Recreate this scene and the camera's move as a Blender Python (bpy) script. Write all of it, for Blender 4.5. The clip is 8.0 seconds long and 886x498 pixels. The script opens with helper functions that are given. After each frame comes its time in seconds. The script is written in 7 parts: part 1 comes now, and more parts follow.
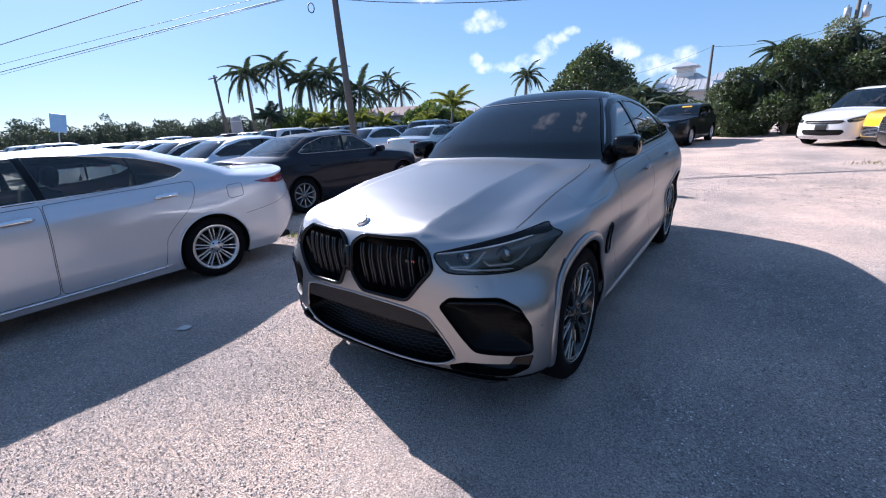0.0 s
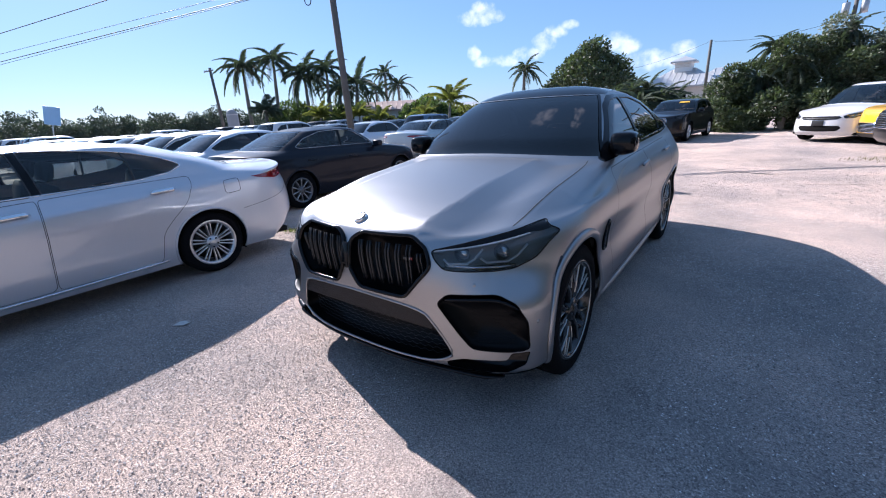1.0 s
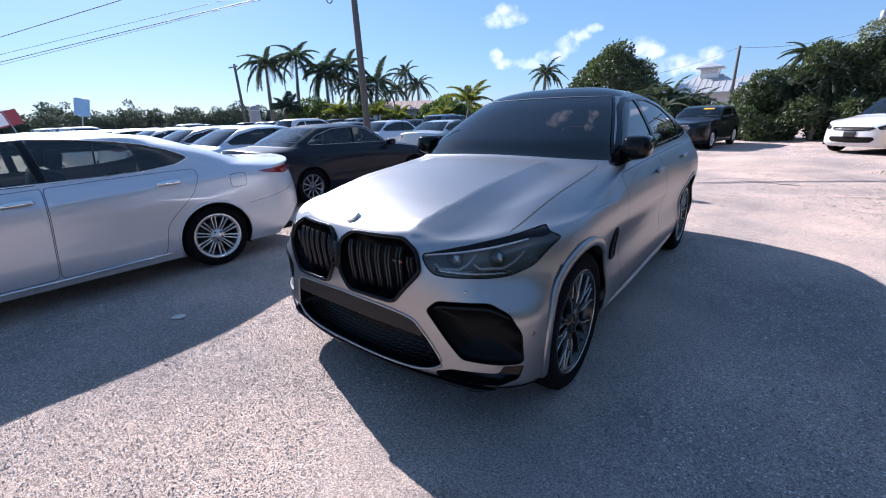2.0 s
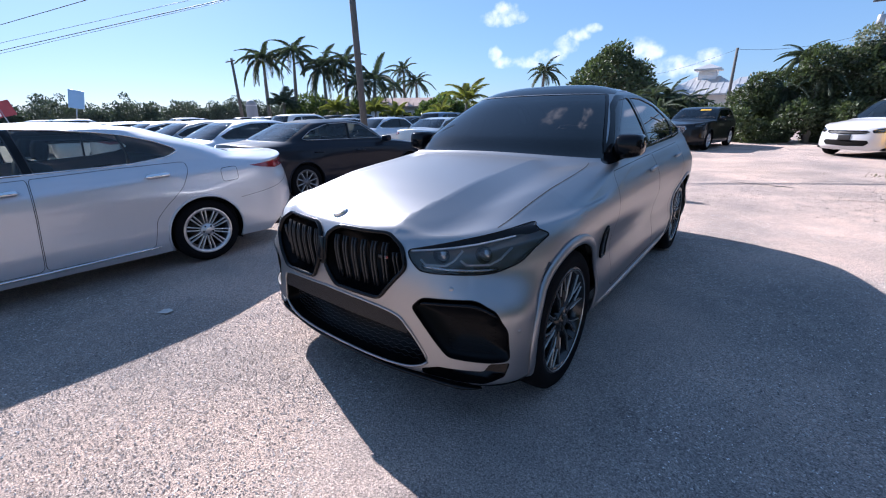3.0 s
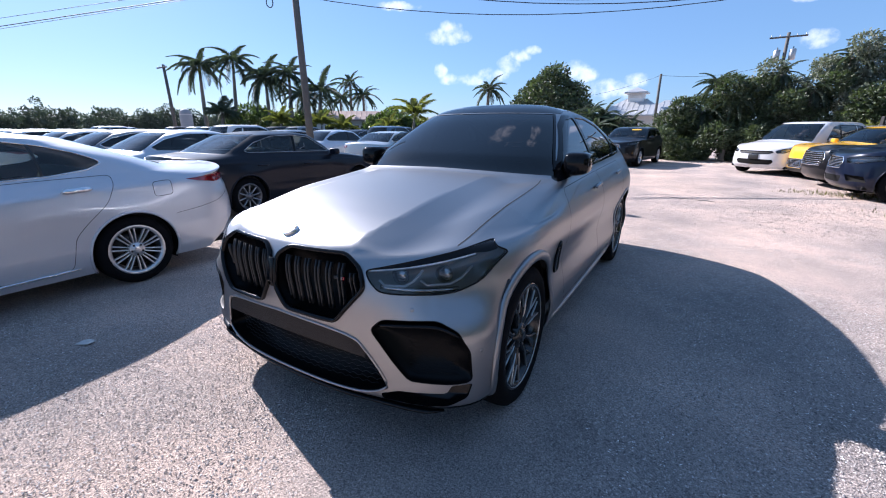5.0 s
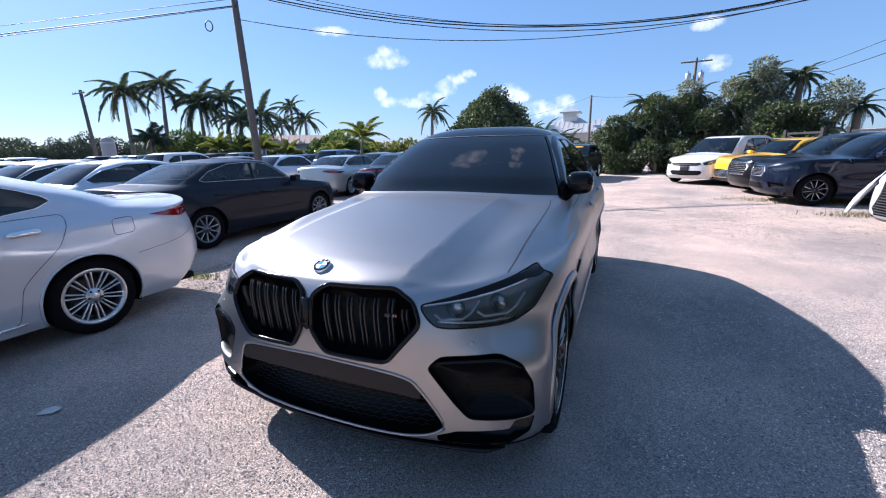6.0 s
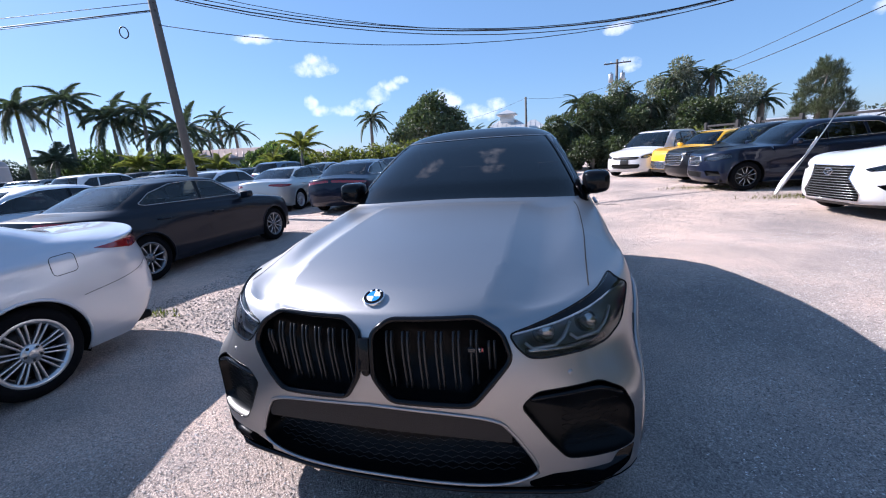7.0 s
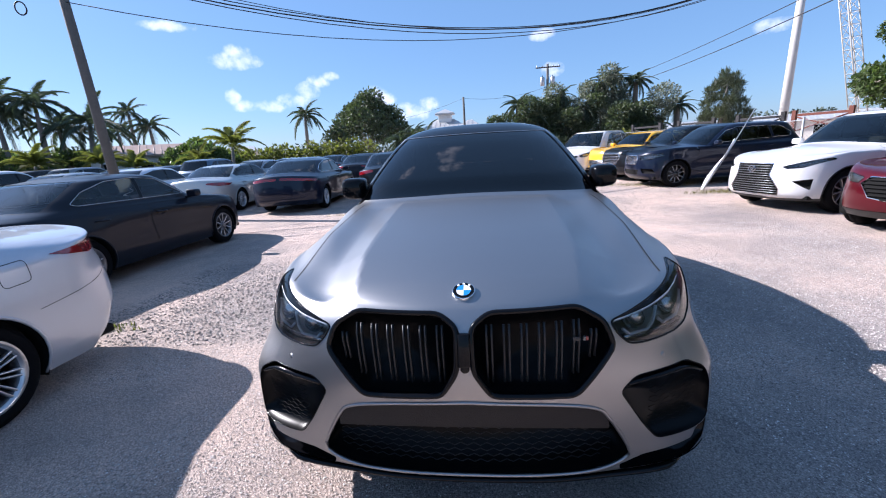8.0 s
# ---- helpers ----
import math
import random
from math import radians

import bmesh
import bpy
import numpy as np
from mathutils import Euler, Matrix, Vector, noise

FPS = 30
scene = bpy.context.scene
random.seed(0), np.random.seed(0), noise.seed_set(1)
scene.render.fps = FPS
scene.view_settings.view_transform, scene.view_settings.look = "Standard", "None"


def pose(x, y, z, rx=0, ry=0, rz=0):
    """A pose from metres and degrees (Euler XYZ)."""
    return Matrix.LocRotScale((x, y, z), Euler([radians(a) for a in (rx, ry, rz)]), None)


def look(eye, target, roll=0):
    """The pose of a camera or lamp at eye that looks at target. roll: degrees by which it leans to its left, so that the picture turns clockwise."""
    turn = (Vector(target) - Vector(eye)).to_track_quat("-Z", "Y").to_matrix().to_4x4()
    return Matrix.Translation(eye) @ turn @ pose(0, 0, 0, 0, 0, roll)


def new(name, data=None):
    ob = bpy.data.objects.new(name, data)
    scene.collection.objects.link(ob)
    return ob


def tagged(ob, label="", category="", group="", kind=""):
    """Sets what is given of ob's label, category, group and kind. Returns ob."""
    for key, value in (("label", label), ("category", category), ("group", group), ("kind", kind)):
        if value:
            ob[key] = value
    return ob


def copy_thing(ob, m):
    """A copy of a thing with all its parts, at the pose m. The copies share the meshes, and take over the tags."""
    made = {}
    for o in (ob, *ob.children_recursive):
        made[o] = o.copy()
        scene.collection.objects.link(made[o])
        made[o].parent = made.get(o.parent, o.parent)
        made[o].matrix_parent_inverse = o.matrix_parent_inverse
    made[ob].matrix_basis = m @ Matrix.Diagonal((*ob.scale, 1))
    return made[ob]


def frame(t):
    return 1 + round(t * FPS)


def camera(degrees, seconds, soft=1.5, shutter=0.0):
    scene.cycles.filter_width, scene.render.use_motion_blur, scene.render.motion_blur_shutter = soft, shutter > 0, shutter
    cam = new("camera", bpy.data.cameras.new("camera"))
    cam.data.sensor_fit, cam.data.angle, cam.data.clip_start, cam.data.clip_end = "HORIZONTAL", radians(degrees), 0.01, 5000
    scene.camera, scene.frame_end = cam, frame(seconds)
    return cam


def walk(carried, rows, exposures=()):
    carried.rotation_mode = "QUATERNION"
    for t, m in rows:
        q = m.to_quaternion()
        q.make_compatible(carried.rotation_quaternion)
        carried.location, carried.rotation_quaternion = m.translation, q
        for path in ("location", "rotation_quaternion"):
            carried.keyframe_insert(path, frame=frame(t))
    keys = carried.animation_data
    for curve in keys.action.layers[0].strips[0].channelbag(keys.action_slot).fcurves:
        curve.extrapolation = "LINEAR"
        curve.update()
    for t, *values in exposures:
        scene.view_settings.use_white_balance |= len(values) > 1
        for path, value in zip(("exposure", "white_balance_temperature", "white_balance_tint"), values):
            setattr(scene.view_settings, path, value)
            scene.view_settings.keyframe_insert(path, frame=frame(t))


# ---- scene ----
cam = camera(95.1, 8.0, 1.1)
PATH = [
    (0, (1.637, -1.227, 1.474), (0.477, 0.289, 0.877), -3.6),
    (0.5, (1.608, -1.317, 1.479), (0.513, 0.234, 0.852), -4.1),
    (1, (1.638, -1.23, 1.488), (0.492, 0.286, 0.865), -3.4),
    (1.5, (1.65, -1.143, 1.479), (0.453, 0.338, 0.869), -2.5),
    (3, (1.681, -1.042, 1.447), (0.492, 0.439, 0.822), -1.1),
    (3.5, (1.688, -1.043, 1.452), (0.519, 0.453, 0.822), -1.2),
    (4, (1.693, -1.041, 1.46), (0.557, 0.481, 0.835), -1.0),
    (4.5, (1.693, -1.026, 1.46), (0.614, 0.545, 0.855), -0.4),
    (4.7, (1.682, -1.027, 1.459), (0.633, 0.57, 0.871), -0.1),
    (5.8, (1.289, -1.115, 1.479), (0.458, 0.64, 0.98), -0.8),
    (6, (1.197, -1.159, 1.485), (0.412, 0.618, 1.01), -1.4),
    (6.5, (0.927, -1.148, 1.467), (0.263, 0.682, 1.01), -3.1),
    (7, (0.651, -1.088, 1.502), (0.117, 0.783, 1.039), -4.2),
    (7.5, (0.404, -1.119, 1.507), (0.013, 0.783, 1.028), -4.3),
    (8, (0.1, -1.153, 1.502), (-0.132, 0.773, 1.014), -3.7),
]
walk(cam, [(t, look(eye, target, roll)) for t, eye, target, roll in PATH], [(0, 1.26, 5450, 15), (4.5, 1.27, 5450, 15), (8, 1.29, 5450, 15)])
# ---- world and sun ----
SUN_EL, SUN_AZ = 35.5, -76.0  # azimuth from +y towards +x
world = bpy.data.worlds.new("sky")
scene.world = world
world.use_nodes = True
wn, wl = world.node_tree.nodes, world.node_tree.links
wn.clear()
w_out = wn.new("ShaderNodeOutputWorld")
w_bg = wn.new("ShaderNodeBackground")
w_sky = wn.new("ShaderNodeTexSky")
w_sky.sky_type = "NISHITA"
w_sky.sun_disc = False
w_sky.sun_elevation, w_sky.sun_rotation = radians(SUN_EL), radians(SUN_AZ)
w_sky.air_density, w_sky.dust_density, w_sky.ozone_density = 1.0, 0.4, 2.0
w_bg.inputs["Strength"].default_value = 0.050
wl.new(w_bg.outputs[0], w_out.inputs[0])
w_co = wn.new("ShaderNodeTexCoord")
w_noise = wn.new("ShaderNodeTexNoise")
w_noise.inputs["Scale"].default_value, w_noise.inputs["Detail"].default_value, w_noise.inputs["Roughness"].default_value = 42.0, 6.0, 0.55
wl.new(w_co.outputs["Generated"], w_noise.inputs["Vector"])


def sky_math(op, a, b=None, c=None):
    n = wn.new("ShaderNodeMath")
    n.operation = op
    for i, q in enumerate((a, b, c)):
        if q is None:
            continue
        if isinstance(q, (int, float)):
            n.inputs[i].default_value = q
        else:
            wl.new(q, n.inputs[i])
    return n.outputs[0]


w_sep = wn.new("ShaderNodeSeparateXYZ")
wl.new(w_co.outputs["Generated"], w_sep.inputs[0])
w_az = sky_math("ARCTAN2", w_sep.outputs[0], w_sep.outputs[1])
w_el = sky_math("ARCSINE", w_sep.outputs[2])
# fair-weather cumulus: azimuth, elevation, half width, half height in degrees
CLOUDS = [(-30.7, 11.2, 2.9, 0.95), (-30.4, 12.0, 1.6, 1.1), (-31.9, 11.5, 1.2, 0.8), (-31.6, 7.1, 0.9, 1.2), (-30.6, 6.3, 1.5, 0.7), (-27.6, 6.2, 2.6, 0.75), (-24.8, 6.8, 2.0, 0.9), (-22.9, 7.9, 1.5, 1.1), (-21.4, 9.0, 1.5, 0.8), (-20.0, 9.5, 1.2, 0.55),
          (-14.5, 7.2, 1.8, 1.1), (-13.2, 6.6, 1.5, 0.9), (-10.2, 4.8, 3.4, 1.2), (-7.4, 5.6, 1.6, 0.9), (-36.9, 14.4, 2.8, 0.55), (7.4, 12.6, 1.8, 0.7), (31.0, 9.8, 2.0, 0.7), (8.6, 8.6, 1.5, 0.9),
          (-11.5, 56.0, 6.0, 1.7), (-13.0, 58.3, 3.5, 1.5), (-13.5, 61.0, 6.5, 1.9), (-35.0, 54.3, 7.0, 2.4), (120.0, 20.0, 9.0, 3.0), (-140.0, 18.0, 8.0, 3.0)]
w_sum = 0.0
for c_az, c_el, c_w, c_h in CLOUDS:
    du = sky_math("DIVIDE", sky_math("SUBTRACT", w_az, radians(c_az)), radians(c_w * 1.15))
    dw = sky_math("DIVIDE", sky_math("SUBTRACT", w_el, radians(c_el)), radians(c_h * 1.15))
    d2 = sky_math("ADD", sky_math("MULTIPLY", du, du), sky_math("MULTIPLY", dw, dw))
    m1 = sky_math("MAXIMUM", sky_math("SUBTRACT", 1.0, d2), 0.0)
    w_sum = sky_math("MAXIMUM", w_sum, m1)
w_mask = wn.new("ShaderNodeMapRange")
w_mask.interpolation_type = "SMOOTHSTEP"
w_mask.inputs["From Min"].default_value, w_mask.inputs["From Max"].default_value = 0.05, 1.35
w_bump = sky_math("ADD", sky_math("MULTIPLY", w_sum, 0.9), sky_math("MULTIPLY", sky_math("SUBTRACT", w_noise.outputs["Fac"], 0.5), 2.3))
w_gate = sky_math("MINIMUM", sky_math("MULTIPLY", w_sum, 6.0), 1.0)
wl.new(sky_math("MULTIPLY", w_bump, w_gate), w_mask.inputs["Value"])
w_mix = wn.new("ShaderNodeMix")
w_mix.data_type = "RGBA"
w_mix.inputs[7].default_value = (13.0, 12.2, 12.9, 1)
wl.new(sky_math("MULTIPLY", w_mask.outputs[0], 0.66), w_mix.inputs[0])
w_tint = wn.new("ShaderNodeVectorMath")
w_tint.operation = "MULTIPLY"
w_tint.inputs[1].default_value = (0.92, 0.99, 1.08)
wl.new(w_sky.outputs[0], w_tint.inputs[0])
w_even = wn.new("ShaderNodeMix")
w_even.data_type = "RGBA"
w_even.inputs[0].default_value = 0.45
w_even.inputs[7].default_value = (2.9, 4.7, 6.9, 1)
wl.new(w_tint.outputs[0], w_even.inputs[6])
wl.new(w_even.outputs[2], w_mix.inputs[6])
wl.new(w_mix.outputs[2], w_bg.inputs["Color"])

sun = new("sun", bpy.data.lights.new("sun", "SUN"))
sun.data.energy, sun.data.angle, sun.data.color = 5.0, radians(0.5), (1.0, 0.87, 0.74)
sun_at = Vector((math.sin(radians(SUN_AZ)) * math.cos(radians(SUN_EL)), math.cos(radians(SUN_AZ)) * math.cos(radians(SUN_EL)), math.sin(radians(SUN_EL))))
sun.matrix_basis = look(sun_at * 60, (0, 0, 0))


# ---- materials ----
def material(name, color, rough=0.6, metal=0.0, coat=0.0, spec=0.5, vary=0.08, scale=3.0, grain=0.0, grain_scale=200.0, bump=0.0, coat_rough=0.03, island=0.0, rand=0.0):
    """A principled surface with colour varied at two sizes, and fine relief."""
    m = bpy.data.materials.new(name)
    m.use_nodes = True
    nt = m.node_tree
    b = nt.nodes["Principled BSDF"]
    b.inputs["Roughness"].default_value, b.inputs["Metallic"].default_value = rough, metal
    b.inputs["Coat Weight"].default_value, b.inputs["Coat Roughness"].default_value = coat, coat_rough
    b.inputs["Specular IOR Level"].default_value = spec
    b.inputs["Base Color"].default_value = (*color, 1)
    co = nt.nodes.new("ShaderNodeTexCoord")
    n1 = nt.nodes.new("ShaderNodeTexNoise")
    n1.inputs["Scale"].default_value, n1.inputs["Detail"].default_value = scale, 6
    nt.links.new(co.outputs["Object"], n1.inputs["Vector"])
    n2 = nt.nodes.new("ShaderNodeTexNoise")
    n2.inputs["Scale"].default_value, n2.inputs["Detail"].default_value = grain_scale, 3
    nt.links.new(co.outputs["Object"], n2.inputs["Vector"])
    fac = nt.nodes.new("ShaderNodeMath")
    fac.operation = "MULTIPLY_ADD"
    nt.links.new(n1.outputs["Fac"], fac.inputs[0])
    fac.inputs[1].default_value, fac.inputs[2].default_value = 2 * vary, 1 - vary
    last = fac.outputs[0]
    for amount, out in ((grain, n2.outputs["Fac"]), (island, None), (rand, None)):
        if not amount:
            continue
        if out is None:
            if amount is island and island:
                g = nt.nodes.new("ShaderNodeNewGeometry")
                out = g.outputs["Random Per Island"]
            else:
                g = nt.nodes.new("ShaderNodeObjectInfo")
                out = g.outputs["Random"]
        f2 = nt.nodes.new("ShaderNodeMath")
        f2.operation = "MULTIPLY_ADD"
        nt.links.new(out, f2.inputs[0])
        f2.inputs[1].default_value, f2.inputs[2].default_value = 2 * amount, 1 - amount
        f3 = nt.nodes.new("ShaderNodeMath")
        f3.operation = "MULTIPLY"
        nt.links.new(last, f3.inputs[0])
        nt.links.new(f2.outputs[0], f3.inputs[1])
        last = f3.outputs[0]
    mul = nt.nodes.new("ShaderNodeVectorMath")
    mul.operation = "SCALE"
    mul.inputs[0].default_value = color
    nt.links.new(last, mul.inputs["Scale"])
    nt.links.new(mul.outputs[0], b.inputs["Base Color"])
    if bump:
        bp = nt.nodes.new("ShaderNodeBump")
        bp.inputs["Strength"].default_value, bp.inputs["Distance"].default_value = bump, 0.01
        nt.links.new(n2.outputs["Fac"], bp.inputs["Height"])
        nt.links.new(bp.outputs[0], b.inputs["Normal"])
    return m


def glass(name, tint, rough=0.0, gloss=1.0):
    """Tinted pane: a clear, coloured layer with a mirror gloss by Fresnel."""
    m = bpy.data.materials.new(name)
    m.use_nodes = True
    nt = m.node_tree
    nt.nodes.clear()
    out = nt.nodes.new("ShaderNodeOutputMaterial")
    mix = nt.nodes.new("ShaderNodeMixShader")
    tr = nt.nodes.new("ShaderNodeBsdfTransparent")
    gl = nt.nodes.new("ShaderNodeBsdfGlossy")
    fr = nt.nodes.new("ShaderNodeFresnel")
    fr.inputs["IOR"].default_value = 1.55
    tr.inputs["Color"].default_value = (*tint, 1)
    gl.inputs["Roughness"].default_value = rough
    gl.inputs["Color"].default_value = (gloss, gloss, gloss, 1)
    nt.links.new(fr.outputs[0], mix.inputs[0])
    nt.links.new(tr.outputs[0], mix.inputs[1])
    nt.links.new(gl.outputs[0], mix.inputs[2])
    nt.links.new(mix.outputs[0], out.inputs[0])
    return m


def foliage(name, color, vary=0.25, scale=0.8, island=0.45, clear=0.45):
    """Leaves: some light passes through them."""
    m = material(name, color, 0.45, spec=0.4, vary=vary, scale=scale, island=island)
    nt = m.node_tree
    b, out = nt.nodes["Principled BSDF"], nt.nodes["Material Output"]
    tr = nt.nodes.new("ShaderNodeBsdfTranslucent")
    mx = nt.nodes.new("ShaderNodeMixShader")
    mx.inputs[0].default_value = clear
    warm = nt.nodes.new("ShaderNodeVectorMath")
    warm.operation = "MULTIPLY"
    warm.inputs[1].default_value = (1.25, 1.4, 0.7)
    nt.links.new(b.inputs["Base Color"].links[0].from_socket, warm.inputs[0])
    nt.links.new(warm.outputs[0], tr.inputs["Color"])
    nt.links.new(b.outputs[0], mx.inputs[1])
    nt.links.new(tr.outputs[0], mx.inputs[2])
    nt.links.new(mx.outputs[0], out.inputs[0])
    return m


def paint(name, color, metal=0.6, rough=0.35, coat=1.0):
    return material(name, color, rough, metal, coat, spec=0.15, vary=0.03, scale=4, grain=0.03, grain_scale=900)


M = {}
M["matte_grey"] = material("satin_grey_paint", (0.325, 0.326, 0.334), 0.36, 0.94, 0.0, vary=0.03, scale=2.5, grain=0.03, grain_scale=1200)
M["silver"] = paint("silver_paint", (0.535, 0.555, 0.60), 0.55, 0.36)
M["champagne"] = paint("champagne_paint", (0.50, 0.50, 0.48), 0.7, 0.36)
M["charcoal"] = paint("charcoal_paint", (0.009, 0.011, 0.018), 0.0, 0.30, 0.2)
M["white_paint"] = paint("white_paint", (0.62, 0.62, 0.63), 0.0, 0.4)
M["black_paint"] = paint("black_paint", (0.008, 0.008, 0.010), 0.1, 0.3, 0.5)
M["navy"] = paint("navy_paint", (0.005, 0.009, 0.024), 0.1, 0.3, 0.5)
M["red_paint"] = paint("red_paint", (0.075, 0.003, 0.008), 0.4, 0.3, 0.7)
M["yellow_paint"] = paint("yellow_paint", (0.75, 0.42, 0.02), 0.0, 0.4)
M["grey_paint"] = paint("grey_paint", (0.20, 0.21, 0.22), 0.7, 0.35)
M["blue_grey"] = paint("blue_grey_paint", (0.09, 0.13, 0.19), 0.6, 0.35)
M["gloss_black"] = material("gloss_black_plastic", (0.004, 0.004, 0.005), 0.10, 0, 0.0, spec=0.2, vary=0.05)
M["black_trim"] = material("black_trim", (0.016, 0.016, 0.017), 0.45, 0, 0, vary=0.12, grain=0.1)
M["rough_black"] = material("rough_black", (0.006, 0.006, 0.006), 0.85, 0, 0, spec=0.2, vary=0.2, grain=0.15)
M["intake_black"] = material("deep_black_plastic", (0.0035, 0.0035, 0.004), 0.28, spec=0.12, vary=0.2)
M["mesh_black"] = material("mesh_black_plastic", (0.018, 0.018, 0.019), 0.5, spec=0.25, vary=0.15)
M["plate_band"] = material("grained_grey_plastic", (0.017, 0.014, 0.013), 0.5, 0, 0, spec=0.25, vary=0.2, scale=20, grain=0.3, grain_scale=300, bump=0.3)
M["gap"] = material("panel_gap", (0.01, 0.01, 0.01), 0.9, vary=0.02)
M["tyre"] = material("tyre_rubber", (0.006, 0.006, 0.007), 0.9, spec=0.08, vary=0.25, scale=8, grain=0.15, grain_scale=150, bump=0.15)
M["rim_black"] = material("black_alloy", (0.006, 0.006, 0.007), 0.22, 0.0, 0.2, vary=0.05)
M["rim_face"] = material("machined_alloy", (0.42, 0.41, 0.40), 0.30, 1.0, 0, vary=0.06)
M["rim_silver"] = material("silver_alloy", (0.56, 0.56, 0.57), 0.3, 0.9, 0.3, vary=0.06, scale=12)
M["rim_grey"] = material("grey_alloy", (0.16, 0.16, 0.17), 0.3, 0.8, 0.3, vary=0.06)
M["disc"] = material("brake_steel", (0.06, 0.056, 0.053), 0.45, 0.9, 0, vary=0.2, scale=20)
M["chrome"] = material("chrome", (0.78, 0.78, 0.79), 0.08, 1.0, 0, vary=0.02)
M["emblem_blue"] = material("emblem_blue", (0.03, 0.22, 0.60), 0.2, 0, 0.6, vary=0.02)
M["emblem_white"] = material("emblem_white", (0.8, 0.8, 0.8), 0.2, 0, 0.6, vary=0.02)
M["tail_red"] = material("red_lamp_lens", (0.20, 0.005, 0.010), 0.1, 0, 1.0, vary=0.1, scale=30)
M["lamp_silver"] = material("lamp_reflector", (0.45, 0.45, 0.46), 0.18, 0.9, 0, vary=0.15, scale=25)
M["lamp_dark"] = material("lamp_housing", (0.29, 0.28, 0.27), 0.3, 0.3, 0, vary=0.2, scale=15)
M["lamp_white"] = material("lamp_light_guide", (0.6, 0.62, 0.65), 0.3, 0, 0.5, vary=0.05)
M["cabin"] = material("dark_cabin_fabric", (0.02, 0.02, 0.021), 0.8, vary=0.2)
M["cabin_beige"] = material("beige_leather", (0.30, 0.26, 0.20), 0.55, vary=0.15)
M["glass_dark"] = glass("privacy_glass", (0.025, 0.028, 0.032))
M["glass"] = glass("tinted_glass", (0.42, 0.47, 0.45))
M["glass_clear"] = glass("faintly_tinted_glass", (0.55, 0.60, 0.58))
M["glass_mid"] = glass("smoked_glass", (0.16, 0.18, 0.19))
M["lens"] = glass("lamp_lens", (0.80, 0.80, 0.80))

# ---- mesh helpers ----
def part(name, mesh, mat, parent=None, label="", smooth=True, normals=None):
    """One mesh object out of (verts, faces), under its thing or part."""
    me = bpy.data.meshes.new(name)
    me.from_pydata([tuple(p) for p in mesh[0]], [], [tuple(f) for f in mesh[1]])
    me.materials.append(mat)
    if smooth:
        me.polygons.foreach_set("use_smooth", [True] * len(me.polygons))
    me.update()
    if normals is not None:
        me.normals_split_custom_set_from_vertices([tuple(n) for n in normals])
    ob = new(name, me)
    if parent is not None:
        ob.parent = parent
    if label:
        ob["label"] = label
    return ob


def thing(name, label, category, m, group=""):
    ob = new(name)
    ob.empty_display_size = 0.2
    ob.matrix_basis = m
    return tagged(ob, label, category, group)


def join(*meshes):
    verts, faces = [], []
    for v, f in meshes:
        n = len(verts)
        verts += [tuple(p) for p in v]
        faces += [tuple(i + n for i in q) for q in f]
    return verts, faces


def moved(mesh, m):
    return [tuple(m @ Vector(p)) for p in mesh[0]], mesh[1]


def flipped(mesh):
    return [(-p[0], p[1], p[2]) for p in mesh[0]], [tuple(reversed(f)) for f in mesh[1]]


def from_bm(bm):
    bm.verts.index_update()
    out = [tuple(v.co) for v in bm.verts], [tuple(v.index for v in f.verts) for f in bm.faces]
    bm.free()
    return out


def block(x0, x1, y0, y1, z0, z1, bevel=0.01, segs=2):
    bm = bmesh.new()
    bmesh.ops.create_cube(bm, size=1)
    for v in bm.verts:
        v.co = Vector((x0 + (v.co.x + 0.5) * (x1 - x0), y0 + (v.co.y + 0.5) * (y1 - y0), z0 + (v.co.z + 0.5) * (z1 - z0)))
    if bevel:
        bmesh.ops.bevel(bm, geom=bm.edges[:], offset=bevel, segments=segs, profile=0.6, affect="EDGES")
    return from_bm(bm)


def lathe(profile, n=32, axis="x", a0=0.0, a1=360.0):
    """Turn a profile of (along, radius) about an axis."""
    full = abs(a1 - a0 - 360) < 1e-6
    k = n if full else n + 1
    verts, faces = [], []
    for i in range(k):
        a = radians(a0 + (a1 - a0) * i / n)
        c, s = math.cos(a), math.sin(a)
        for t, r in profile:
            verts.append((t, r * c, r * s) if axis == "x" else (r * c, r * s, t) if axis == "z" else (r * s, t, r * c))
    m = len(profile)
    for i in range(n):
        for j in range(m - 1):
            a, b = i * m + j, ((i + 1) % k) * m + j
            faces.append((a, a + 1, b + 1, b))
    return verts, faces


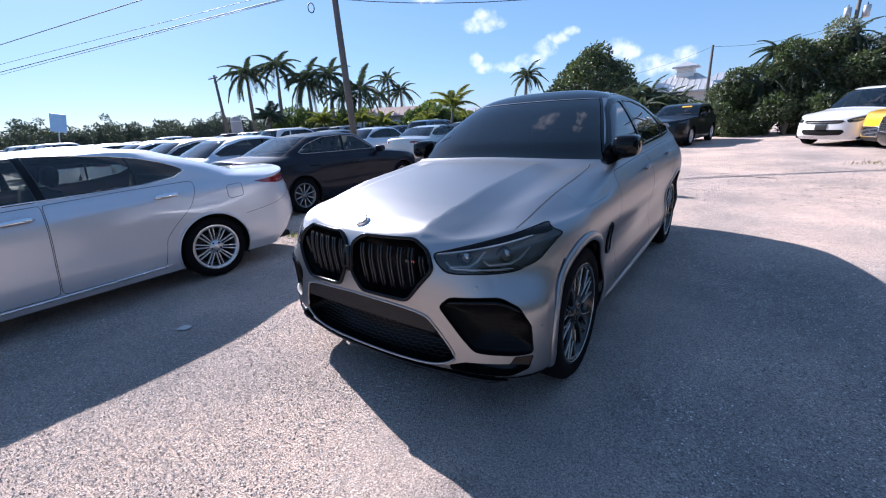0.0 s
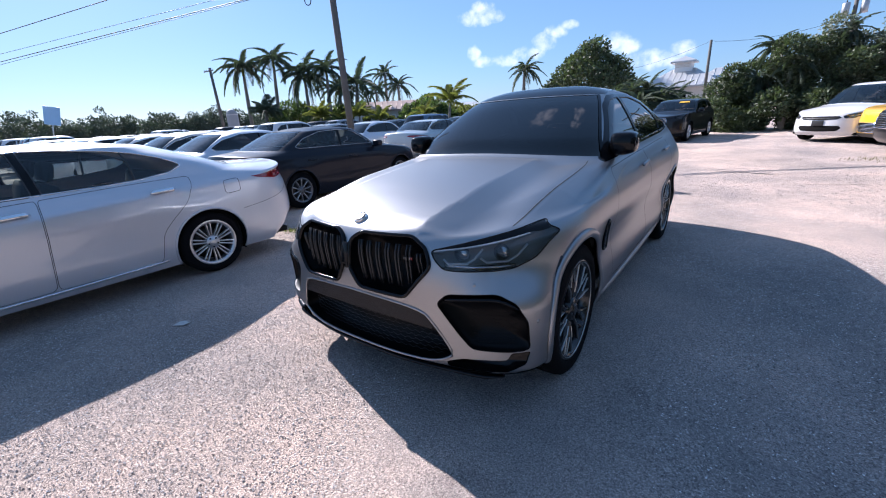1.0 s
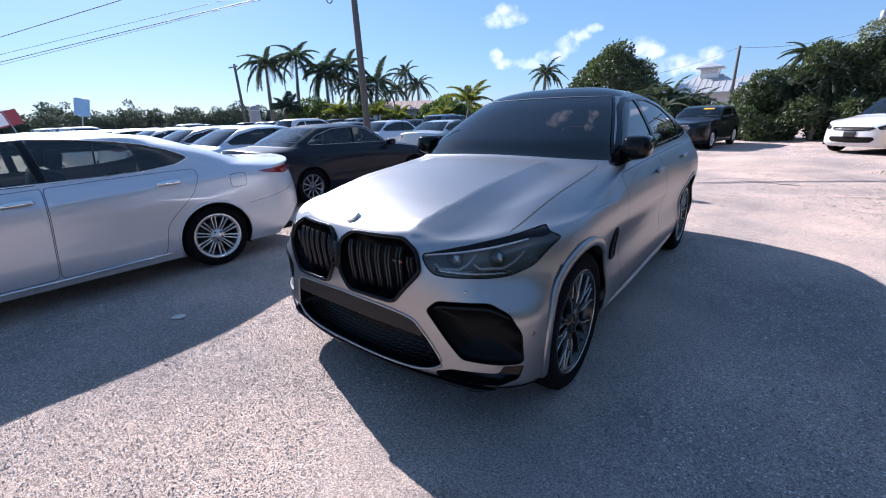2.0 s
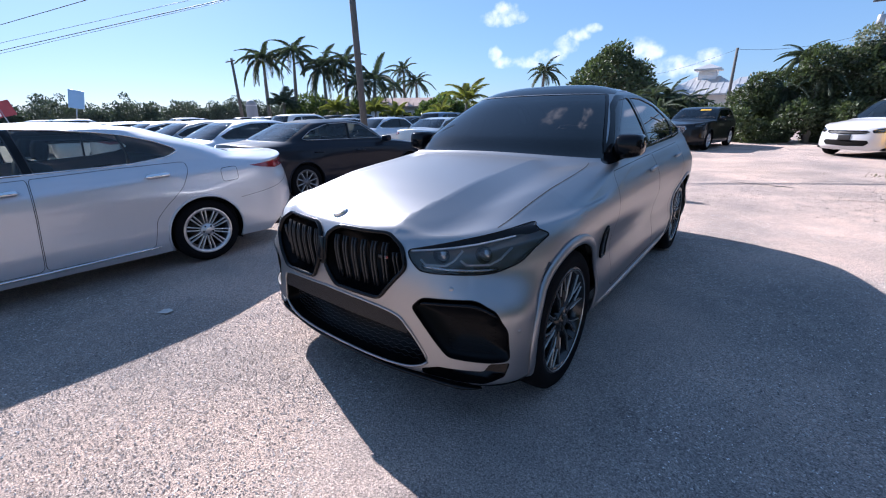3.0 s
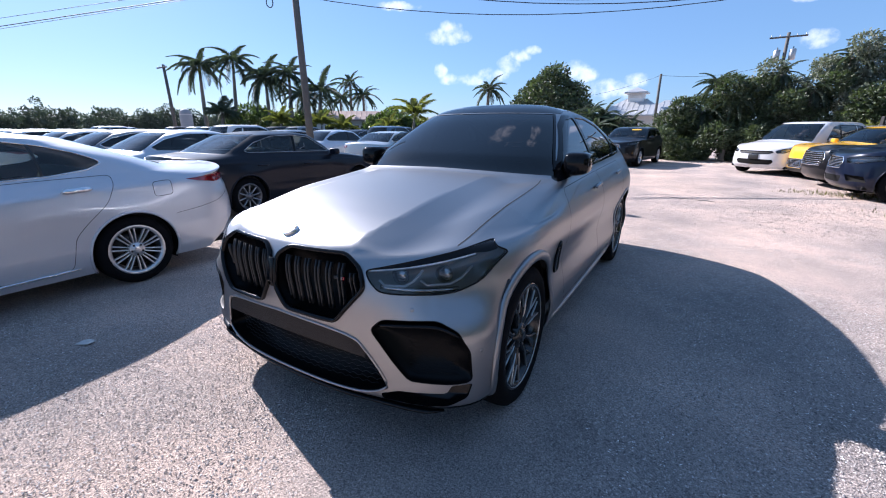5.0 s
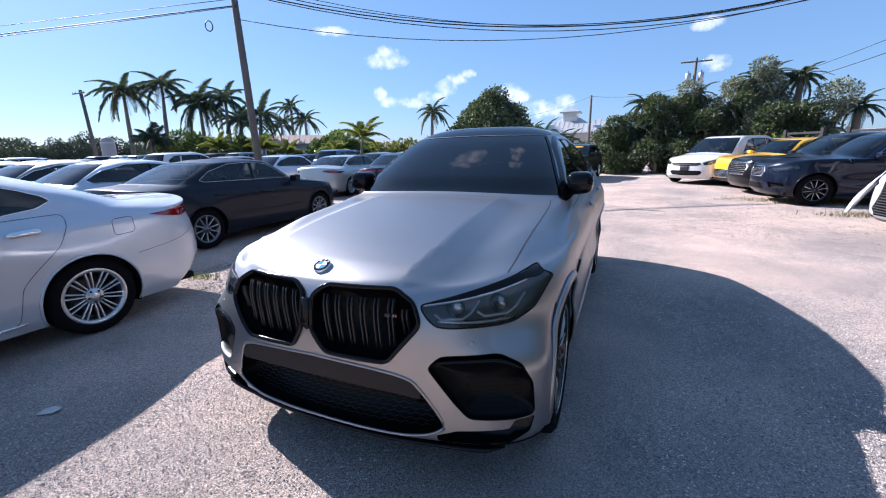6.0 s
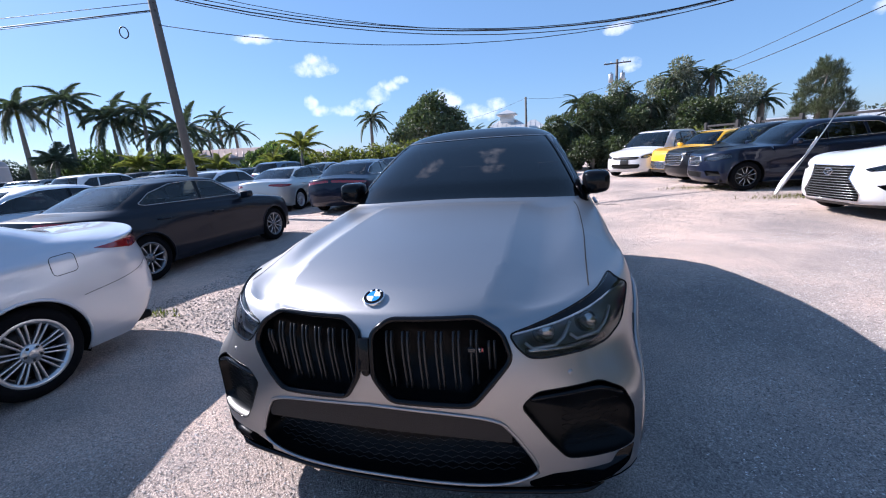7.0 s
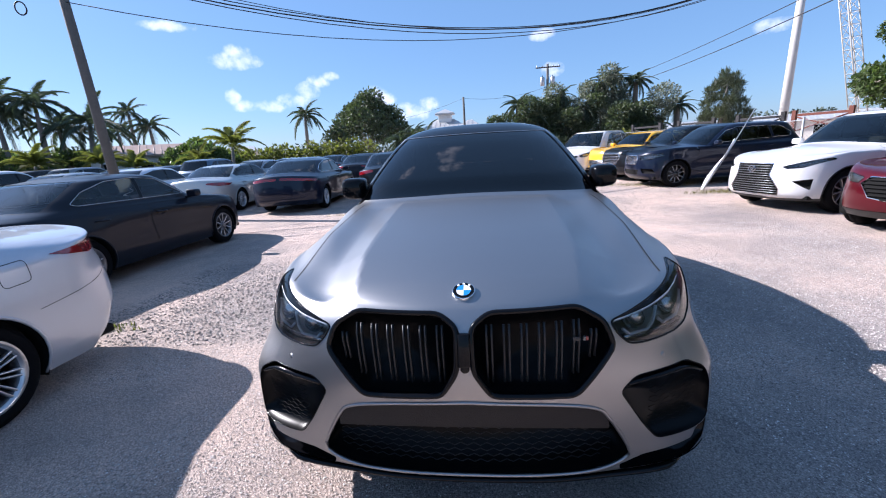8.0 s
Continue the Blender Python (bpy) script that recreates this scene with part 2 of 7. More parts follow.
def tube(points, radius, segs=6, closed=False, normals=None, flat=1.0, caps=True):
    """Sweep a round or flattened section along points; radius may be a list."""
    P = [Vector(p) for p in points]
    n = len(P)
    R = radius if isinstance(radius, (list, tuple)) else [radius] * n
    verts, faces = [], []
    up = Vector((0, 0, 1))
    for i in range(n):
        t = (P[(i + 1) % n] - P[i - 1]) if closed else (P[min(i + 1, n - 1)] - P[max(i - 1, 0)])
        t.normalize()
        u = Vector(normals[i]) if normals is not None else up
        if abs(t.dot(u)) > 0.98:
            u = Vector((1, 0, 0.1))
        a = t.cross(u).normalized()
        b = a.cross(t).normalized()
        for k in range(segs):
            w = 2 * math.pi * (k + 0.5) / segs
            verts.append(tuple(P[i] + a * (R[i] * math.cos(w)) + b * (R[i] * flat * math.sin(w))))
    for i in range(n if closed else n - 1):
        j = (i + 1) % n
        for k in range(segs):
            l = (k + 1) % segs
            faces.append((i * segs + k, i * segs + l, j * segs + l, j * segs + k))
    if caps and not closed:
        faces.append(tuple(reversed(range(segs))))
        faces.append(tuple((n - 1) * segs + k for k in range(segs)))
    return verts, faces


def bend(points, step=0.02, closed=False):
    """A smooth line of even steps through a few points."""
    P = [np.array(p, float) for p in points]
    n = len(P)
    out = []
    for i in range(n if closed else n - 1):
        if closed:
            a, b, c, d = P[i - 1], P[i], P[(i + 1) % n], P[(i + 2) % n]
        else:
            a, b, c, d = P[max(i - 1, 0)], P[i], P[i + 1], P[min(i + 2, n - 1)]
        k = max(1, int(np.linalg.norm(c - b) / step))
        for t in np.arange(k) / k:
            out.append(0.5 * (2 * b + (c - a) * t + (2 * a - 5 * b + 4 * c - d) * t**2 + (3 * b - a - 3 * c + d) * t**3))
    if not closed:
        out.append(P[-1])
    return out


def rounded(points, r=0.03, step=0.02):
    """A closed polygon with rounded corners, in even steps."""
    P = [np.array(p, float) for p in points]
    n = len(P)
    out = []
    for i in range(n):
        a, b, c = P[i - 1], P[i], P[(i + 1) % n]
        ra = min(r, np.linalg.norm(a - b) * 0.45)
        rc = min(r, np.linalg.norm(c - b) * 0.45)
        p = b + (a - b) / np.linalg.norm(a - b) * ra
        q = b + (c - b) / np.linalg.norm(c - b) * rc
        for t in (0, 0.25, 0.5, 0.75, 1):
            out.append((1 - t) ** 2 * p + 2 * t * (1 - t) * b + t * t * q)
        d = P[(i + 1) % n]
        e = P[(i + 2) % n]
        rn = min(r, np.linalg.norm(d - b) * 0.45)
        nxt = d + (b - d) / np.linalg.norm(b - d) * rn
        k = int(np.linalg.norm(nxt - q) / step)
        for t in range(1, k):
            out.append(q + (nxt - q) * t / k)
    return out


# ---- the shell of a car: rings of soft rectangles, from sill to roof ----
COLS = ("zf", "za", "zb", "zr", "yf", "yr", "w", "lf", "lr", "nf", "nr")


def pchip(rows):
    y = np.array(rows, float)
    d = np.diff(y, axis=0)
    m = np.zeros_like(y)
    a, b = d[:-1], d[1:]
    with np.errstate(divide="ignore", invalid="ignore"):
        h = np.where(a * b > 0, 2 * a * b / (a + b), 0)
    m[1:-1] = h
    m[0], m[-1] = d[0], d[-1]

    def at(v):
        v = np.clip(np.asarray(v, float), 0, len(y) - 1)
        i = np.minimum(v.astype(int), len(y) - 2)
        t = (v - i)[..., None]
        return (2 * t**3 - 3 * t**2 + 1) * y[i] + (t**3 - 2 * t**2 + t) * m[i] + (3 * t**2 - 2 * t**3) * y[i + 1] + (t**3 - t**2) * m[i + 1]

    return at


class Shell:
    """A half body (x >= 0). s: 0 nose, 1 front corner's end, 2 rear corner's start, 3 tail; v: the row from the sill up."""

    def __init__(self, rows, shape=None):
        self.at, self.n, self.shape = pchip(rows), len(rows) - 1, shape
        s, v = np.meshgrid(np.linspace(0, 3, 181), np.linspace(0, self.n, 8 * self.n + 1), indexing="ij")
        self.grid = s, v, self.point(s, v)

    def point(self, s, v):
        s, v = np.broadcast_arrays(np.asarray(s, float), np.asarray(v, float))
        q = self.at(v)
        zf, za, zb, zr, yf, yr, w, lf, lr, nf, nr = (q[..., i] for i in range(11))
        f, b = s < 1, s > 2
        th = np.clip(np.where(f, s, 3 - s), 0, 1) * math.pi / 2
        n = np.where(f, nf, nr)
        sn, cs = np.sin(th), np.cos(th)
        r = (np.abs(sn) ** n + np.abs(cs) ** n) ** (-1 / n)
        mid = ~f & ~b
        t = np.clip(s - 1, 0, 1)
        X = np.where(mid, w, w * r * sn)
        Y = np.where(f, yf + lf * (1 - r * cs), np.where(b, yr - lr * (1 - r * cs), (yf + lf) * (1 - t) + (yr - lr) * t))
        k = cs * cs
        Z = np.where(f, za + (zf - za) * k, np.where(b, zb + (zr - zb) * k, za + (zb - za) * t * t * (3 - 2 * t)))
        if self.shape:
            X, Y, Z = self.shape(X, Y, Z, s, v)
        return np.stack([X, Y, Z], -1)

    def normal(self, s, v, e=2e-3):
        s, v = np.broadcast_arrays(np.asarray(s, float), np.asarray(v, float))
        a = self.point(np.minimum(s + e, 3), v) - self.point(np.maximum(s - e, 0), v)
        b = self.point(s, np.minimum(v + 4 * e, self.n)) - self.point(s, np.maximum(v - 4 * e, 0))
        c = np.cross(a, b)
        l = np.linalg.norm(c, axis=-1, keepdims=True)
        c = np.where(l > 1e-12, c / np.maximum(l, 1e-12), np.array([0, 0, 1.0]))
        c[..., 0] = np.where((s < 1e-6) | (s > 3 - 1e-6), 0, c[..., 0])
        return c / np.maximum(np.linalg.norm(c, axis=-1, keepdims=True), 1e-9)

    def find(self, kind, pts, v0=0, v1=99):
        """Place points given as F (x, z) on the nose, S (y, z) on the side, T (x, y) on top, R (x, z) on the tail, onto the shell."""
        axes = {"F": (0, 2), "S": (1, 2), "T": (0, 1), "R": (0, 2)}[kind]
        lim = {"F": (0, 1.25), "S": (0.15, 2.85), "T": (0, 3), "R": (1.75, 3)}[kind]
        gs, gv, gp = self.grid
        ax = list(axes)
        ok = (gs >= lim[0]) & (gs <= lim[1]) & (gv >= v0) & (gv <= v1)
        s0, v0_, p0 = gs[ok], gv[ok], gp[ok][:, ax]
        T = np.array([tuple(p) for p in pts], float)
        i = np.array([np.argmin(((p0 - p) ** 2).sum(1)) for p in T])
        s, v = s0[i], v0_[i]
        lo, hi = max(0, v0), min(self.n, v1)
        e = 1e-3
        for _ in range(8):
            c = self.point(s, v)[:, ax]
            sa, sb, va, vb = np.maximum(s - e, 0), np.minimum(s + e, 3), np.maximum(v - e, 0), np.minimum(v + e, self.n)
            ds = (self.point(sb, v)[:, ax] - self.point(sa, v)[:, ax]) / (sb - sa)[:, None]
            dw = (self.point(s, vb)[:, ax] - self.point(s, va)[:, ax]) / (vb - va)[:, None]
            J = np.stack([ds, dw], 2)
            A = np.einsum("nki,nkj->nij", J, J) + 1e-7 * np.eye(2)
            step = np.linalg.solve(A, np.einsum("nki,nk->ni", J, T - c)[..., None])[..., 0]
            step = np.clip(step, -0.08, 0.08)
            s, v = np.clip(s + step[:, 0], *lim), np.clip(v + step[:, 1], lo, hi)
        return [(float(a), float(b)) for a, b in zip(s, v)]


def cut_shell(shell, regions, hs=(0.03, 0.06, 0.05), dv=0.04):
    """Cut the half shell along the outlines. regions: name -> polygon of (s, v). Returns name -> (verts, faces, normals); '' is the rest."""
    from mathutils.geometry import delaunay_2d_cdt
    arc = (1.25, 3.0, 1.25)
    base = (0, 1.25, 4.25)
    sl = np.concatenate([np.linspace(0, 1, int(1.25 / hs[0]), endpoint=False), np.linspace(1, 2, int(3 / hs[1]), endpoint=False), np.linspace(2, 3, int(1.25 / hs[2]) + 1)])
    # row spacing from the side's and nose's length
    vs = np.linspace(0, shell.n, 40 * shell.n + 1)
    L = sum(np.linalg.norm(np.diff(shell.point(a, vs), axis=0), axis=1) for a in (0.0, 0.5, 1.3, 2.6)) / 4
    V = np.concatenate([[0], np.cumsum(np.maximum(L, 1e-4))])
    to_v = lambda q: np.interp(q, V, vs)
    from_v = lambda v: np.interp(v, vs, V)
    to_s = lambda u: np.interp(u, [0, 1.25, 4.25, 5.5], [0, 1, 2, 3])
    from_s = lambda s: np.interp(s, [0, 1, 2, 3], [0, 1.25, 4.25, 5.5])
    vl = np.linspace(0, V[-1], max(8, int(V[-1] / dv)) + 1)
    u, q = np.meshgrid(from_s(sl), vl, indexing="ij")
    pts = np.stack([u.ravel(), q.ravel()], 1)
    keep = np.ones(len(pts), bool)
    extra, edges, faces, names = [], [], [], []
    for name, poly in regions.items():
        P = np.array([(from_s(a), from_v(b) if b >= 0 else b) for a, b in poly])
        P = P[[i for i in range(len(P)) if np.linalg.norm(P[i] - P[i - 1]) > 1e-5]]
        if np.sum(P[:, 0] * np.roll(P[:, 1], -1) - P[:, 1] * np.roll(P[:, 0], -1)) < 0:
            P = P[::-1]
        i0 = len(extra)
        extra += [tuple(p) for p in P]
        m = len(P)
        edges += [(i0 + i, i0 + (i + 1) % m) for i in range(m)]
        faces.append([i0 + i for i in range(m)])
        names.append(name)
        for a, b in zip(P, np.roll(P, -1, 0)):
            d = b - a
            near = (np.abs(pts[:, 0] - (a[0] + b[0]) / 2) < abs(d[0]) / 2 + 0.03) & (np.abs(pts[:, 1] - (a[1] + b[1]) / 2) < abs(d[1]) / 2 + 0.03)
            idx = np.nonzero(near)[0]
            t = np.clip(((pts[idx] - a) @ d) / max(d @ d, 1e-12), 0, 1)
            dist = np.linalg.norm(pts[idx] - (a + t[:, None] * d), axis=1)
            inner = (pts[idx, 0] > 1e-6) & (pts[idx, 0] < 5.5 - 1e-6) & (pts[idx, 1] > 1e-6)
            keep[idx[(dist < 0.35 * min(hs[0], dv)) & inner]] = False
    verts = [Vector(p) for p in extra] + [Vector(p) for p in pts[keep]]
    ov, _, of, _, _, oo = delaunay_2d_cdt(verts, edges, faces, 0, 1e-6)
    O = np.array([tuple(p) for p in ov])
    S, W = to_s(O[:, 0]), to_v(np.maximum(O[:, 1], 0))
    P, N = shell.point(S, W), shell.normal(S, W)
    P[S < 1e-6, 0] = 0
    P[S > 3 - 1e-6, 0] = 0
    groups = {}
    for f, o in zip(of, oo):
        if O[list(f), 1].mean() < 1e-6:
            continue
        groups.setdefault(names[min(o)] if o else "", []).append(f)
    out = {}
    for name, fs in groups.items():
        used = sorted({i for f in fs for i in f})
        back = {i: k for k, i in enumerate(used)}
        tri = []
        for f in fs:
            a, b, c = (P[i] for i in f[:3])
            n = np.cross(b - a, c - a)
            g = tuple(back[i] for i in f)
            tri.append(g if n @ N[list(f)].mean(0) >= 0 else tuple(reversed(g)))
        out[name] = P[used], tri, N[used]
    return out


def both(cut, offset=0.0):
    """A cut piece and its mirror image as one mesh, with normals."""
    v, f, n = cut
    v = v + n * offset
    k = len(v)
    v2, n2 = v * [-1, 1, 1], n * [-1, 1, 1]
    return (np.concatenate([v, v2]), f + [tuple(i + k for i in reversed(q)) for q in f]), np.concatenate([n, n2])


def one(cut, side, offset=0.0):
    v, f, n = cut
    v = v + n * offset
    return ((v, f), n) if side > 0 else ((v * [-1, 1, 1], [tuple(reversed(q)) for q in f]), n * [-1, 1, 1])


def seam(shell, line, width=0.005, lift=0.0012, closed=False):
    """A panel gap: a narrow dark ribbon along points (s, v) of the shell."""
    q = np.array(line)
    P, N = shell.point(q[:, 0], q[:, 1]), shell.normal(q[:, 0], q[:, 1])
    n = len(P)
    T = np.roll(P, -1, 0) - np.roll(P, 1, 0) if closed else np.gradient(P, axis=0)
    B = np.cross(T, N)
    B /= np.maximum(np.linalg.norm(B, axis=1, keepdims=True), 1e-9)
    v = np.concatenate([P + B * width / 2 + N * lift, P - B * width / 2 + N * lift])
    f = [(i, (i + 1) % n, n + (i + 1) % n, n + i) for i in range(n if closed else n - 1)]
    return v, f


def rim(shell, line, width=0.02, height=0.012, lift=0.0, segs=8):
    """A raised moulding round a closed outline of (s, v)."""
    q = np.array(line)
    P, N = shell.point(q[:, 0], q[:, 1]), shell.normal(q[:, 0], q[:, 1])
    return tube(P + N * lift, width / 2, segs, True, N, height * 2 / width)


def well(shell, line, depth, shrink=0.94, way=None):
    """The walls and the back of a recess behind an outline."""
    q = np.array(line)
    P, N = shell.point(q[:, 0], q[:, 1]), shell.normal(q[:, 0], q[:, 1])
    d = np.array(way, float) if way is not None else -N.mean(0)
    d /= np.linalg.norm(d)
    c = P.mean(0)
    flat = P - np.outer((P - c) @ d, d) * 0.6
    B = c + (flat - c) * shrink + d * depth
    n = len(P)
    P = P + d * 0.002
    v = np.concatenate([P, B, [B.mean(0)]])
    f = [(i, (i + 1) % n, n + (i + 1) % n, n + i) for i in range(n)] + [(n + i, n + (i + 1) % n, 2 * n) for i in range(n)]
    return v, f


def line_on(shell, kind, pts, step=0.03, closed=False, smooth=True, **k):
    p = bend(pts, step, closed) if smooth else pts
    return shell.find(kind, p, **k)


# ---- wheels ----
def spoke(r0, r1, w0, w1, x, depth, dish=0.0, shift=0.0, turn=0.0, k=3):
    """A tapered, bevelled spoke in the plane across x, from radius r0 to r1; turn bends its outer end aside."""
    verts, faces = [], []
    for i in range(k):
        t = i / (k - 1)
        r, w = r0 + (r1 - r0) * t, (w0 + (w1 - w0) * t) / 2
        c = shift + turn * t
        f = x - dish * (1 - t) ** 2
        for a, b in ((-w, f - depth), (-w, f - 0.006), (-w * 0.7, f), (w * 0.7, f), (w, f - 0.006), (w, f - depth)):
            verts.append((b, c + a, r))
    for i in range(k - 1):
        for j in range(5):
            faces.append((i * 6 + j, i * 6 + j + 1, i * 6 + 7 + j, i * 6 + 6 + j))
    return verts, [tuple(reversed(f)) for f in faces]


def wheel(parent, m, style, R, rim_r, width, mats, n=40):
    """A wheel with its hub at the origin of m and its outer face towards +x: tyre, rim, spokes, hub cap, disc."""
    h = width / 2
    root = part("tyre", moved(lathe([(-h + 0.02, rim_r - 0.01), (-h, rim_r + 0.03), (-h + 0.004, R - 0.03), (-h + 0.025, R - 0.006), (-h * 0.6, R), (-h * 0.32, R), (-h * 0.3, R - 0.008), (-h * 0.26, R - 0.008),
                                     (-h * 0.24, R), (h * 0.24, R), (h * 0.26, R - 0.008), (h * 0.3, R - 0.008), (h * 0.32, R), (h * 0.6, R), (h - 0.025, R - 0.006), (h - 0.004, R - 0.03), (h, rim_r + 0.03), (h - 0.008, rim_r + 0.012), (h - 0.02, rim_r - 0.008)], n), m), mats["tyre"], parent)
    base, face = mats["rim"], mats["face"]
    part("rim", moved(lathe([(-h + 0.02, rim_r - 0.012), (-h * 0.3, rim_r - 0.045), (h * 0.5, rim_r - 0.04), (h - 0.02, rim_r - 0.02), (h - 0.008, rim_r - 0.006), (h - 0.01, rim_r + 0.006), (h - 0.02, rim_r + 0.008)], n), m), mats.get("lip", base), root)
    x = h - 0.02
    done = []
    if style == "twin":
        # forked black spokes with thin machined edges
        for i in range(5):
            a = pose(0, 0, 0, 72 * i + 10)
            for sgn in (-1, 1):
                done.append((moved(spoke(0.05, 0.165, 0.030, 0.026, x - 0.008, 0.05, 0.01, sgn * 0.020, sgn * 0.022), a), base))
                done.append((moved(spoke(0.155, rim_r - 0.02, 0.022, 0.020, x - 0.006, 0.05, 0.004, sgn * 0.044, sgn * 0.062), a), base))
                done.append((moved(spoke(0.155, rim_r - 0.02, 0.018, 0.016, x - 0.008, 0.05, 0.004, sgn * 0.036, -sgn * 0.010), a), base))
                done.append((moved(spoke(0.100, 0.165, 0.0032, 0.004, x + 0.001, 0.010, 0.008, sgn * 0.031, sgn * 0.022), a), face))
                done.append((moved(spoke(0.160, rim_r - 0.018, 0.004, 0.006, x + 0.001, 0.010, 0.003, sgn * 0.052, sgn * 0.062), a), face))
                done.append((moved(spoke(0.165, rim_r - 0.018, 0.0025, 0.003, x - 0.001, 0.010, 0.003, sgn * 0.030, -sgn * 0.012), a), face))
        part("rim_edge", moved(lathe([(h - 0.012, rim_r - 0.011), (h - 0.007, rim_r - 0.010), (h - 0.007, rim_r - 0.008)], n), m), face, root)
    elif style == "multi":
        for i in range(20):
            sgn = 1 if i % 2 else -1
            a = pose(0, 0, 0, 36 * (i // 2) + 4)
            done.append((moved(spoke(0.045, rim_r - 0.012, 0.012, 0.016, x, 0.03, 0.02, sgn * 0.0105, sgn * 0.011), a), face))
        part("rim_edge", moved(lathe([(h - 0.03, rim_r - 0.026), (h - 0.012, rim_r - 0.016), (h - 0.007, rim_r - 0.004), (h - 0.010, rim_r + 0.007)], n), m), face, root)
        for i in range(5):
            a = pose(0, 0, 0, 72 * i)
            done.append((moved(lathe([(x - 0.03, 0.012), (x - 0.010, 0.011), (x - 0.010, 0.0001)], 8), a @ Matrix.Translation((0, 0, 0.056))), M["rough_black"]))
    elif style == "ten":
        for i in range(10):
            sgn = 1 if i % 2 else -1
            a = pose(0, 0, 0, 72 * (i // 2) + 12)
            done.append((moved(spoke(0.045, rim_r - 0.015, 0.028, 0.026, x, 0.035, 0.015, sgn * 0.018, sgn * 0.05), a), base))
            done.append((moved(spoke(0.06, rim_r - 0.015, 0.012, 0.016, x + 0.002, 0.012, 0.015, sgn * 0.018, sgn * 0.05), a), face))
    else:
        for i in range(5):
            a = pose(0, 0, 0, 72 * i + 20)
            for sgn in (-1, 1):
                done.append((moved(spoke(0.045, rim_r - 0.015, 0.035, 0.03, x, 0.035, 0.012, sgn * 0.012, sgn * 0.06), a), face))
    for mesh, mat in done:
        part("spoke", moved(mesh, m), mat, root)
    part("hub", moved(lathe([(x - 0.05, 0.075), (x - 0.012, 0.07), (x - 0.004, 0.06), (x - 0.004, 0.036), (x + 0.004, 0.033), (x + 0.006, 0.028), (x + 0.006, 0.0001)], 24), m), base if style in ("twin", "ten") else face, root)
    for i in range(5):
        a = m @ pose(0, 0, 0, 72 * i + 30)
        part("wheel_bolt", moved(lathe([(x - 0.012, 0.011), (x + 0.001, 0.010), (x + 0.001, 0.0001)], 6), a @ pose(0, 0, 0.05)), mats["disc"], root)
    part("brake_disc", moved(lathe([(-0.02, 0.07), (-0.02, rim_r * 0.78), (0.005, rim_r * 0.78), (0.005, 0.07)], 32), m), mats["disc"], root)
    return root

# ---- the satin grey coupe SUV ----
def crest(t, a, b, c, d):
    """0 below a, 1 between b and c, 0 above d, with soft steps."""
    t = np.asarray(t, float)
    u = np.clip((t - a) / (b - a), 0, 1)
    w = np.clip((d - t) / (d - c), 0, 1)
    return u * u * (3 - 2 * u) * w * w * (3 - 2 * w)


def dome_edge(y):
    """Half width of the bonnet's raised middle."""
    return 0.395 + 0.060 * np.clip((np.asarray(y) - 0.15) / 0.40, 0, 1)


def suv_shape(X, Y, Z, s, v):
    # sill tucked in, waist below the shoulder, haunches over the wheels
    flank = crest(Y, 0.9, 1.5, 4.2, 4.6)
    X = X - 0.030 * flank * crest(Z, 0.42, 0.62, 0.66, 0.84) * (s > 0.5)
    X = X + 0.012 * np.exp(-(((Y - 0.89) / 0.42) ** 2)) * crest(Z, 0.3, 0.5, 0.8, 0.98) * (s > 0.5)
    X = X + 0.035 * np.exp(-(((Y - 3.86) / 0.5) ** 2)) * crest(Z, 0.3, 0.5, 0.95, 1.2)
    # bumper corners, drawn out and forward
    low = crest(Z, 0.14, 0.22, 0.60, 0.80)
    X = X + 0.075 * np.exp(-(((Y - 0.40) / 0.16) ** 2)) * low * (s > 0.2) * crest(s, 0.2, 0.5, 2.0, 2.1)
    Y = Y - 0.035 * crest(X, 0.45, 0.78, 1.5, 1.6) * np.exp(-(((Y - 0.33) / 0.16) ** 2)) * low * (s < 1)
    # power dome: a raised middle between two creases that spread towards the windscreen
    hood = crest(v, 5.75, 6.25, 8.5, 9.0) * (s < 1.2)
    edge = dome_edge(Y)
    d = np.abs(X) - edge
    fade = crest(Y, 0.14, 0.30, 1.9, 2.2) * (0.70 + 0.30 * crest(Y, 0.22, 0.50, 3, 4)) * (1 - 0.45 * crest(Y, 0.6, 1.2, 3, 4))
    dd = 0.5 * (d + np.sqrt(d * d + 0.002**2))
    Z = Z + 0.018 * hood * fade - 0.080 * hood * fade * np.tanh(dd / 0.19) + 0.006 * hood * fade * (np.clip(np.abs(X) / edge, 0, 1) ** 4 - 0.4) + 0.060 * hood * fade * crest(d, 0.12, 0.36, 5, 6)
    # outer bevel of the bonnet, from the grille's corner along the wing
    edge2 = 0.40 + 0.37 * np.clip((Y - 0.2) / 0.8, 0, 1) ** 0.7
    d2 = (np.abs(X) - edge2) / 0.10
    hood = crest(v, 5.6, 6.6, 8.5, 9.0) * (s < 1.2)
    Z = Z - 0.022 * hood * crest(Y, 0.16, 0.3, 1.3, 1.7) * 0.5 * (d2 + np.sqrt(d2 * d2 + 0.12))
    return X, Y, Z


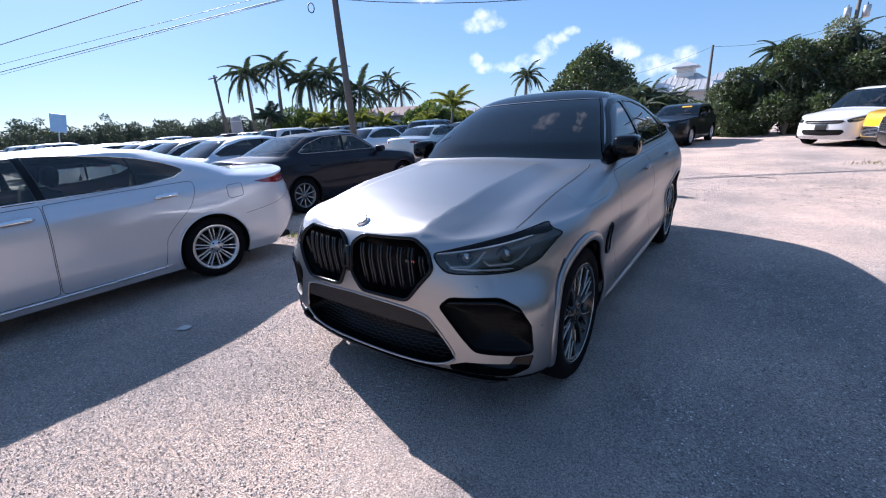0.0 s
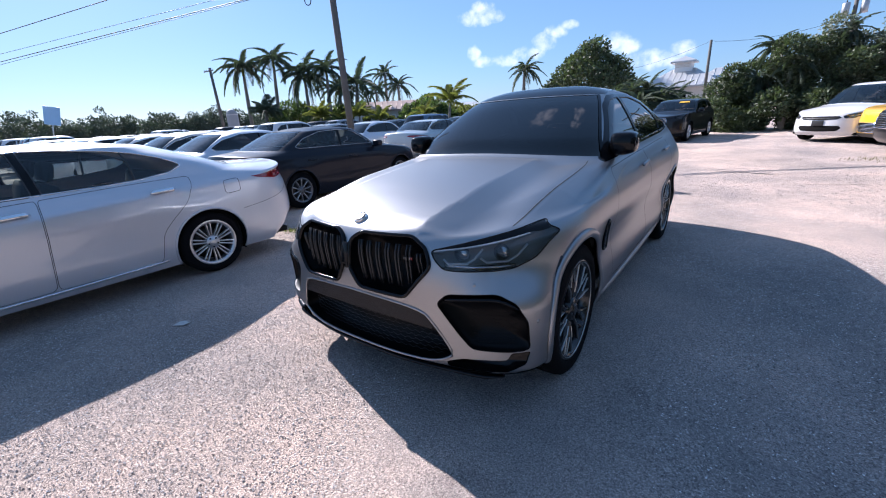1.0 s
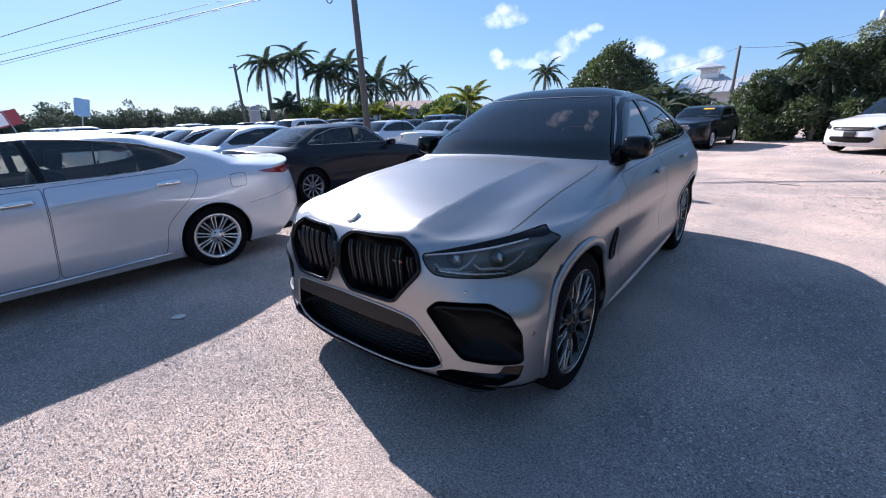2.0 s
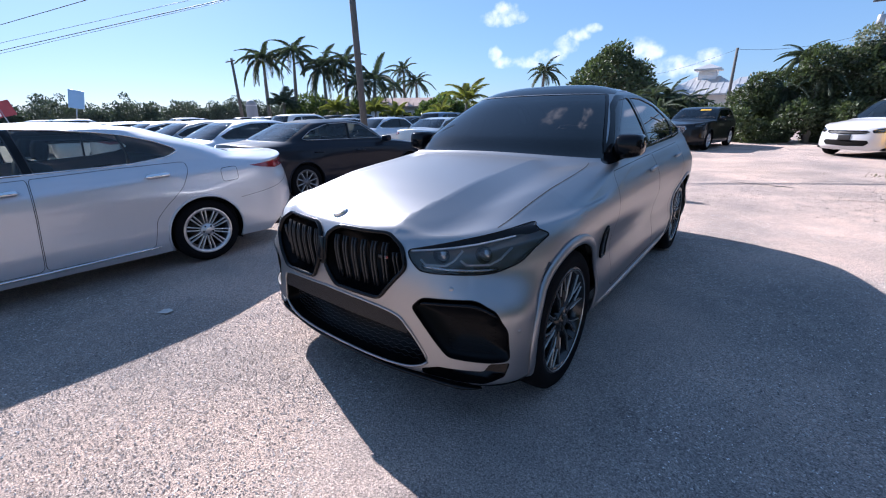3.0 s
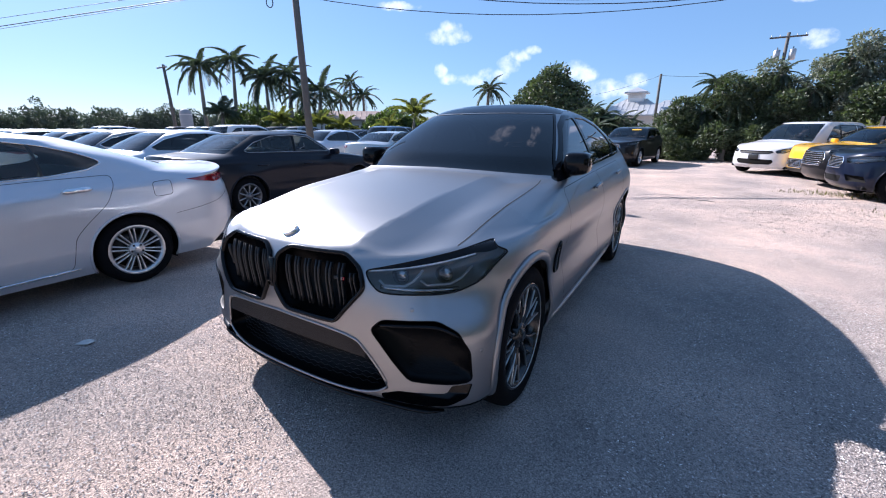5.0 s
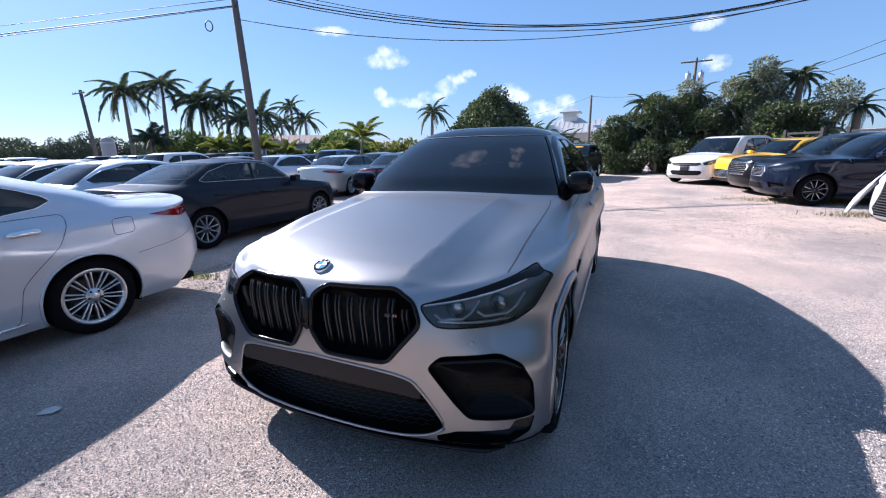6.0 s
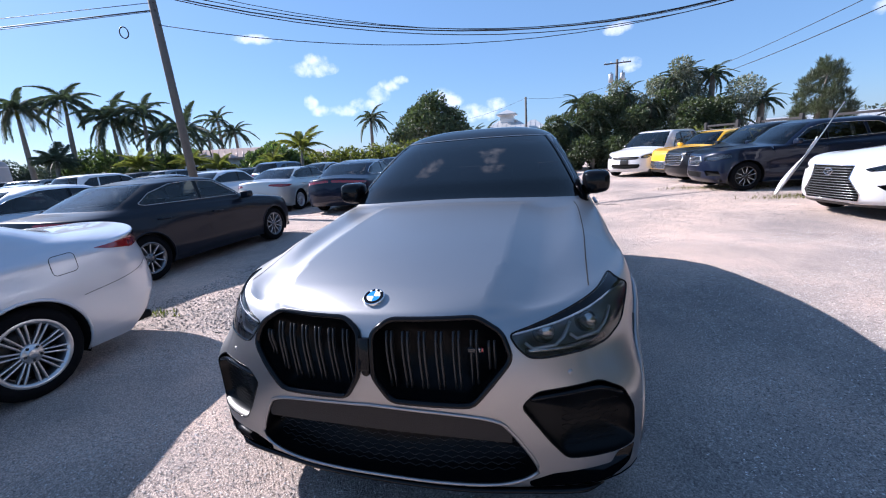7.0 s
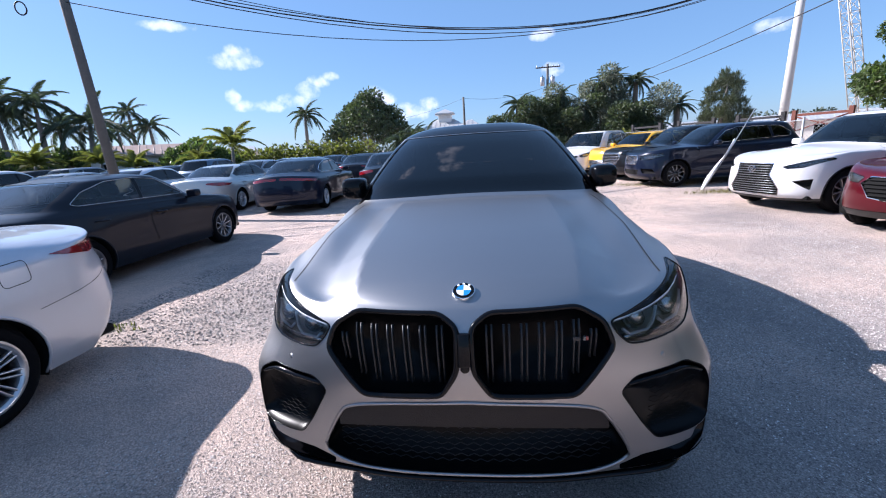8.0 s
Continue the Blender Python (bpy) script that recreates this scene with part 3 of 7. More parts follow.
#            zf     za     zb     zr     yf     yr    w      lf    lr    nf   nr
SUV_ROWS = [(0.215, 0.24, 0.24, 0.30, 0.24, 4.70, 0.930, 0.70, 0.60, 3.0, 2.6),
            (0.275, 0.31, 0.31, 0.40, 0.140, 4.86, 0.975, 0.78, 0.70, 3.0, 2.5),
            (0.40, 0.44, 0.44, 0.55, 0.125, 4.90, 0.985, 0.85, 0.80, 3.0, 2.4),
            (0.56, 0.60, 0.60, 0.72, 0.100, 4.93, 0.985, 0.90, 0.80, 2.9, 2.4),
            (0.72, 0.75, 0.76, 0.86, 0.080, 4.93, 0.990, 0.92, 0.80, 2.65, 2.4),
            (0.86, 0.89, 0.92, 0.98, 0.100, 4.90, 0.985, 0.95, 0.80, 2.5, 2.4),
            (0.955, 0.985, 1.02, 1.08, 0.150, 4.88, 0.960, 0.95, 0.80, 2.3, 2.4),
            (1.075, 1.045, 1.08, 1.13, 0.62, 4.86, 0.930, 0.75, 0.75, 2.4, 2.4),
            (1.150, 1.090, 1.13, 1.16, 1.20, 4.83, 0.905, 0.50, 0.70, 2.7, 2.4),
            (1.175, 1.125, 1.17, 1.18, 1.52, 4.78, 0.880, 0.42, 0.60, 3.0, 2.5),
            (1.300, 1.280, 1.30, 1.28, 1.72, 4.52, 0.815, 0.42, 0.55, 3.0, 2.5),
            (1.430, 1.420, 1.43, 1.40, 1.95, 4.18, 0.745, 0.42, 0.55, 3.0, 2.6),
            (1.545, 1.535, 1.54, 1.52, 2.17, 3.80, 0.675, 0.42, 0.50, 3.0, 2.6),
            (1.610, 1.595, 1.60, 1.60, 2.32, 3.45, 0.620, 0.40, 0.50, 3.0, 2.6),
            (1.650, 1.640, 1.64, 1.65, 2.45, 3.15, 0.520, 0.30, 0.35, 2.8, 2.6),
            (1.675, 1.672, 1.672, 1.675, 2.58, 2.95, 0.340, 0.17, 0.18, 2.5, 2.5),
            (1.685, 1.685, 1.685, 1.685, 2.748, 2.752, 0.003, 0.002, 0.002, 2.2, 2.2)]


def kidney_slats(shell, outline, n=7):
    """Pairs of slim vertical slats, bowed like the nose."""
    out = []
    for x in np.linspace(0.085, 0.44, n):
        for dx in (-0.009, 0.009):
            zs = np.linspace(0.69 + max(0, x - 0.36) * 0.9, 0.905 - max(0, x - 0.40) * 0.9, 7)
            sv = np.array(shell.find("F", [(x + dx, z) for z in zs]))
            P = shell.point(sv[:, 0], sv[:, 1])
            P[:, 1] += 0.030 + 0.018 * np.cos((zs - zs[0]) / (zs[-1] - zs[0]) * math.pi)
            out.append(tube(P, 0.0045, 6, False, [(0, -1, 0)] * 7, 2.4))
    return out


def honeycomb(x0, x1, z0, z1, y_of, cell=0.032, r=0.002):
    """An open honeycomb grille, as thin bars."""
    bars = []
    w, h = cell, cell * 0.5
    rows = int((z1 - z0) / h)
    for j in range(rows + 1):
        z = z0 + j * h
        xs = np.arange(x0, x1, w * 0.5)
        pts = [(x, y_of(x), z + (h * 0.25 if (i // 1 + j) % 2 else -h * 0.25)) for i, x in enumerate(xs)]
        if len(pts) > 2:
            bars.append(tube(pts, r, 4))
    return bars


def build_suv(m):
    sh = Shell(SUV_ROWS, suv_shape)
    root = thing("coupe_suv", "satin dark grey coupe SUV with black kidney grille on gravel lot", "car", m)
    B = M["matte_grey"]
    F = lambda pts, r=0.02, step=0.02: sh.find("F", rounded(pts, r, step), v1=7)
    kidney = F([(0.024, 0.902), (0.085, 0.943), (0.388, 0.943), (0.474, 0.895), (0.506, 0.812), (0.374, 0.653), (0.088, 0.661), (0.028, 0.755)], 0.028)
    lid = F([(0.506, 0.889), (0.657, 0.919), (0.792, 0.948), (0.866, 0.967), (0.908, 0.938), (0.885, 0.932), (0.849, 0.936), (0.769, 0.920), (0.661, 0.904)], 0.006)
    intake_half = [(0.0, 0.628)] + [tuple(p) for p in bend([(0.0, 0.628), (0.28, 0.615), (0.44, 0.585), (0.50, 0.53), (0.585, 0.375), (0.565, 0.33), (0.46, 0.292), (0.25, 0.281), (0.0, 0.278)], 0.02)][1:]
    intake = sh.find("F", intake_half, v1=5)
    fog = F([(0.534, 0.636), (0.585, 0.688), (0.800, 0.692), (0.885, 0.643), (0.925, 0.555), (0.933, 0.405), (0.868, 0.400), (0.690, 0.404), (0.632, 0.478)], 0.025)
    lamp = F([(0.497, 0.888), (0.524, 0.844), (0.565, 0.805), (0.617, 0.797), (0.766, 0.790), (0.833, 0.793), (0.894, 0.823), (0.927, 0.893), (0.941, 0.918), (0.866, 0.972), (0.792, 0.951), (0.657, 0.922)], 0.02)
    lower = F([(0.552, 0.306), (0.640, 0.340), (0.740, 0.350), (0.846, 0.356), (0.866, 0.395), (0.934, 0.396), (0.918, 0.325), (0.845, 0.284), (0.70, 0.280), (0.56, 0.276)], 0.012)
    S = lambda pts, r=0.03, step=0.04, **k: sh.find("S", rounded(pts, r, step), **k)

    def arch(yc, zc, r, up):
        a0 = math.asin((sh.point(1.2, 0)[2] - 0.005 - zc) / up)
        th = np.linspace(a0, math.pi - a0, 34)
        pts = [(yc + r * math.cos(t), zc + (up if math.sin(t) > 0 else up) * math.sin(t)) for t in th]
        sv = sh.find("S", pts, v1=8)
        return [(sv[0][0], -0.05)] + sv + [(sv[-1][0], -0.05)], sv

    arch_f, edge_f = arch(0.89, 0.385, 0.412, 0.455)
    arch_r, edge_r = arch(3.862, 0.385, 0.415, 0.45)
    door_f = S([(1.60, 0.345), (1.585, 0.70), (1.66, 1.09), (2.70, 1.12), (2.735, 0.80), (2.70, 0.345)], 0.04, v1=9)
    door_r = S([(2.705, 0.345), (2.742, 0.80), (2.708, 1.12), (3.72, 1.15), (3.62, 0.92), (3.36, 0.62), (3.30, 0.345)], 0.04, v1=9)
    hood_line = sh.find("T", bend([(0.0, 0.165), (0.10, 0.17), (0.38, 0.175), (0.45, 0.182), (0.55, 0.232), (0.667, 0.330), (0.772, 0.462)], 0.03)[:-1] + bend([(0.773, 0.466), (0.779, 0.734), (0.788, 1.05), (0.784, 1.47), (0.765, 1.62)], 0.03), v0=5, v1=9.1)
    hood = hood_line + [(s, 9.12) for s in np.linspace(hood_line[-1][0], 0, 14)]
    crease = sh.find("T", [(float(dome_edge(y)), y) for y in np.linspace(0.19, 1.52, 60)], v0=5.6, v1=9.1)
    dome = crease + [(s, 9.08) for s in np.linspace(crease[-1][0], 0, 10)] + [(s, crease[0][1]) for s in np.linspace(0, crease[0][0], 8)][:-1]
    screen = [(s, 9.22) for s in np.linspace(0, 0.66, 16)] + [(0.66 - 0.05 * t, 9.22 + 3.45 * t) for t in np.linspace(0.06, 1, 30)] + [(s, 12.67) for s in np.linspace(0.60, 0, 12)]
    win_f = S([(1.84, 1.185), (2.03, 1.318), (2.27, 1.470), (2.45, 1.540), (2.70, 1.560), (2.74, 1.195)], 0.03, 0.03, v0=9)
    win_r = S([(2.79, 1.19), (2.76, 1.562), (3.08, 1.558), (3.42, 1.50), (3.66, 1.40), (3.76, 1.32), (3.66, 1.22)], 0.03, 0.03, v0=9)
    win_q = S([(3.70, 1.215), (3.84, 1.33), (4.10, 1.285), (4.02, 1.235)], 0.02, 0.02, v0=9)
    surround = S([(1.68, 1.125), (1.97, 1.315), (2.28, 1.505), (2.48, 1.578), (3.08, 1.588), (3.44, 1.535), (3.72, 1.435), (3.92, 1.36), (4.14, 1.29), (4.05, 1.222), (3.70, 1.195), (2.75, 1.170)], 0.04, 0.04, v0=8.6)
    back = [(s, 9.5) for s in np.linspace(3, 2.42, 10)] + [(2.42, v) for v in np.linspace(9.6, 12.6, 14)] + [(s, 12.7) for s in np.linspace(2.42, 3, 10)]
    roof = [(s, 12.78) for s in np.linspace(0, 0.72, 12)] + [(s, 13.35) for s in np.linspace(0.85, 2.15, 20)] + [(s, 12.9) for s in np.linspace(2.3, 3, 10)] + [(3, 15.9), (1.5, 15.999), (0, 15.9)]
    split = [(s, -0.05) for s in np.linspace(0, 0.64, 20)] + [(s, 0.86) for s in np.linspace(0.64, 0, 20)]
    tail = [(s, 5.0) for s in np.linspace(2.42, 2.98, 16)] + [(s, 5.75) for s in np.linspace(2.98, 2.36, 16)]
    regions = {"lid": lid, "kidney": kidney, "intake": intake, "fog": fog, "lamp": lamp, "lower": lower, "arch_f": arch_f, "arch_r": arch_r, "screen": screen, "win_f": win_f, "win_r": win_r, "win_q": win_q, "surround": surround,
               "back": back, "roof": roof, "split": split, "tail": tail, "dome": dome, "hood": hood, "door_f": door_f, "door_r": door_r}
    cut = cut_shell(sh, regions, (0.016, 0.05, 0.05), 0.02)
    k = len(cut["hood"][0])
    cut["hood"] = np.concatenate([cut["hood"][0], cut["dome"][0]]), cut["hood"][1] + [tuple(i + k for i in f) for f in cut["dome"][1]], np.concatenate([cut["hood"][2], cut["dome"][2]])
    body = lambda name, key, mat, label="", off=0.0: part(name, *(lambda q: (q[0], mat, root, label, True, q[1]))(both(cut[key], off)))
    body("body", "", B)
    body("bonnet", "hood", B)
    body("windscreen", "screen", M["glass_dark"], "darkly tinted windscreen", -0.003)
    body("rear_window", "back", M["glass_dark"], "", -0.003)
    body("roof", "roof", M["gloss_black"], "glossy black roof panel", 0.001)
    body("front_splitter", "split", M["gloss_black"], "glossy black lip", 0.004)
    for side in (1, -1):
        one_ = lambda name, key, mat, label="", off=0.0, par=root: part(name, *(lambda q: (q[0], mat, par, label, True, q[1]))(one(cut[key], side, off)))
        fl = (lambda q: q) if side > 0 else flipped
        for key, hand in (("door_f", (2.51, 1.015)), ("door_r", (3.46, 1.045))):
            door = one_("door", key, B)
            hs = sh.find("S", bend([(hand[0] - 0.11, hand[1] - 0.004), hand, (hand[0] + 0.11, hand[1] + 0.006)], 0.03), v1=9)
            P = [sh.point(*q) + sh.normal(*q) * 0.022 for q in hs]
            part("door_handle", fl(tube(P, [0.009] + [0.014] * (len(P) - 2) + [0.009], 8, False, None, 1.1)), B, door)
        for key in ("win_f", "win_r", "win_q"):
            one_("side_window", key, M["glass_dark"], "", -0.004)
        one_("window_surround", "surround", M["gloss_black"], "glossy black window surround", 0.001)
        one_("tail_lamp", "tail", M["tail_red"], "", 0.004)
        # front lamps: dark housing, light guides and clear lens
        lamp_ob = one_("headlamp", "lamp", M["lens"], "smoked headlamp with light guides", -0.001)
        part("lamp_housing", fl(well(sh, lamp, 0.075, 0.9)), M["lamp_dark"], lamp_ob)
        inward = np.array([-0.25, 0.9, 0])
        dip = lambda pts, d: [sh.point(*q) + inward * d for q in sh.find("F", pts, v1=7)]
        part("light_guide", fl(tube(dip(bend([(0.51, 0.884), (0.661, 0.899), (0.769, 0.915), (0.849, 0.932)], 0.03), 0.008), 0.006, 6)), M["lamp_white"], lamp_ob)
        one_("lamp_eyelid", "lid", M["gloss_black"], "", 0.001, lamp_ob)
        for lx in (0.62, 0.77):
            guide = [(lx + 0.085, 0.885), (lx + 0.062, 0.842), (lx + 0.035, 0.822), (lx - 0.040, 0.824), (lx - 0.065, 0.846)]
            part("light_guide", fl(tube(dip(guide, 0.022), 0.006, 6)), M["lamp_white"], lamp_ob)
            c = Vector(dip([(lx, 0.856)], 0.050)[0])
            part("projector", fl(moved(lathe([(-0.02, 0.04), (0.0, 0.038), (0.006, 0.030), (0.012, 0.018), (0.014, 0.0001)], 20, "y"), Matrix.Translation(c) @ pose(0, 0, 0, 180))), M["lamp_silver"], lamp_ob)
        part("reflector", fl(tube(dip(bend([(0.56, 0.815), (0.70, 0.800), (0.83, 0.795)], 0.03), 0.035), 0.012, 6)), M["lamp_silver"], lamp_ob)
        part("lamp_trim", fl(rim(sh, lamp, 0.007, 0.003)), M["gloss_black"], lamp_ob)
        # kidney
        grille = part("kidney_grille", fl(well(sh, kidney, 0.10, 0.93, (0, 1, 0))), M["intake_black"], root, "deep black radiator grille")
        part("grille_frame", fl(rim(sh, kidney, 0.021, 0.014, 0.003, 10)), M["gloss_black"], grille)
        for mesh in kidney_slats(sh, kidney):
            part("slat", fl(mesh), M["black_trim"], grille)
        # corner intake with honeycomb and a fin
        fogs = part("corner_intake", fl(well(sh, fog, 0.05, 0.92, (-0.35, 0.9, 0))), M["intake_black"], root, "glossy black corner intake")
        part("intake_trim", fl(rim(sh, fog, 0.004, 0.002)), M["gloss_black"], fogs)
        hc = sh.find("F", [(0.70, 0.5), (0.88, 0.5)], v1=6)
        pa, pb = sh.point(*hc[0]), sh.point(*hc[1])
        for mesh in honeycomb(0.67, 0.89, 0.43, 0.60, lambda x: pa[1] + 0.045 + (pb[1] - pa[1]) * max(0, (x - 0.70) / 0.18), 0.040, 0.0013):
            part("mesh_bar", fl(mesh), M["rough_black"], fogs)
        vane = [sh.point(*q) + np.array([-0.01, 0.030, 0]) for q in sh.find("F", bend([(0.57, 0.655), (0.66, 0.660), (0.80, 0.660), (0.885, 0.620)], 0.03), v1=6)]
        part("vane", fl(tube(vane, 0.030, 8, False, None, 0.35)), M["gloss_black"], fogs)
        part("lower_intake", fl(well(sh, lower, 0.05, 0.95, (-0.2, 0.9, 0))), M["gloss_black"], root)
        # side marker and fender vent
        mark = sh.find("S", bend([(0.540, 0.585), (0.571, 0.69), (0.645, 0.79)], 0.03), v1=6)
        part("side_marker", fl(tube([sh.point(*q) for q in mark], 0.011, 6, False, [sh.normal(*q) for q in mark], 0.55)), M["black_trim"], root)
        vent = S([(1.385, 0.60), (1.345, 0.78), (1.395, 0.81), (1.46, 0.70), (1.47, 0.60)], 0.02, 0.03, v1=7)
        vp = [sh.point(*q) + sh.normal(*q) * 0.006 for q in vent]
        part("side_vent", fl((vp + [np.mean(vp, 0)], [(i, (i + 1) % len(vp), len(vp)) for i in range(len(vp))])), M["gloss_black"], root)
        part("vent_trim", fl(rim(sh, vent, 0.014, 0.01, 0.004)), M["gloss_black"], root)
        # arches
        for edge, yc in ((edge_f, 0.89), (edge_r, 3.862)):
            q = np.array(edge)
            P, N = sh.point(q[:, 0], q[:, 1]), sh.normal(q[:, 0], q[:, 1])
            part("arch_lip", fl(tube(P + N * 0.004, 0.026 if yc < 2 else 0.016, 10, False, N, 0.45)), B, root)
            part("wheel_housing", fl(moved(lathe([(0.60, 0.462), (0.93 if yc < 2 else 0.88, 0.455)], 26, "x", -20, 200), Matrix.Translation((0, yc, 0.385)))), M["rough_black"], root)
            part("wheel_housing", fl(moved(lathe([(0.60, 0.0001), (0.60, 0.447)], 26, "x"), Matrix.Translation((0, yc, 0.385)))), M["rough_black"], root)
        mats = {"tyre": M["tyre"], "rim": M["rim_black"], "face": M["rim_face"], "disc": M["disc"]}
        for yc, w in ((0.89, 0.275), (3.862, 0.305)):
            steer = 1 if yc < 2 else 0
            wheel(root, pose(side * ((0.980 if yc < 2 else 0.985) - w / 2), yc, 0.385, 0, 0, steer + (0 if side > 0 else 180)), "twin", 0.385, 0.288, w, mats, 48)
        # door mirror
        mir = part("door_mirror", fl(from_bm(mirror_bm((0.925, 1.93, 1.232), (0.088, 0.100, 0.080)))), M["gloss_black"], root)
        part("mirror_arm", fl(tube(bend([(0.81, 1.93, 1.150), (0.85, 1.93, 1.148), (0.90, 1.93, 1.170)], 0.03), 0.024, 8, False, None, 0.8)), M["gloss_black"], mir)
        gl = [(0.862, 2.040, 1.185), (0.962, 2.040, 1.190), (0.968, 2.040, 1.270), (0.940, 2.040, 1.300), (0.862, 2.040, 1.295)]
        part("mirror_glass", fl((gl, [(0, 1, 2, 3, 4)])), M["chrome"], mir, "", False)
        sill = [(0.945, 1.36, 0.29), (0.955, 1.6, 0.285), (0.96, 2.4, 0.285), (0.955, 3.2, 0.29), (0.945, 3.40, 0.295)]
        part("side_sill", fl(tube(bend(sill, 0.1), 0.028, 8, False, None, 0.9)), B, root)
    # middle of the nose
    lower_g = part("lower_grille", nose_well(sh, intake, 0.12), M["intake_black"], root, "black lower grille with honeycomb mesh")
    for mesh in honeycomb(-0.54, 0.54, 0.305, 0.50, lambda x: 0.185 + 0.20 * x * x, 0.050):
        part("mesh_bar", mesh, M["mesh_black"], lower_g)
    band = [(x, 0.145 + 0.16 * x * x - 0.035, z) for x in np.linspace(-0.5, 0.5, 25) for z in (0.622 - 0.13 * x * x - 0.3 * max(0, abs(x) - 0.42), 0.512 - 0.10 * x * x)]
    part("plate_carrier", (band, [(2 * i, 2 * i + 1, 2 * i + 3, 2 * i + 2) for i in range(24)]), M["plate_band"], root, "grained grey plate carrier strip")
    line = full_line(sh, intake)
    part("grille_surround", tube(line, 0.007, 6, True), B, root)
    lip = [sh.point(s, 0.45) * [1.0, 1, 1] + np.array([0, -0.006, -0.010]) for s in np.linspace(0, 0.50, 24)]
    part("splitter_lip", tube([p * [-1, 1, 1] for p in reversed(lip)] + lip[1:], [0.006, 0.016] + [0.026] * (2 * len(lip) - 5) + [0.016, 0.006], 8, False, None, 0.45), M["gloss_black"], root, "glossy black chin lip")
    part("radar_cover", moved(block(-0.021, 0.021, -0.008, 0.03, -0.055, 0.06, 0.006), pose(0, 0.082, 0.83, -12)), M["gloss_black"], root)
    part("front_camera", moved(lathe([(-0.012, 0.016), (0.0, 0.016), (0.004, 0.012), (0.004, 0.0001)], 16, "y"), pose(0, 0.078, 0.765, 0, 0, 180)), M["gloss_black"], root)
    for line, closed in ((hood_line, False), (door_f, True), (door_r, True)):
        if line is hood_line:
            line = [q for q in hood_line if sh.point(*q)[1] > 0.47]
        w = 0.004 if closed else 0.005
        a = seam(sh, line, w, 0.0014, closed)
        part("panel_gap", a, M["gap"], root)
        part("panel_gap", flipped(a), M["gap"], root)
    a = seam(sh, screen[16:46], 0.022, 0.003)
    part("screen_trim", a, M["gloss_black"], root)
    part("screen_trim", flipped(a), M["gloss_black"], root)
    for w in (win_f, win_r, win_q):
        a = rim(sh, w, 0.008, 0.003)
        part("window_trim", a, M["gloss_black"], root)
        part("window_trim", flipped(a), M["gloss_black"], root)
    # round emblem on the bonnet
    q = sh.find("T", [(0.0001, 0.216)], v0=5, v1=9)[0]
    c, nn = Vector(sh.point(*q)), (Vector(sh.normal(*q)) + Vector((0, -0.05, 0))).normalized()
    em = Matrix.Translation(c + nn * 0.007) @ nn.to_track_quat("Z", "Y").to_matrix().to_4x4()
    badge = part("round_badge", moved(lathe([(-0.012, 0.0405), (0.004, 0.0405), (0.006, 0.0385), (0.0052, 0.037)], 32, "z"), em), M["chrome"], root)
    part("badge_ring", moved(lathe([(0.0055, 0.038), (0.006, 0.026)], 32, "z"), em), M["gloss_black"], badge)
    for k in range(4):
        part("badge_quarter", moved(lathe([(0.0068, 0.026), (0.0068, 0.0001)], 8, "z", 90 * k, 90 * k + 90), em), M["emblem_blue"] if k % 2 else M["emblem_white"], badge)
    for a in (128, 90, 52):
        part("badge_mark", moved(block(-0.004, 0.004, -0.0035, 0.0035, 0, 0.0012, 0), em @ pose(0.032 * math.cos(radians(a)), 0.032 * math.sin(radians(a)), 0.0058, 0, 0, a - 90)), M["emblem_white"], badge, "", False)
    # small bright badge in the grille
    for k, (x0, x1, mat) in enumerate(((0.365, 0.390, "black_trim"), (0.400, 0.407, "rim_grey"), (0.409, 0.417, "tail_red"))):
        part("grille_badge", block(x0, x1, 0.128 + 0.12 * (x0 - 0.37), 0.136 + 0.12 * (x0 - 0.37), 0.842, 0.856, 0.001), M[mat], root)
    for sg in (1, -1):
        for pt in ((0.955, 0.545), (0.70, 0.735)):
            q = sh.find("F", [pt], v1=6)[0]
            c, nn = Vector(sh.point(*q)), Vector(sh.normal(*q))
            mm = Matrix.Translation(c) @ nn.to_track_quat("Z", "Y").to_matrix().to_4x4()
            sensor = moved(lathe([(0.0, 0.010), (0.0012, 0.0095), (0.0012, 0.0001)], 14, "z"), mm)
            part("parking_sensor", sensor if sg > 0 else flipped(sensor), B, root)
    # closing faces: underside, cabin
    part("underbody", block(-0.85, 0.85, 0.35, 4.6, 0.24, 0.30, 0.02), M["rough_black"], root)
    cabin(root, 1.62, 4.3, 0.80, 1.12, M["cabin"], 0.62)
    return root


def mirror_bm(c, r):
    bm = bmesh.new()
    bmesh.ops.create_uvsphere(bm, u_segments=20, v_segments=12, radius=1)
    for v in bm.verts:
        p = v.co
        q = [math.copysign(abs(a) ** 0.5, a) for a in p]
        q[1] = min(q[1], 0.9)
        k = 1 - 0.18 * max(0, q[0]) * (0.5 - 0.5 * q[2])
        v.co = Vector((c[0] + r[0] * q[0], c[1] + r[1] * q[1], c[2] + r[2] * q[2] * k))
    return bm


def full_line(sh, half, closed=True):
    """A half line and its mirror image as one line across the middle."""
    P = [sh.point(*q) for q in half]
    Q = [p * [-1, 1, 1] for p in reversed(P) if p[0] > 1e-4]
    return P + Q if closed else Q + P


def nose_well(sh, half, depth):
    P = full_line(sh, half)
    n = len(P)
    B = [p * [0.96, 1, 0.96] + np.array([0, depth, 0.018]) for p in P]
    c = np.mean(B, 0)
    return P + B + [c], [(i, (i + 1) % n, n + (i + 1) % n, n + i) for i in range(n)] + [(n + i, n + (i + 1) % n, 2 * n) for i in range(n)]


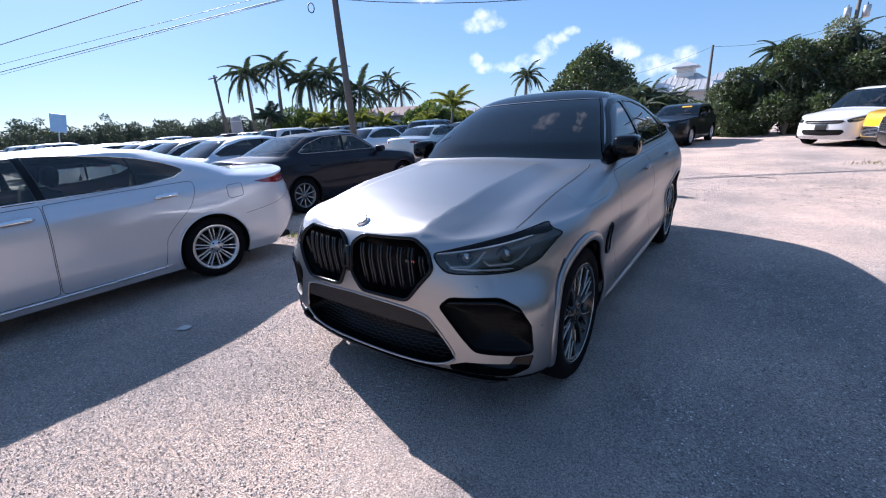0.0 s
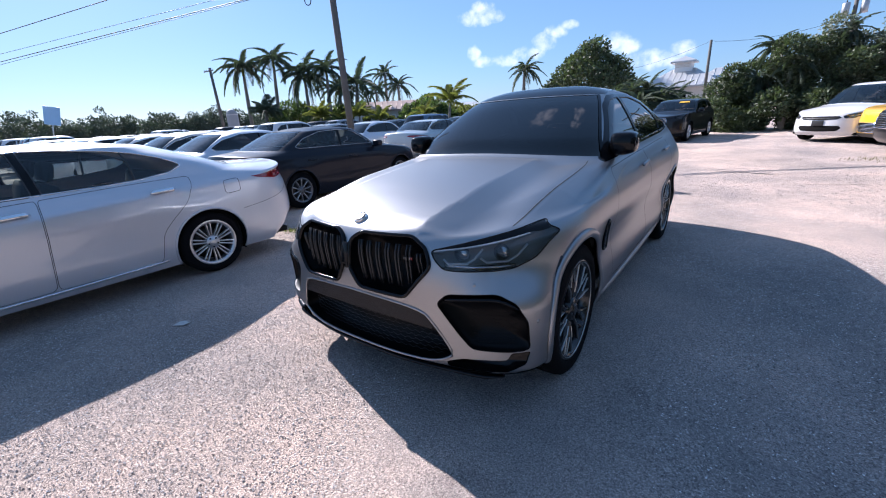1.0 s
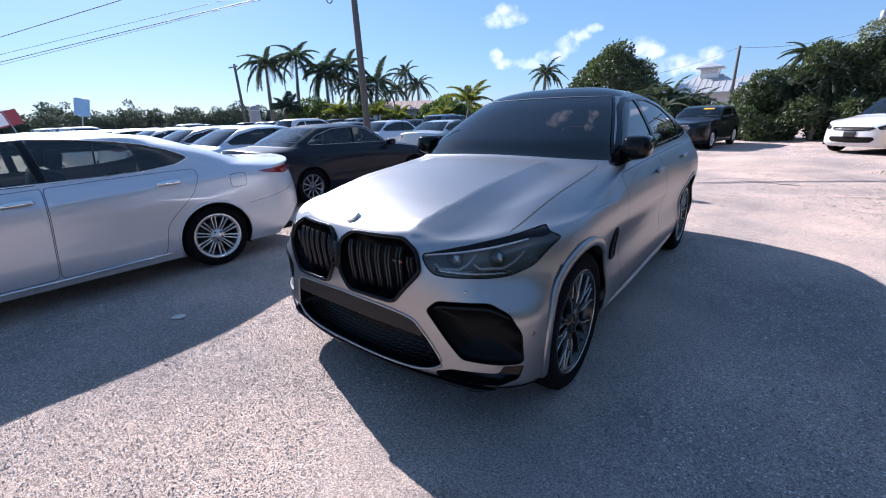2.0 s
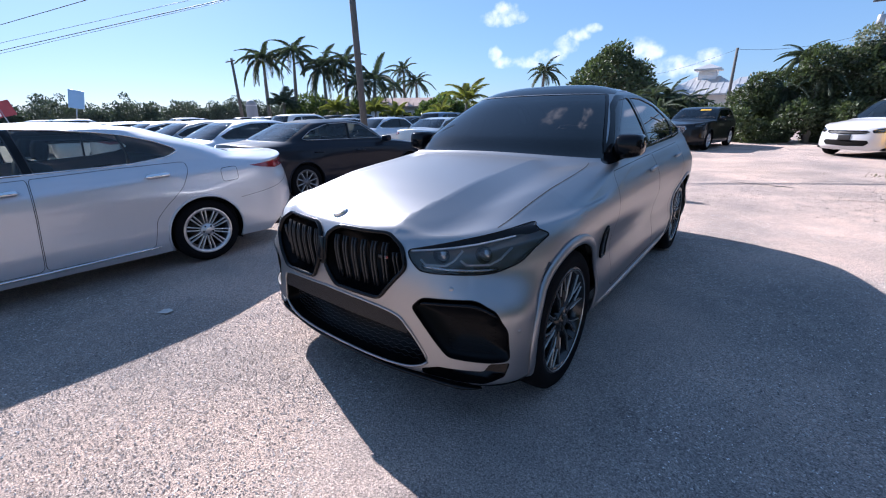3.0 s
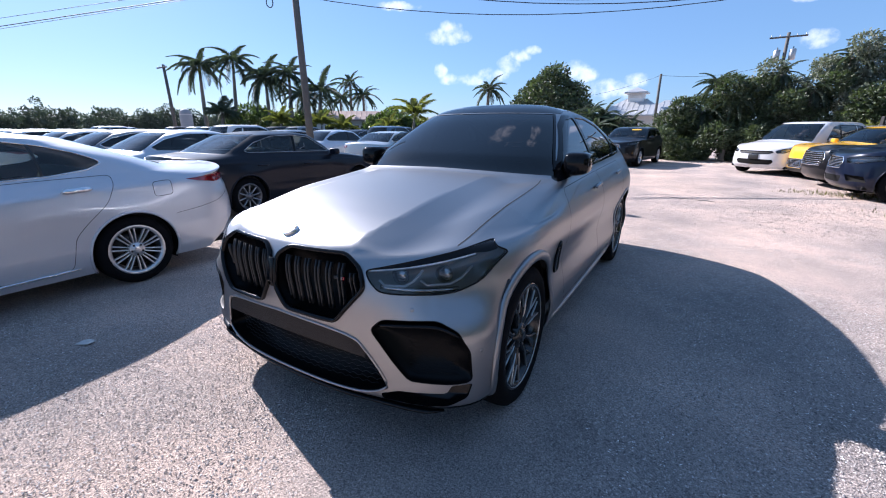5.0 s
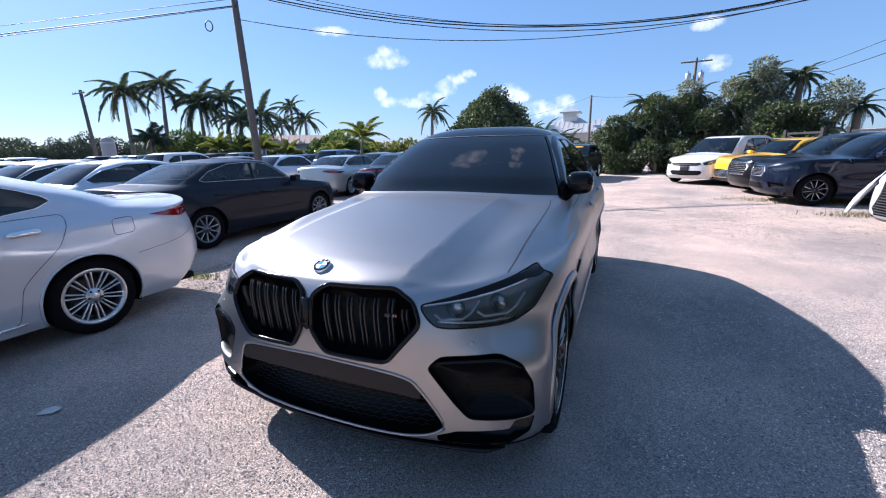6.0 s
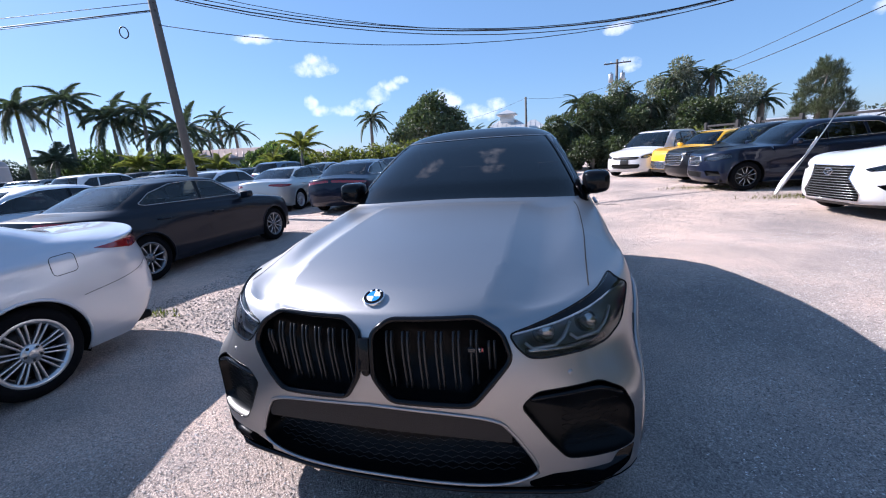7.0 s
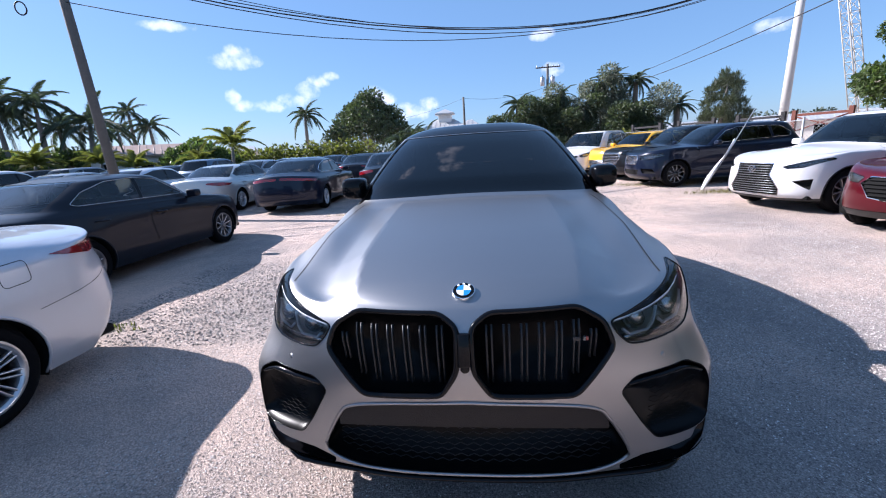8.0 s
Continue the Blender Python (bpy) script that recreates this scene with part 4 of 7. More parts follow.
def cabin(root, y0, y1, w, z, mat, seat_z=0.55):
    """What shows through the panes: tub, dashboard, seats, wheel."""
    part("cabin_floor", block(-w, w, y0 + 0.1, y1, seat_z - 0.25, seat_z - 0.2, 0.01), mat, root)
    part("dashboard", block(-w + 0.04, w - 0.04, y0 + 0.12, y0 + 0.5, z - 0.28, z - 0.04, 0.05), mat, root)
    part("door_lining", block(-w - 0.02, -w + 0.02, y0 + 0.2, y1, seat_z - 0.2, z - 0.06, 0.01), mat, root)
    part("door_lining", block(w - 0.02, w + 0.02, y0 + 0.2, y1, seat_z - 0.2, z - 0.06, 0.01), mat, root)
    yc = y0 + (y1 - y0) * 0.40
    for x in (-0.38, 0.38):
        seat = part("front_seat", block(x - 0.25, x + 0.25, yc - 0.5, yc + 0.05, seat_z - 0.2, seat_z, 0.06), mat, root)
        part("backrest", moved(block(-0.25, 0.25, -0.07, 0.07, 0, 0.60, 0.06), pose(x, yc + 0.06, seat_z - 0.05, -14)), mat, seat)
        part("headrest", moved(block(-0.13, 0.13, -0.05, 0.05, 0.62, 0.80, 0.05), pose(x, yc + 0.06, seat_z - 0.05, -14)), mat, seat)
    yr = min(yc + 0.95, y1 - 0.45)
    bench = part("rear_seat", block(-w + 0.1, w - 0.1, yr - 0.45, yr + 0.05, seat_z - 0.2, seat_z + 0.02, 0.06), mat, root)
    part("backrest", moved(block(-w + 0.1, w - 0.1, -0.07, 0.07, 0, 0.56, 0.06), pose(0, yr + 0.06, seat_z - 0.02, -18)), mat, bench)
    ring = [(0.38 + 0.18 * math.cos(a), y0 + 0.62 + 0.05 * math.sin(a), z - 0.08 + 0.17 * math.sin(a)) for a in np.linspace(0, 2 * math.pi, 20, endpoint=False)]
    part("steering_wheel", tube(ring, 0.014, 6, True), mat, root)
    part("rear_shelf", block(-w + 0.12, w - 0.12, yr + 0.2, y1, z - 0.12, z - 0.08, 0.01), mat, root)


# ---- the other cars ----
def car_rows(L, W, H, ride, nose, cowl, deck, belt, screen_top, roof_end, rear, bulge=0.0):
    """Rings for a car of length L, width W, height H. nose: height of the bonnet's front edge; cowl: (y, z) of the windscreen's foot;
    deck: (y, z) of the back pane's foot; belt: window line's height front and rear; screen_top, roof_end: y of the roof's ends; rear: height of the tail's upper edge."""
    w = W / 2
    cy, cz = cowl
    dy, dz = deck
    b0, b1 = belt
    g = lambda t: cy + (screen_top - cy) * t
    r = lambda t: dy + (roof_end - dy) * t
    hz = lambda t, z: z + (H - z) * t
    return [(ride, ride, ride, ride + 0.06, 0.16, L - 0.14, w - 0.05, 0.62, 0.55, 2.7, 2.7),
            (ride + 0.13, ride + 0.12, ride + 0.12, ride + 0.2, 0.03, L - 0.02, w - 0.012, 0.75, 0.65, 2.6, 2.6),
            (0.52, 0.50, 0.52, 0.58, 0.0, L, w, 0.80, 0.70, 2.5, 2.6),
            (nose - 0.08, 0.68, 0.72, rear - 0.2, 0.02, L - 0.02, w, 0.82, 0.70, 2.5, 2.6),
            (nose, nose + 0.10, b1 - 0.13, rear - 0.05, 0.07, L - 0.04, w - 0.012, 0.82, 0.70, 2.4, 2.6),
            (nose + 0.035, nose + 0.14, b1 - 0.07, rear, 0.16, L - 0.07, w - 0.035, 0.80, 0.66, 2.4, 2.6),
            (nose + (cz - nose) * 0.72, b0 - 0.04, b1 - 0.035, rear + (dz - rear) * 0.5, 0.16 + (cy - 0.16) * 0.55, (L - 0.07) * 0.55 + dy * 0.45, w - 0.062, 0.60, 0.58, 2.6, 2.6),
            (cz, b0, b1, dz, cy, dy, w - 0.088, 0.42, 0.50, 3.0, 2.8),
            (hz(0.30, cz), hz(0.34, b0), hz(0.32, b1), hz(0.30, dz), g(0.36), r(0.36), w - 0.140, 0.42, 0.48, 3.0, 2.8),
            (hz(0.60, cz), hz(0.66, b0), hz(0.64, b1), hz(0.60, dz), g(0.70), r(0.70), w - 0.200, 0.42, 0.45, 3.0, 2.8),
            (hz(0.80, cz), hz(0.83, b0), hz(0.82, b1), hz(0.80, dz), g(0.94), r(0.94), w - 0.245, 0.42, 0.42, 3.0, 2.8),
            (H - 0.045, H - 0.05, H - 0.05, H - 0.045, screen_top + 0.14, roof_end - 0.16, w - 0.305, 0.35, 0.35, 2.8, 2.8),
            (H - 0.015, H - 0.016, H - 0.016, H - 0.015, screen_top + 0.35, roof_end - 0.35, w - 0.50, 0.22, 0.22, 2.6, 2.6),
            (H, H, H, H, (screen_top + roof_end) / 2 - 0.002, (screen_top + roof_end) / 2 + 0.002, 0.003, 0.002, 0.002, 2.2, 2.2)]


def build_car(name, label, m, c, group="", detail=1.0):
    """A car after the numbers in c. detail scales the mesh steps; far cars take larger ones."""
    root = thing(name, label, "car", m, group)
    L, W, H = c["size"]
    front, rear_y = c["axles"]
    R = c["tyre"]
    crease = c.get("crease", 0.0)
    form = c.get("form")

    def shape(X, Y, Z, s, v):
        flank = crest(Y, front + 0.25, front + 0.8, rear_y - 0.5, rear_y + 0.1)
        X = X - c.get("waist", 0.022) * flank * crest(Z, 0.40, 0.55, 0.60, 0.80)
        if crease:
            zc = c["crease_z"] + crease * (Y - L / 2)
            X = X + 0.014 * crest(Z, zc - 0.10, zc, zc, zc + 0.03) * (s > 0.6) * (s < 2.5)
        for yc in (front, rear_y):
            X = X + 0.018 * np.exp(-(((Y - yc) / 0.42) ** 2)) * crest(Z, 0.3, 0.45, 0.7, 0.9) * (s > 0.5) * (s < 2.6)
        return form(X, Y, Z, s, v) if form else (X, Y, Z)

    sh = Shell(car_rows(**c["rows"]), shape)
    vb = 7
    P = M[c["paint"]]
    low = detail > 2.5

    def arch(yc, r):
        a0 = math.asin(max(-0.95, (sh.point(1.3, 0)[2] - 0.004 - R) / r))
        pts = [(yc + r * math.cos(t), R + r * math.sin(t)) for t in np.linspace(a0, math.pi - a0, 12 if low else 24)]
        sv = sh.find("S", pts, v1=7)
        return [(sv[0][0], -0.05)] + sv + [(sv[-1][0], -0.05)], sv

    ra = R + c.get("gap", 0.045)
    af, ef = arch(front, ra)
    ar, er = arch(rear_y, ra)
    k = 6 if low else 14
    st = c.get("screen_s", (0.66, 0.60))
    screen = [(s, vb + 0.12) for s in np.linspace(0, st[0], k)] + [(st[0] + (st[1] - st[0]) * t, vb + 0.12 + 3.25 * t) for t in np.linspace(0.1, 1, k)] + [(s, vb + 3.37) for s in np.linspace(st[1], 0, k)][1:]
    bt = c.get("back_s", (2.40, 2.44))
    back = [(s, vb + 0.15) for s in np.linspace(3, bt[0], k)] + [(bt[0] + (bt[1] - bt[0]) * t, vb + 0.15 + 3.1 * t) for t in np.linspace(0.1, 1, k)] + [(s, vb + 3.25) for s in np.linspace(bt[1], 3, k)][1:]
    regions = {"arch_f": af, "arch_r": ar, "screen": screen, "back": back}
    wins = []
    for i, pts in enumerate(c["windows"]):
        wins.append(sh.find("S", rounded(pts, 0.03, 0.12 if low else 0.04), v0=vb - 0.3))
        regions["win%d" % i] = wins[-1]
    ws = c["windows"]
    trim_line = sh.find("S", rounded([ws[0][0]] + [q for w in ws for q in w[1:-1]] + [ws[-1][-1]], 0.03, 0.12 if low else 0.05), v0=vb - 0.3)
    if len(wins) > 1:
        w0, w1 = c["windows"][0], c["windows"][1]
        regions["pillar"] = sh.find("S", [tuple(q) for q in bend([w0[-1], w0[-2]], 0.1)] + [tuple(q) for q in bend([w1[1], w1[0]], 0.1)], v0=vb - 0.3)
    lamp = [(a, b) for a, b in c["lamp"]]
    tail = [(a, b) for a, b in c["tail"]]
    smooth = lambda pts: [tuple(q) for q in rounded([(a, b * 0.12) for a, b in pts], 0.03, 0.1 if low else 0.04)]
    regions["lamp"] = sh.find("F", rounded(c["lamp_f"], 0.02, 0.05), v1=6) if "lamp_f" in c else [(a, b / 0.12) for a, b in smooth(lamp)]
    for i, pts in enumerate(c.get("vents", ())):
        regions["vent%d" % i] = sh.find("F", rounded(pts, 0.015, 0.04), v1=5)
    regions["tail"] = [(a, b / 0.12) for a, b in smooth(tail)]
    if "grille" in c:
        regions["grille"] = sh.find("F", [tuple(q) for q in c["grille"]], v1=6)
    if "intake" in c:
        regions["intake"] = sh.find("F", [tuple(q) for q in c["intake"]], v1=4)
    if "cladding" in c:
        regions["cladding"] = [(s, -0.05) for s in np.linspace(0, 3, 30)] + [(s, c["cladding"]) for s in np.linspace(3, 0, 30)]
    if c.get("black_roof"):
        regions["roof"] = [(s, vb + 4.2) for s in np.linspace(0, 3, 30)] + [(3, vb + 5.95), (1.5, vb + 5.99), (0, vb + 5.95)]
    if not low:
        for i, pts in enumerate(c["doors"]):
            regions["door%d" % i] = sh.find("S", rounded(pts, 0.05, 0.06), v1=vb)
    cut = cut_shell(sh, regions, (0.05 * detail, 0.09 * detail, 0.06 * detail), 0.05 * detail)

    def mid(name, key, mat, label="", off=0.0):
        mesh, n = both(cut[key], off)
        return part(name, mesh, mat, root, label, True, n)

    def half(name, key, mat, side, label="", off=0.0, par=root):
        mesh, n = one(cut[key], side, off)
        return part(name, mesh, mat, par, label, True, n)

    G = M[c.get("glass", "glass")]
    mid("body", "", P)
    mid("windscreen", "screen", M[c.get("front_glass", c.get("glass", "glass"))], "", -0.003)
    mid("rear_window", "back", G, "", -0.003)
    if "cladding" in c:
        mid("cladding", "cladding", M["black_trim"], "black plastic cladding", 0.006)
    if "roof" in cut:
        mid("roof", "roof", M["gloss_black"], "glossy black roof", 0.001)
    if "grille" in c:
        line = regions["grille"]
        mesh, n = both(cut["grille"], -0.02)
        gr = part("grille", mesh, M["rough_black"], root, "", True, n)
        ring = full_line(sh, line)
        part("grille_frame", tube(ring, c.get("frame", 0.014), 6, True), M[c.get("frame_mat", "chrome")], gr)
        zs = [q[1] for q in c["grille"]]
        if not low:
            for z in np.linspace(min(zs) + 0.04, max(zs) - 0.04, c.get("bars", 6)):
                xs = np.linspace(0, 1, 9) * grille_half(c["grille"], z) * 0.97
                sv = sh.find("F", [(x, z) for x in xs], v1=6)
                Q = [sh.point(*q) + np.array([0, -0.002, 0]) for q in sv]
                part("bar", tube([p * [-1, 1, 1] for p in reversed(Q)] + Q[1:], 0.007, 6), M[c.get("bar_mat", "chrome")], gr)
    if "badge" in c:
        by = float(sh.point(*sh.find("F", [(0.0, c["badge"])], v1=6)[0])[1]) - 0.016
        ring = [(0.075 * math.cos(a), by, c["badge"] + 0.052 * math.sin(a)) for a in np.linspace(0, 2 * math.pi, 20, endpoint=False)]
        badge = part("badge_ring", tube(ring, 0.007, 6, True, [(0, 1, 0)] * 20), M["chrome"], root)
        part("badge_bar", tube([(-0.045, by, c["badge"] + 0.02), (0, by, c["badge"] - 0.015), (0.045, by, c["badge"] + 0.02)], 0.006, 6), M["chrome"], badge)
    if "plate" in c:
        py = float(sh.point(*sh.find("F", [(0.0, c["plate"])], v1=6)[0])[1])
        part("plate_holder", block(-0.16, 0.16, py - 0.02, py + 0.01, c["plate"] - 0.08, c["plate"] + 0.08, 0.008), M["black_trim"], root, "empty black plate holder")
    if "intake" in c:
        mid("air_intake", "intake", M["rough_black"], "", -0.01)
    for side in (1, -1):
        fl = (lambda q: q) if side > 0 else flipped
        lo = half("headlamp", "lamp", M["lens"], side, "", 0.002)
        part("lamp_housing", fl(well(sh, regions["lamp"], 0.06, 0.9)), M["lamp_silver" if "lamp_f" in c else "rim_grey"], lo)
        if not low:
            part("lamp_trim", fl(rim(sh, regions["lamp"], 0.008, 0.003)), M["gloss_black"], lo)
        for i in range(len(c.get("vents", ()))):
            part("corner_vent", fl(well(sh, regions["vent%d" % i], 0.04, 0.9)), M["rough_black"], root, "black corner vent")
        half("tail_lamp", "tail", M["tail_red"], side, "red tail lamp", 0.004)
        if "pillar" in cut:
            half("door_pillar", "pillar", M["gloss_black"], side, "", 0.001)
        for i in range(len(wins)):
            half("side_window", "win%d" % i, G, side, "", -0.003)
            part("window_seal", fl(rim(sh, wins[i], 0.010, 0.004, 0, 6)), M["black_trim"], root)
        part("window_trim", fl(rim(sh, trim_line, c.get("trim", 0.016), 0.006, 0.002, 6)), M[c.get("trim_mat", "chrome")], root)
        if not low:
            for i, pts in enumerate(c["doors"]):
                do = half("door", "door%d" % i, P, side)
                part("panel_gap", fl(seam(sh, regions["door%d" % i], c.get("gap_w", 0.006), 0.0015, True)), M["gap"], do)
                hy, hz_ = c["handles"][i]
                sv = sh.find("S", bend([(hy - 0.11, hz_ - 0.004), (hy, hz_), (hy + 0.11, hz_ + 0.006)], 0.03), v1=vb)
                Q = [sh.point(*q) + sh.normal(*q) * (0.020 if 0 < j < len(sv) - 1 else 0.006) for j, q in enumerate(sv)]
                part("door_handle", fl(tube(Q, [0.009] + [c.get("handle_r", 0.013)] * (len(Q) - 2) + [0.009], 8)), M[c.get("handle_mat", c["paint"])], do)
        for edge, yc in ((ef, front), (er, rear_y)):
            if not low:
                q = np.array(edge)
                A, N = sh.point(q[:, 0], q[:, 1]), sh.normal(q[:, 0], q[:, 1])
                part("arch_lip", fl(tube(A + N * 0.002, c.get("lip", 0.012), 6, False, N, 0.7)), M["black_trim"] if "cladding" in c else P, root)
            part("wheel_housing", fl(moved(lathe([(W / 2 - 0.34, 0.0001), (W / 2 - 0.34, ra + 0.012), (W / 2 - 0.03, ra)], 12 if low else 24, "x", -25, 205), Matrix.Translation((0, yc, R)))), M["rough_black"], root)
            mw = pose(side * (W / 2 - 0.012 - 0.112), yc, R, 0, 0, 0 if side > 0 else 180)
            mats = {"tyre": M["tyre"], "rim": M[c.get("rim", "rim_silver")], "face": M[c.get("rim_face", "rim_silver")], "disc": M["disc"]}
            if low:
                h = 0.11
                ty = part("tyre", moved(lathe([(-h, R * 0.66), (-h, R - 0.02), (0, R), (h, R - 0.02), (h, R * 0.66)], 18), mw), M["tyre"], root)
                part("rim", moved(lathe([(h - 0.03, R * 0.66), (h - 0.02, R * 0.3), (h - 0.01, 0.0001)], 10), mw), mats["face"], ty, "", False)
            else:
                wheel(root, mw, c.get("wheel", "five"), R, R * c.get("rim_part", 0.68), 0.225, mats, 32)
        mx, my, mz = c["mirror"]
        mo = part("door_mirror", fl(from_bm(mirror_bm((mx, my, mz), (0.10, 0.07, 0.065)))), M[c.get("mirror_mat", c["paint"])], root)
        part("mirror_arm", fl(tube([(mx - 0.16, my + 0.02, mz - 0.06), (mx - 0.04, my, mz - 0.045)], 0.022, 6)), M["black_trim"], mo)
    if "fuel" in c:
        fy, fz = c["fuel"]
        flap = sh.find("S", rounded([(fy - 0.085, fz - 0.075), (fy + 0.085, fz - 0.065), (fy + 0.085, fz + 0.075), (fy - 0.085, fz + 0.065)], 0.035, 0.02), v1=vb)
        part("fuel_flap_gap", seam(sh, flap, 0.005, 0.0015, True), M["gap"], root)
    for pts in c.get("seams", ()):
        for kind in "SR":
            line = [q for q in pts if q[0] == kind]
            if line:
                sv = line_on(sh, kind, [q[1:] for q in line], 0.03, v1=vb)
                part("panel_gap", seam(sh, sv, 0.004, 0.0015), M["gap"], root)
                part("panel_gap", flipped(seam(sh, sv, 0.004, 0.0015)), M["gap"], root)
    part("underbody", block(-W / 2 + 0.12, W / 2 - 0.12, 0.3, L - 0.3, c["rows"]["ride"] + 0.02, c["rows"]["ride"] + 0.09, 0.02), M["rough_black"], root)
    if not low or c.get("inside"):
        cabin(root, c["rows"]["cowl"][0], c["rows"]["deck"][0] - 0.15, W / 2 - 0.16, c["rows"]["belt"][0], M[c.get("trim_cabin", "cabin")], c["rows"]["belt"][0] - 0.42)
    else:
        part("cabin_floor", block(-W / 2 + 0.16, W / 2 - 0.16, c["rows"]["cowl"][0], c["rows"]["deck"][0] - 0.1, c["rows"]["belt"][0] - 0.25, c["rows"]["belt"][0] - 0.12, 0.02), M["cabin"], root)
    c["shell"] = sh
    return root


def grille_half(poly, z):
    """Half width of a half outline (x, z) at height z."""
    best = 0.0
    n = len(poly)
    for i in range(n):
        (x0, z0), (x1, z1) = poly[i], poly[(i + 1) % n]
        if (z0 - z) * (z1 - z) <= 0 and abs(z1 - z0) > 1e-6:
            best = max(best, x0 + (x1 - x0) * (z - z0) / (z1 - z0))
    return best


def sedan(L=4.85, W=1.83, H=1.45, paint="silver", **more):
    k = L / 4.85
    c = {"size": (L, W, H), "axles": (0.95 * k, 3.77 * k), "tyre": 0.33, "paint": paint,
         "rows": dict(L=L, W=W, H=H, ride=0.19, nose=0.74, cowl=(1.38 * k, 1.02), deck=(4.22 * k, 1.06), belt=(0.94, 0.99), screen_top=2.02 * k, roof_end=3.45 * k, rear=1.02),
         "windows": [[(1.72 * k, 0.99), (2.18 * k, 1.325), (2.55 * k, 1.36), (2.60 * k, 1.00)], [(2.66 * k, 1.0), (2.61 * k, 1.365), (3.05 * k, 1.355), (3.50 * k, 1.25), (3.80 * k, 1.10), (3.72 * k, 1.04)]],
         "doors": [[(1.42 * k, 0.27), (1.40 * k, 0.6), (1.50 * k, 0.93), (2.60 * k, 0.96), (2.63 * k, 0.7), (2.56 * k, 0.27)], [(2.57 * k, 0.27), (2.64 * k, 0.7), (2.61 * k, 0.96), (3.72 * k, 1.00), (3.62 * k, 0.82), (3.36 * k, 0.60), (3.25 * k, 0.27)]],
         "handles": [(2.42 * k, 0.82), (3.45 * k, 0.85)],
         "lamp": [(0.42, 3.3), (0.46, 3.95), (0.78, 4.25), (0.80, 3.9), (0.62, 3.35)], "tail": [(2.20, 4.45), (2.24, 3.75), (2.42, 3.45), (2.74, 3.6), (2.74, 4.3), (2.5, 4.6)],
         "grille": [(0, 0.66), (0.34, 0.66), (0.40, 0.50), (0.34, 0.34), (0, 0.34)], "mirror": (W / 2 + 0.06, 1.72 * k, 1.02)}
    c.update(more)
    return c


def suv(L=4.7, W=1.89, H=1.68, paint="navy", **more):
    k = L / 4.7
    c = {"size": (L, W, H), "axles": (0.87 * k, 3.73 * k), "tyre": 0.365, "paint": paint, "gap": 0.055,
         "rows": dict(L=L, W=W, H=H, ride=0.22, nose=0.94, cowl=(1.50 * k, 1.13), deck=(4.52 * k, 1.14), belt=(1.06, 1.14), screen_top=2.22 * k, roof_end=4.18 * k, rear=1.10),
         "windows": [[(1.90 * k, 1.14), (2.26 * k, H - 0.21), (2.58 * k, H - 0.135), (2.62 * k, 1.15)], [(2.68 * k, 1.15), (2.64 * k, H - 0.13), (3.42 * k, H - 0.135), (3.52 * k, 1.17)], [(3.58 * k, 1.175), (3.50 * k, H - 0.14), (3.78 * k, H - 0.165), (4.05 * k, 1.32), (4.02 * k, 1.22)]],
         "doors": [[(1.42 * k, 0.34), (1.40 * k, 0.7), (1.50 * k, 1.07), (2.62 * k, 1.10), (2.65 * k, 0.8), (2.60 * k, 0.34)], [(2.61 * k, 0.34), (2.66 * k, 0.8), (2.63 * k, 1.10), (3.62 * k, 1.13), (3.52 * k, 0.9), (3.28 * k, 0.65), (3.20 * k, 0.34)]],
         "handles": [(2.42 * k, 0.96), (3.38 * k, 0.99)],
         "lamp": [(0.40, 3.4), (0.42, 4.05), (0.76, 4.35), (0.78, 3.95), (0.60, 3.45)], "tail": [(2.22, 4.7), (2.26, 3.9), (2.44, 3.6), (2.72, 3.7), (2.72, 4.4), (2.5, 4.8)],
         "grille": [(0, 0.86), (0.36, 0.86), (0.42, 0.72), (0.34, 0.58), (0, 0.58)], "mirror": (W / 2 + 0.07, 1.90 * k, 1.15), "trim_mat": "black_trim", "wheel": "five"}
    c.update(more)
    return c


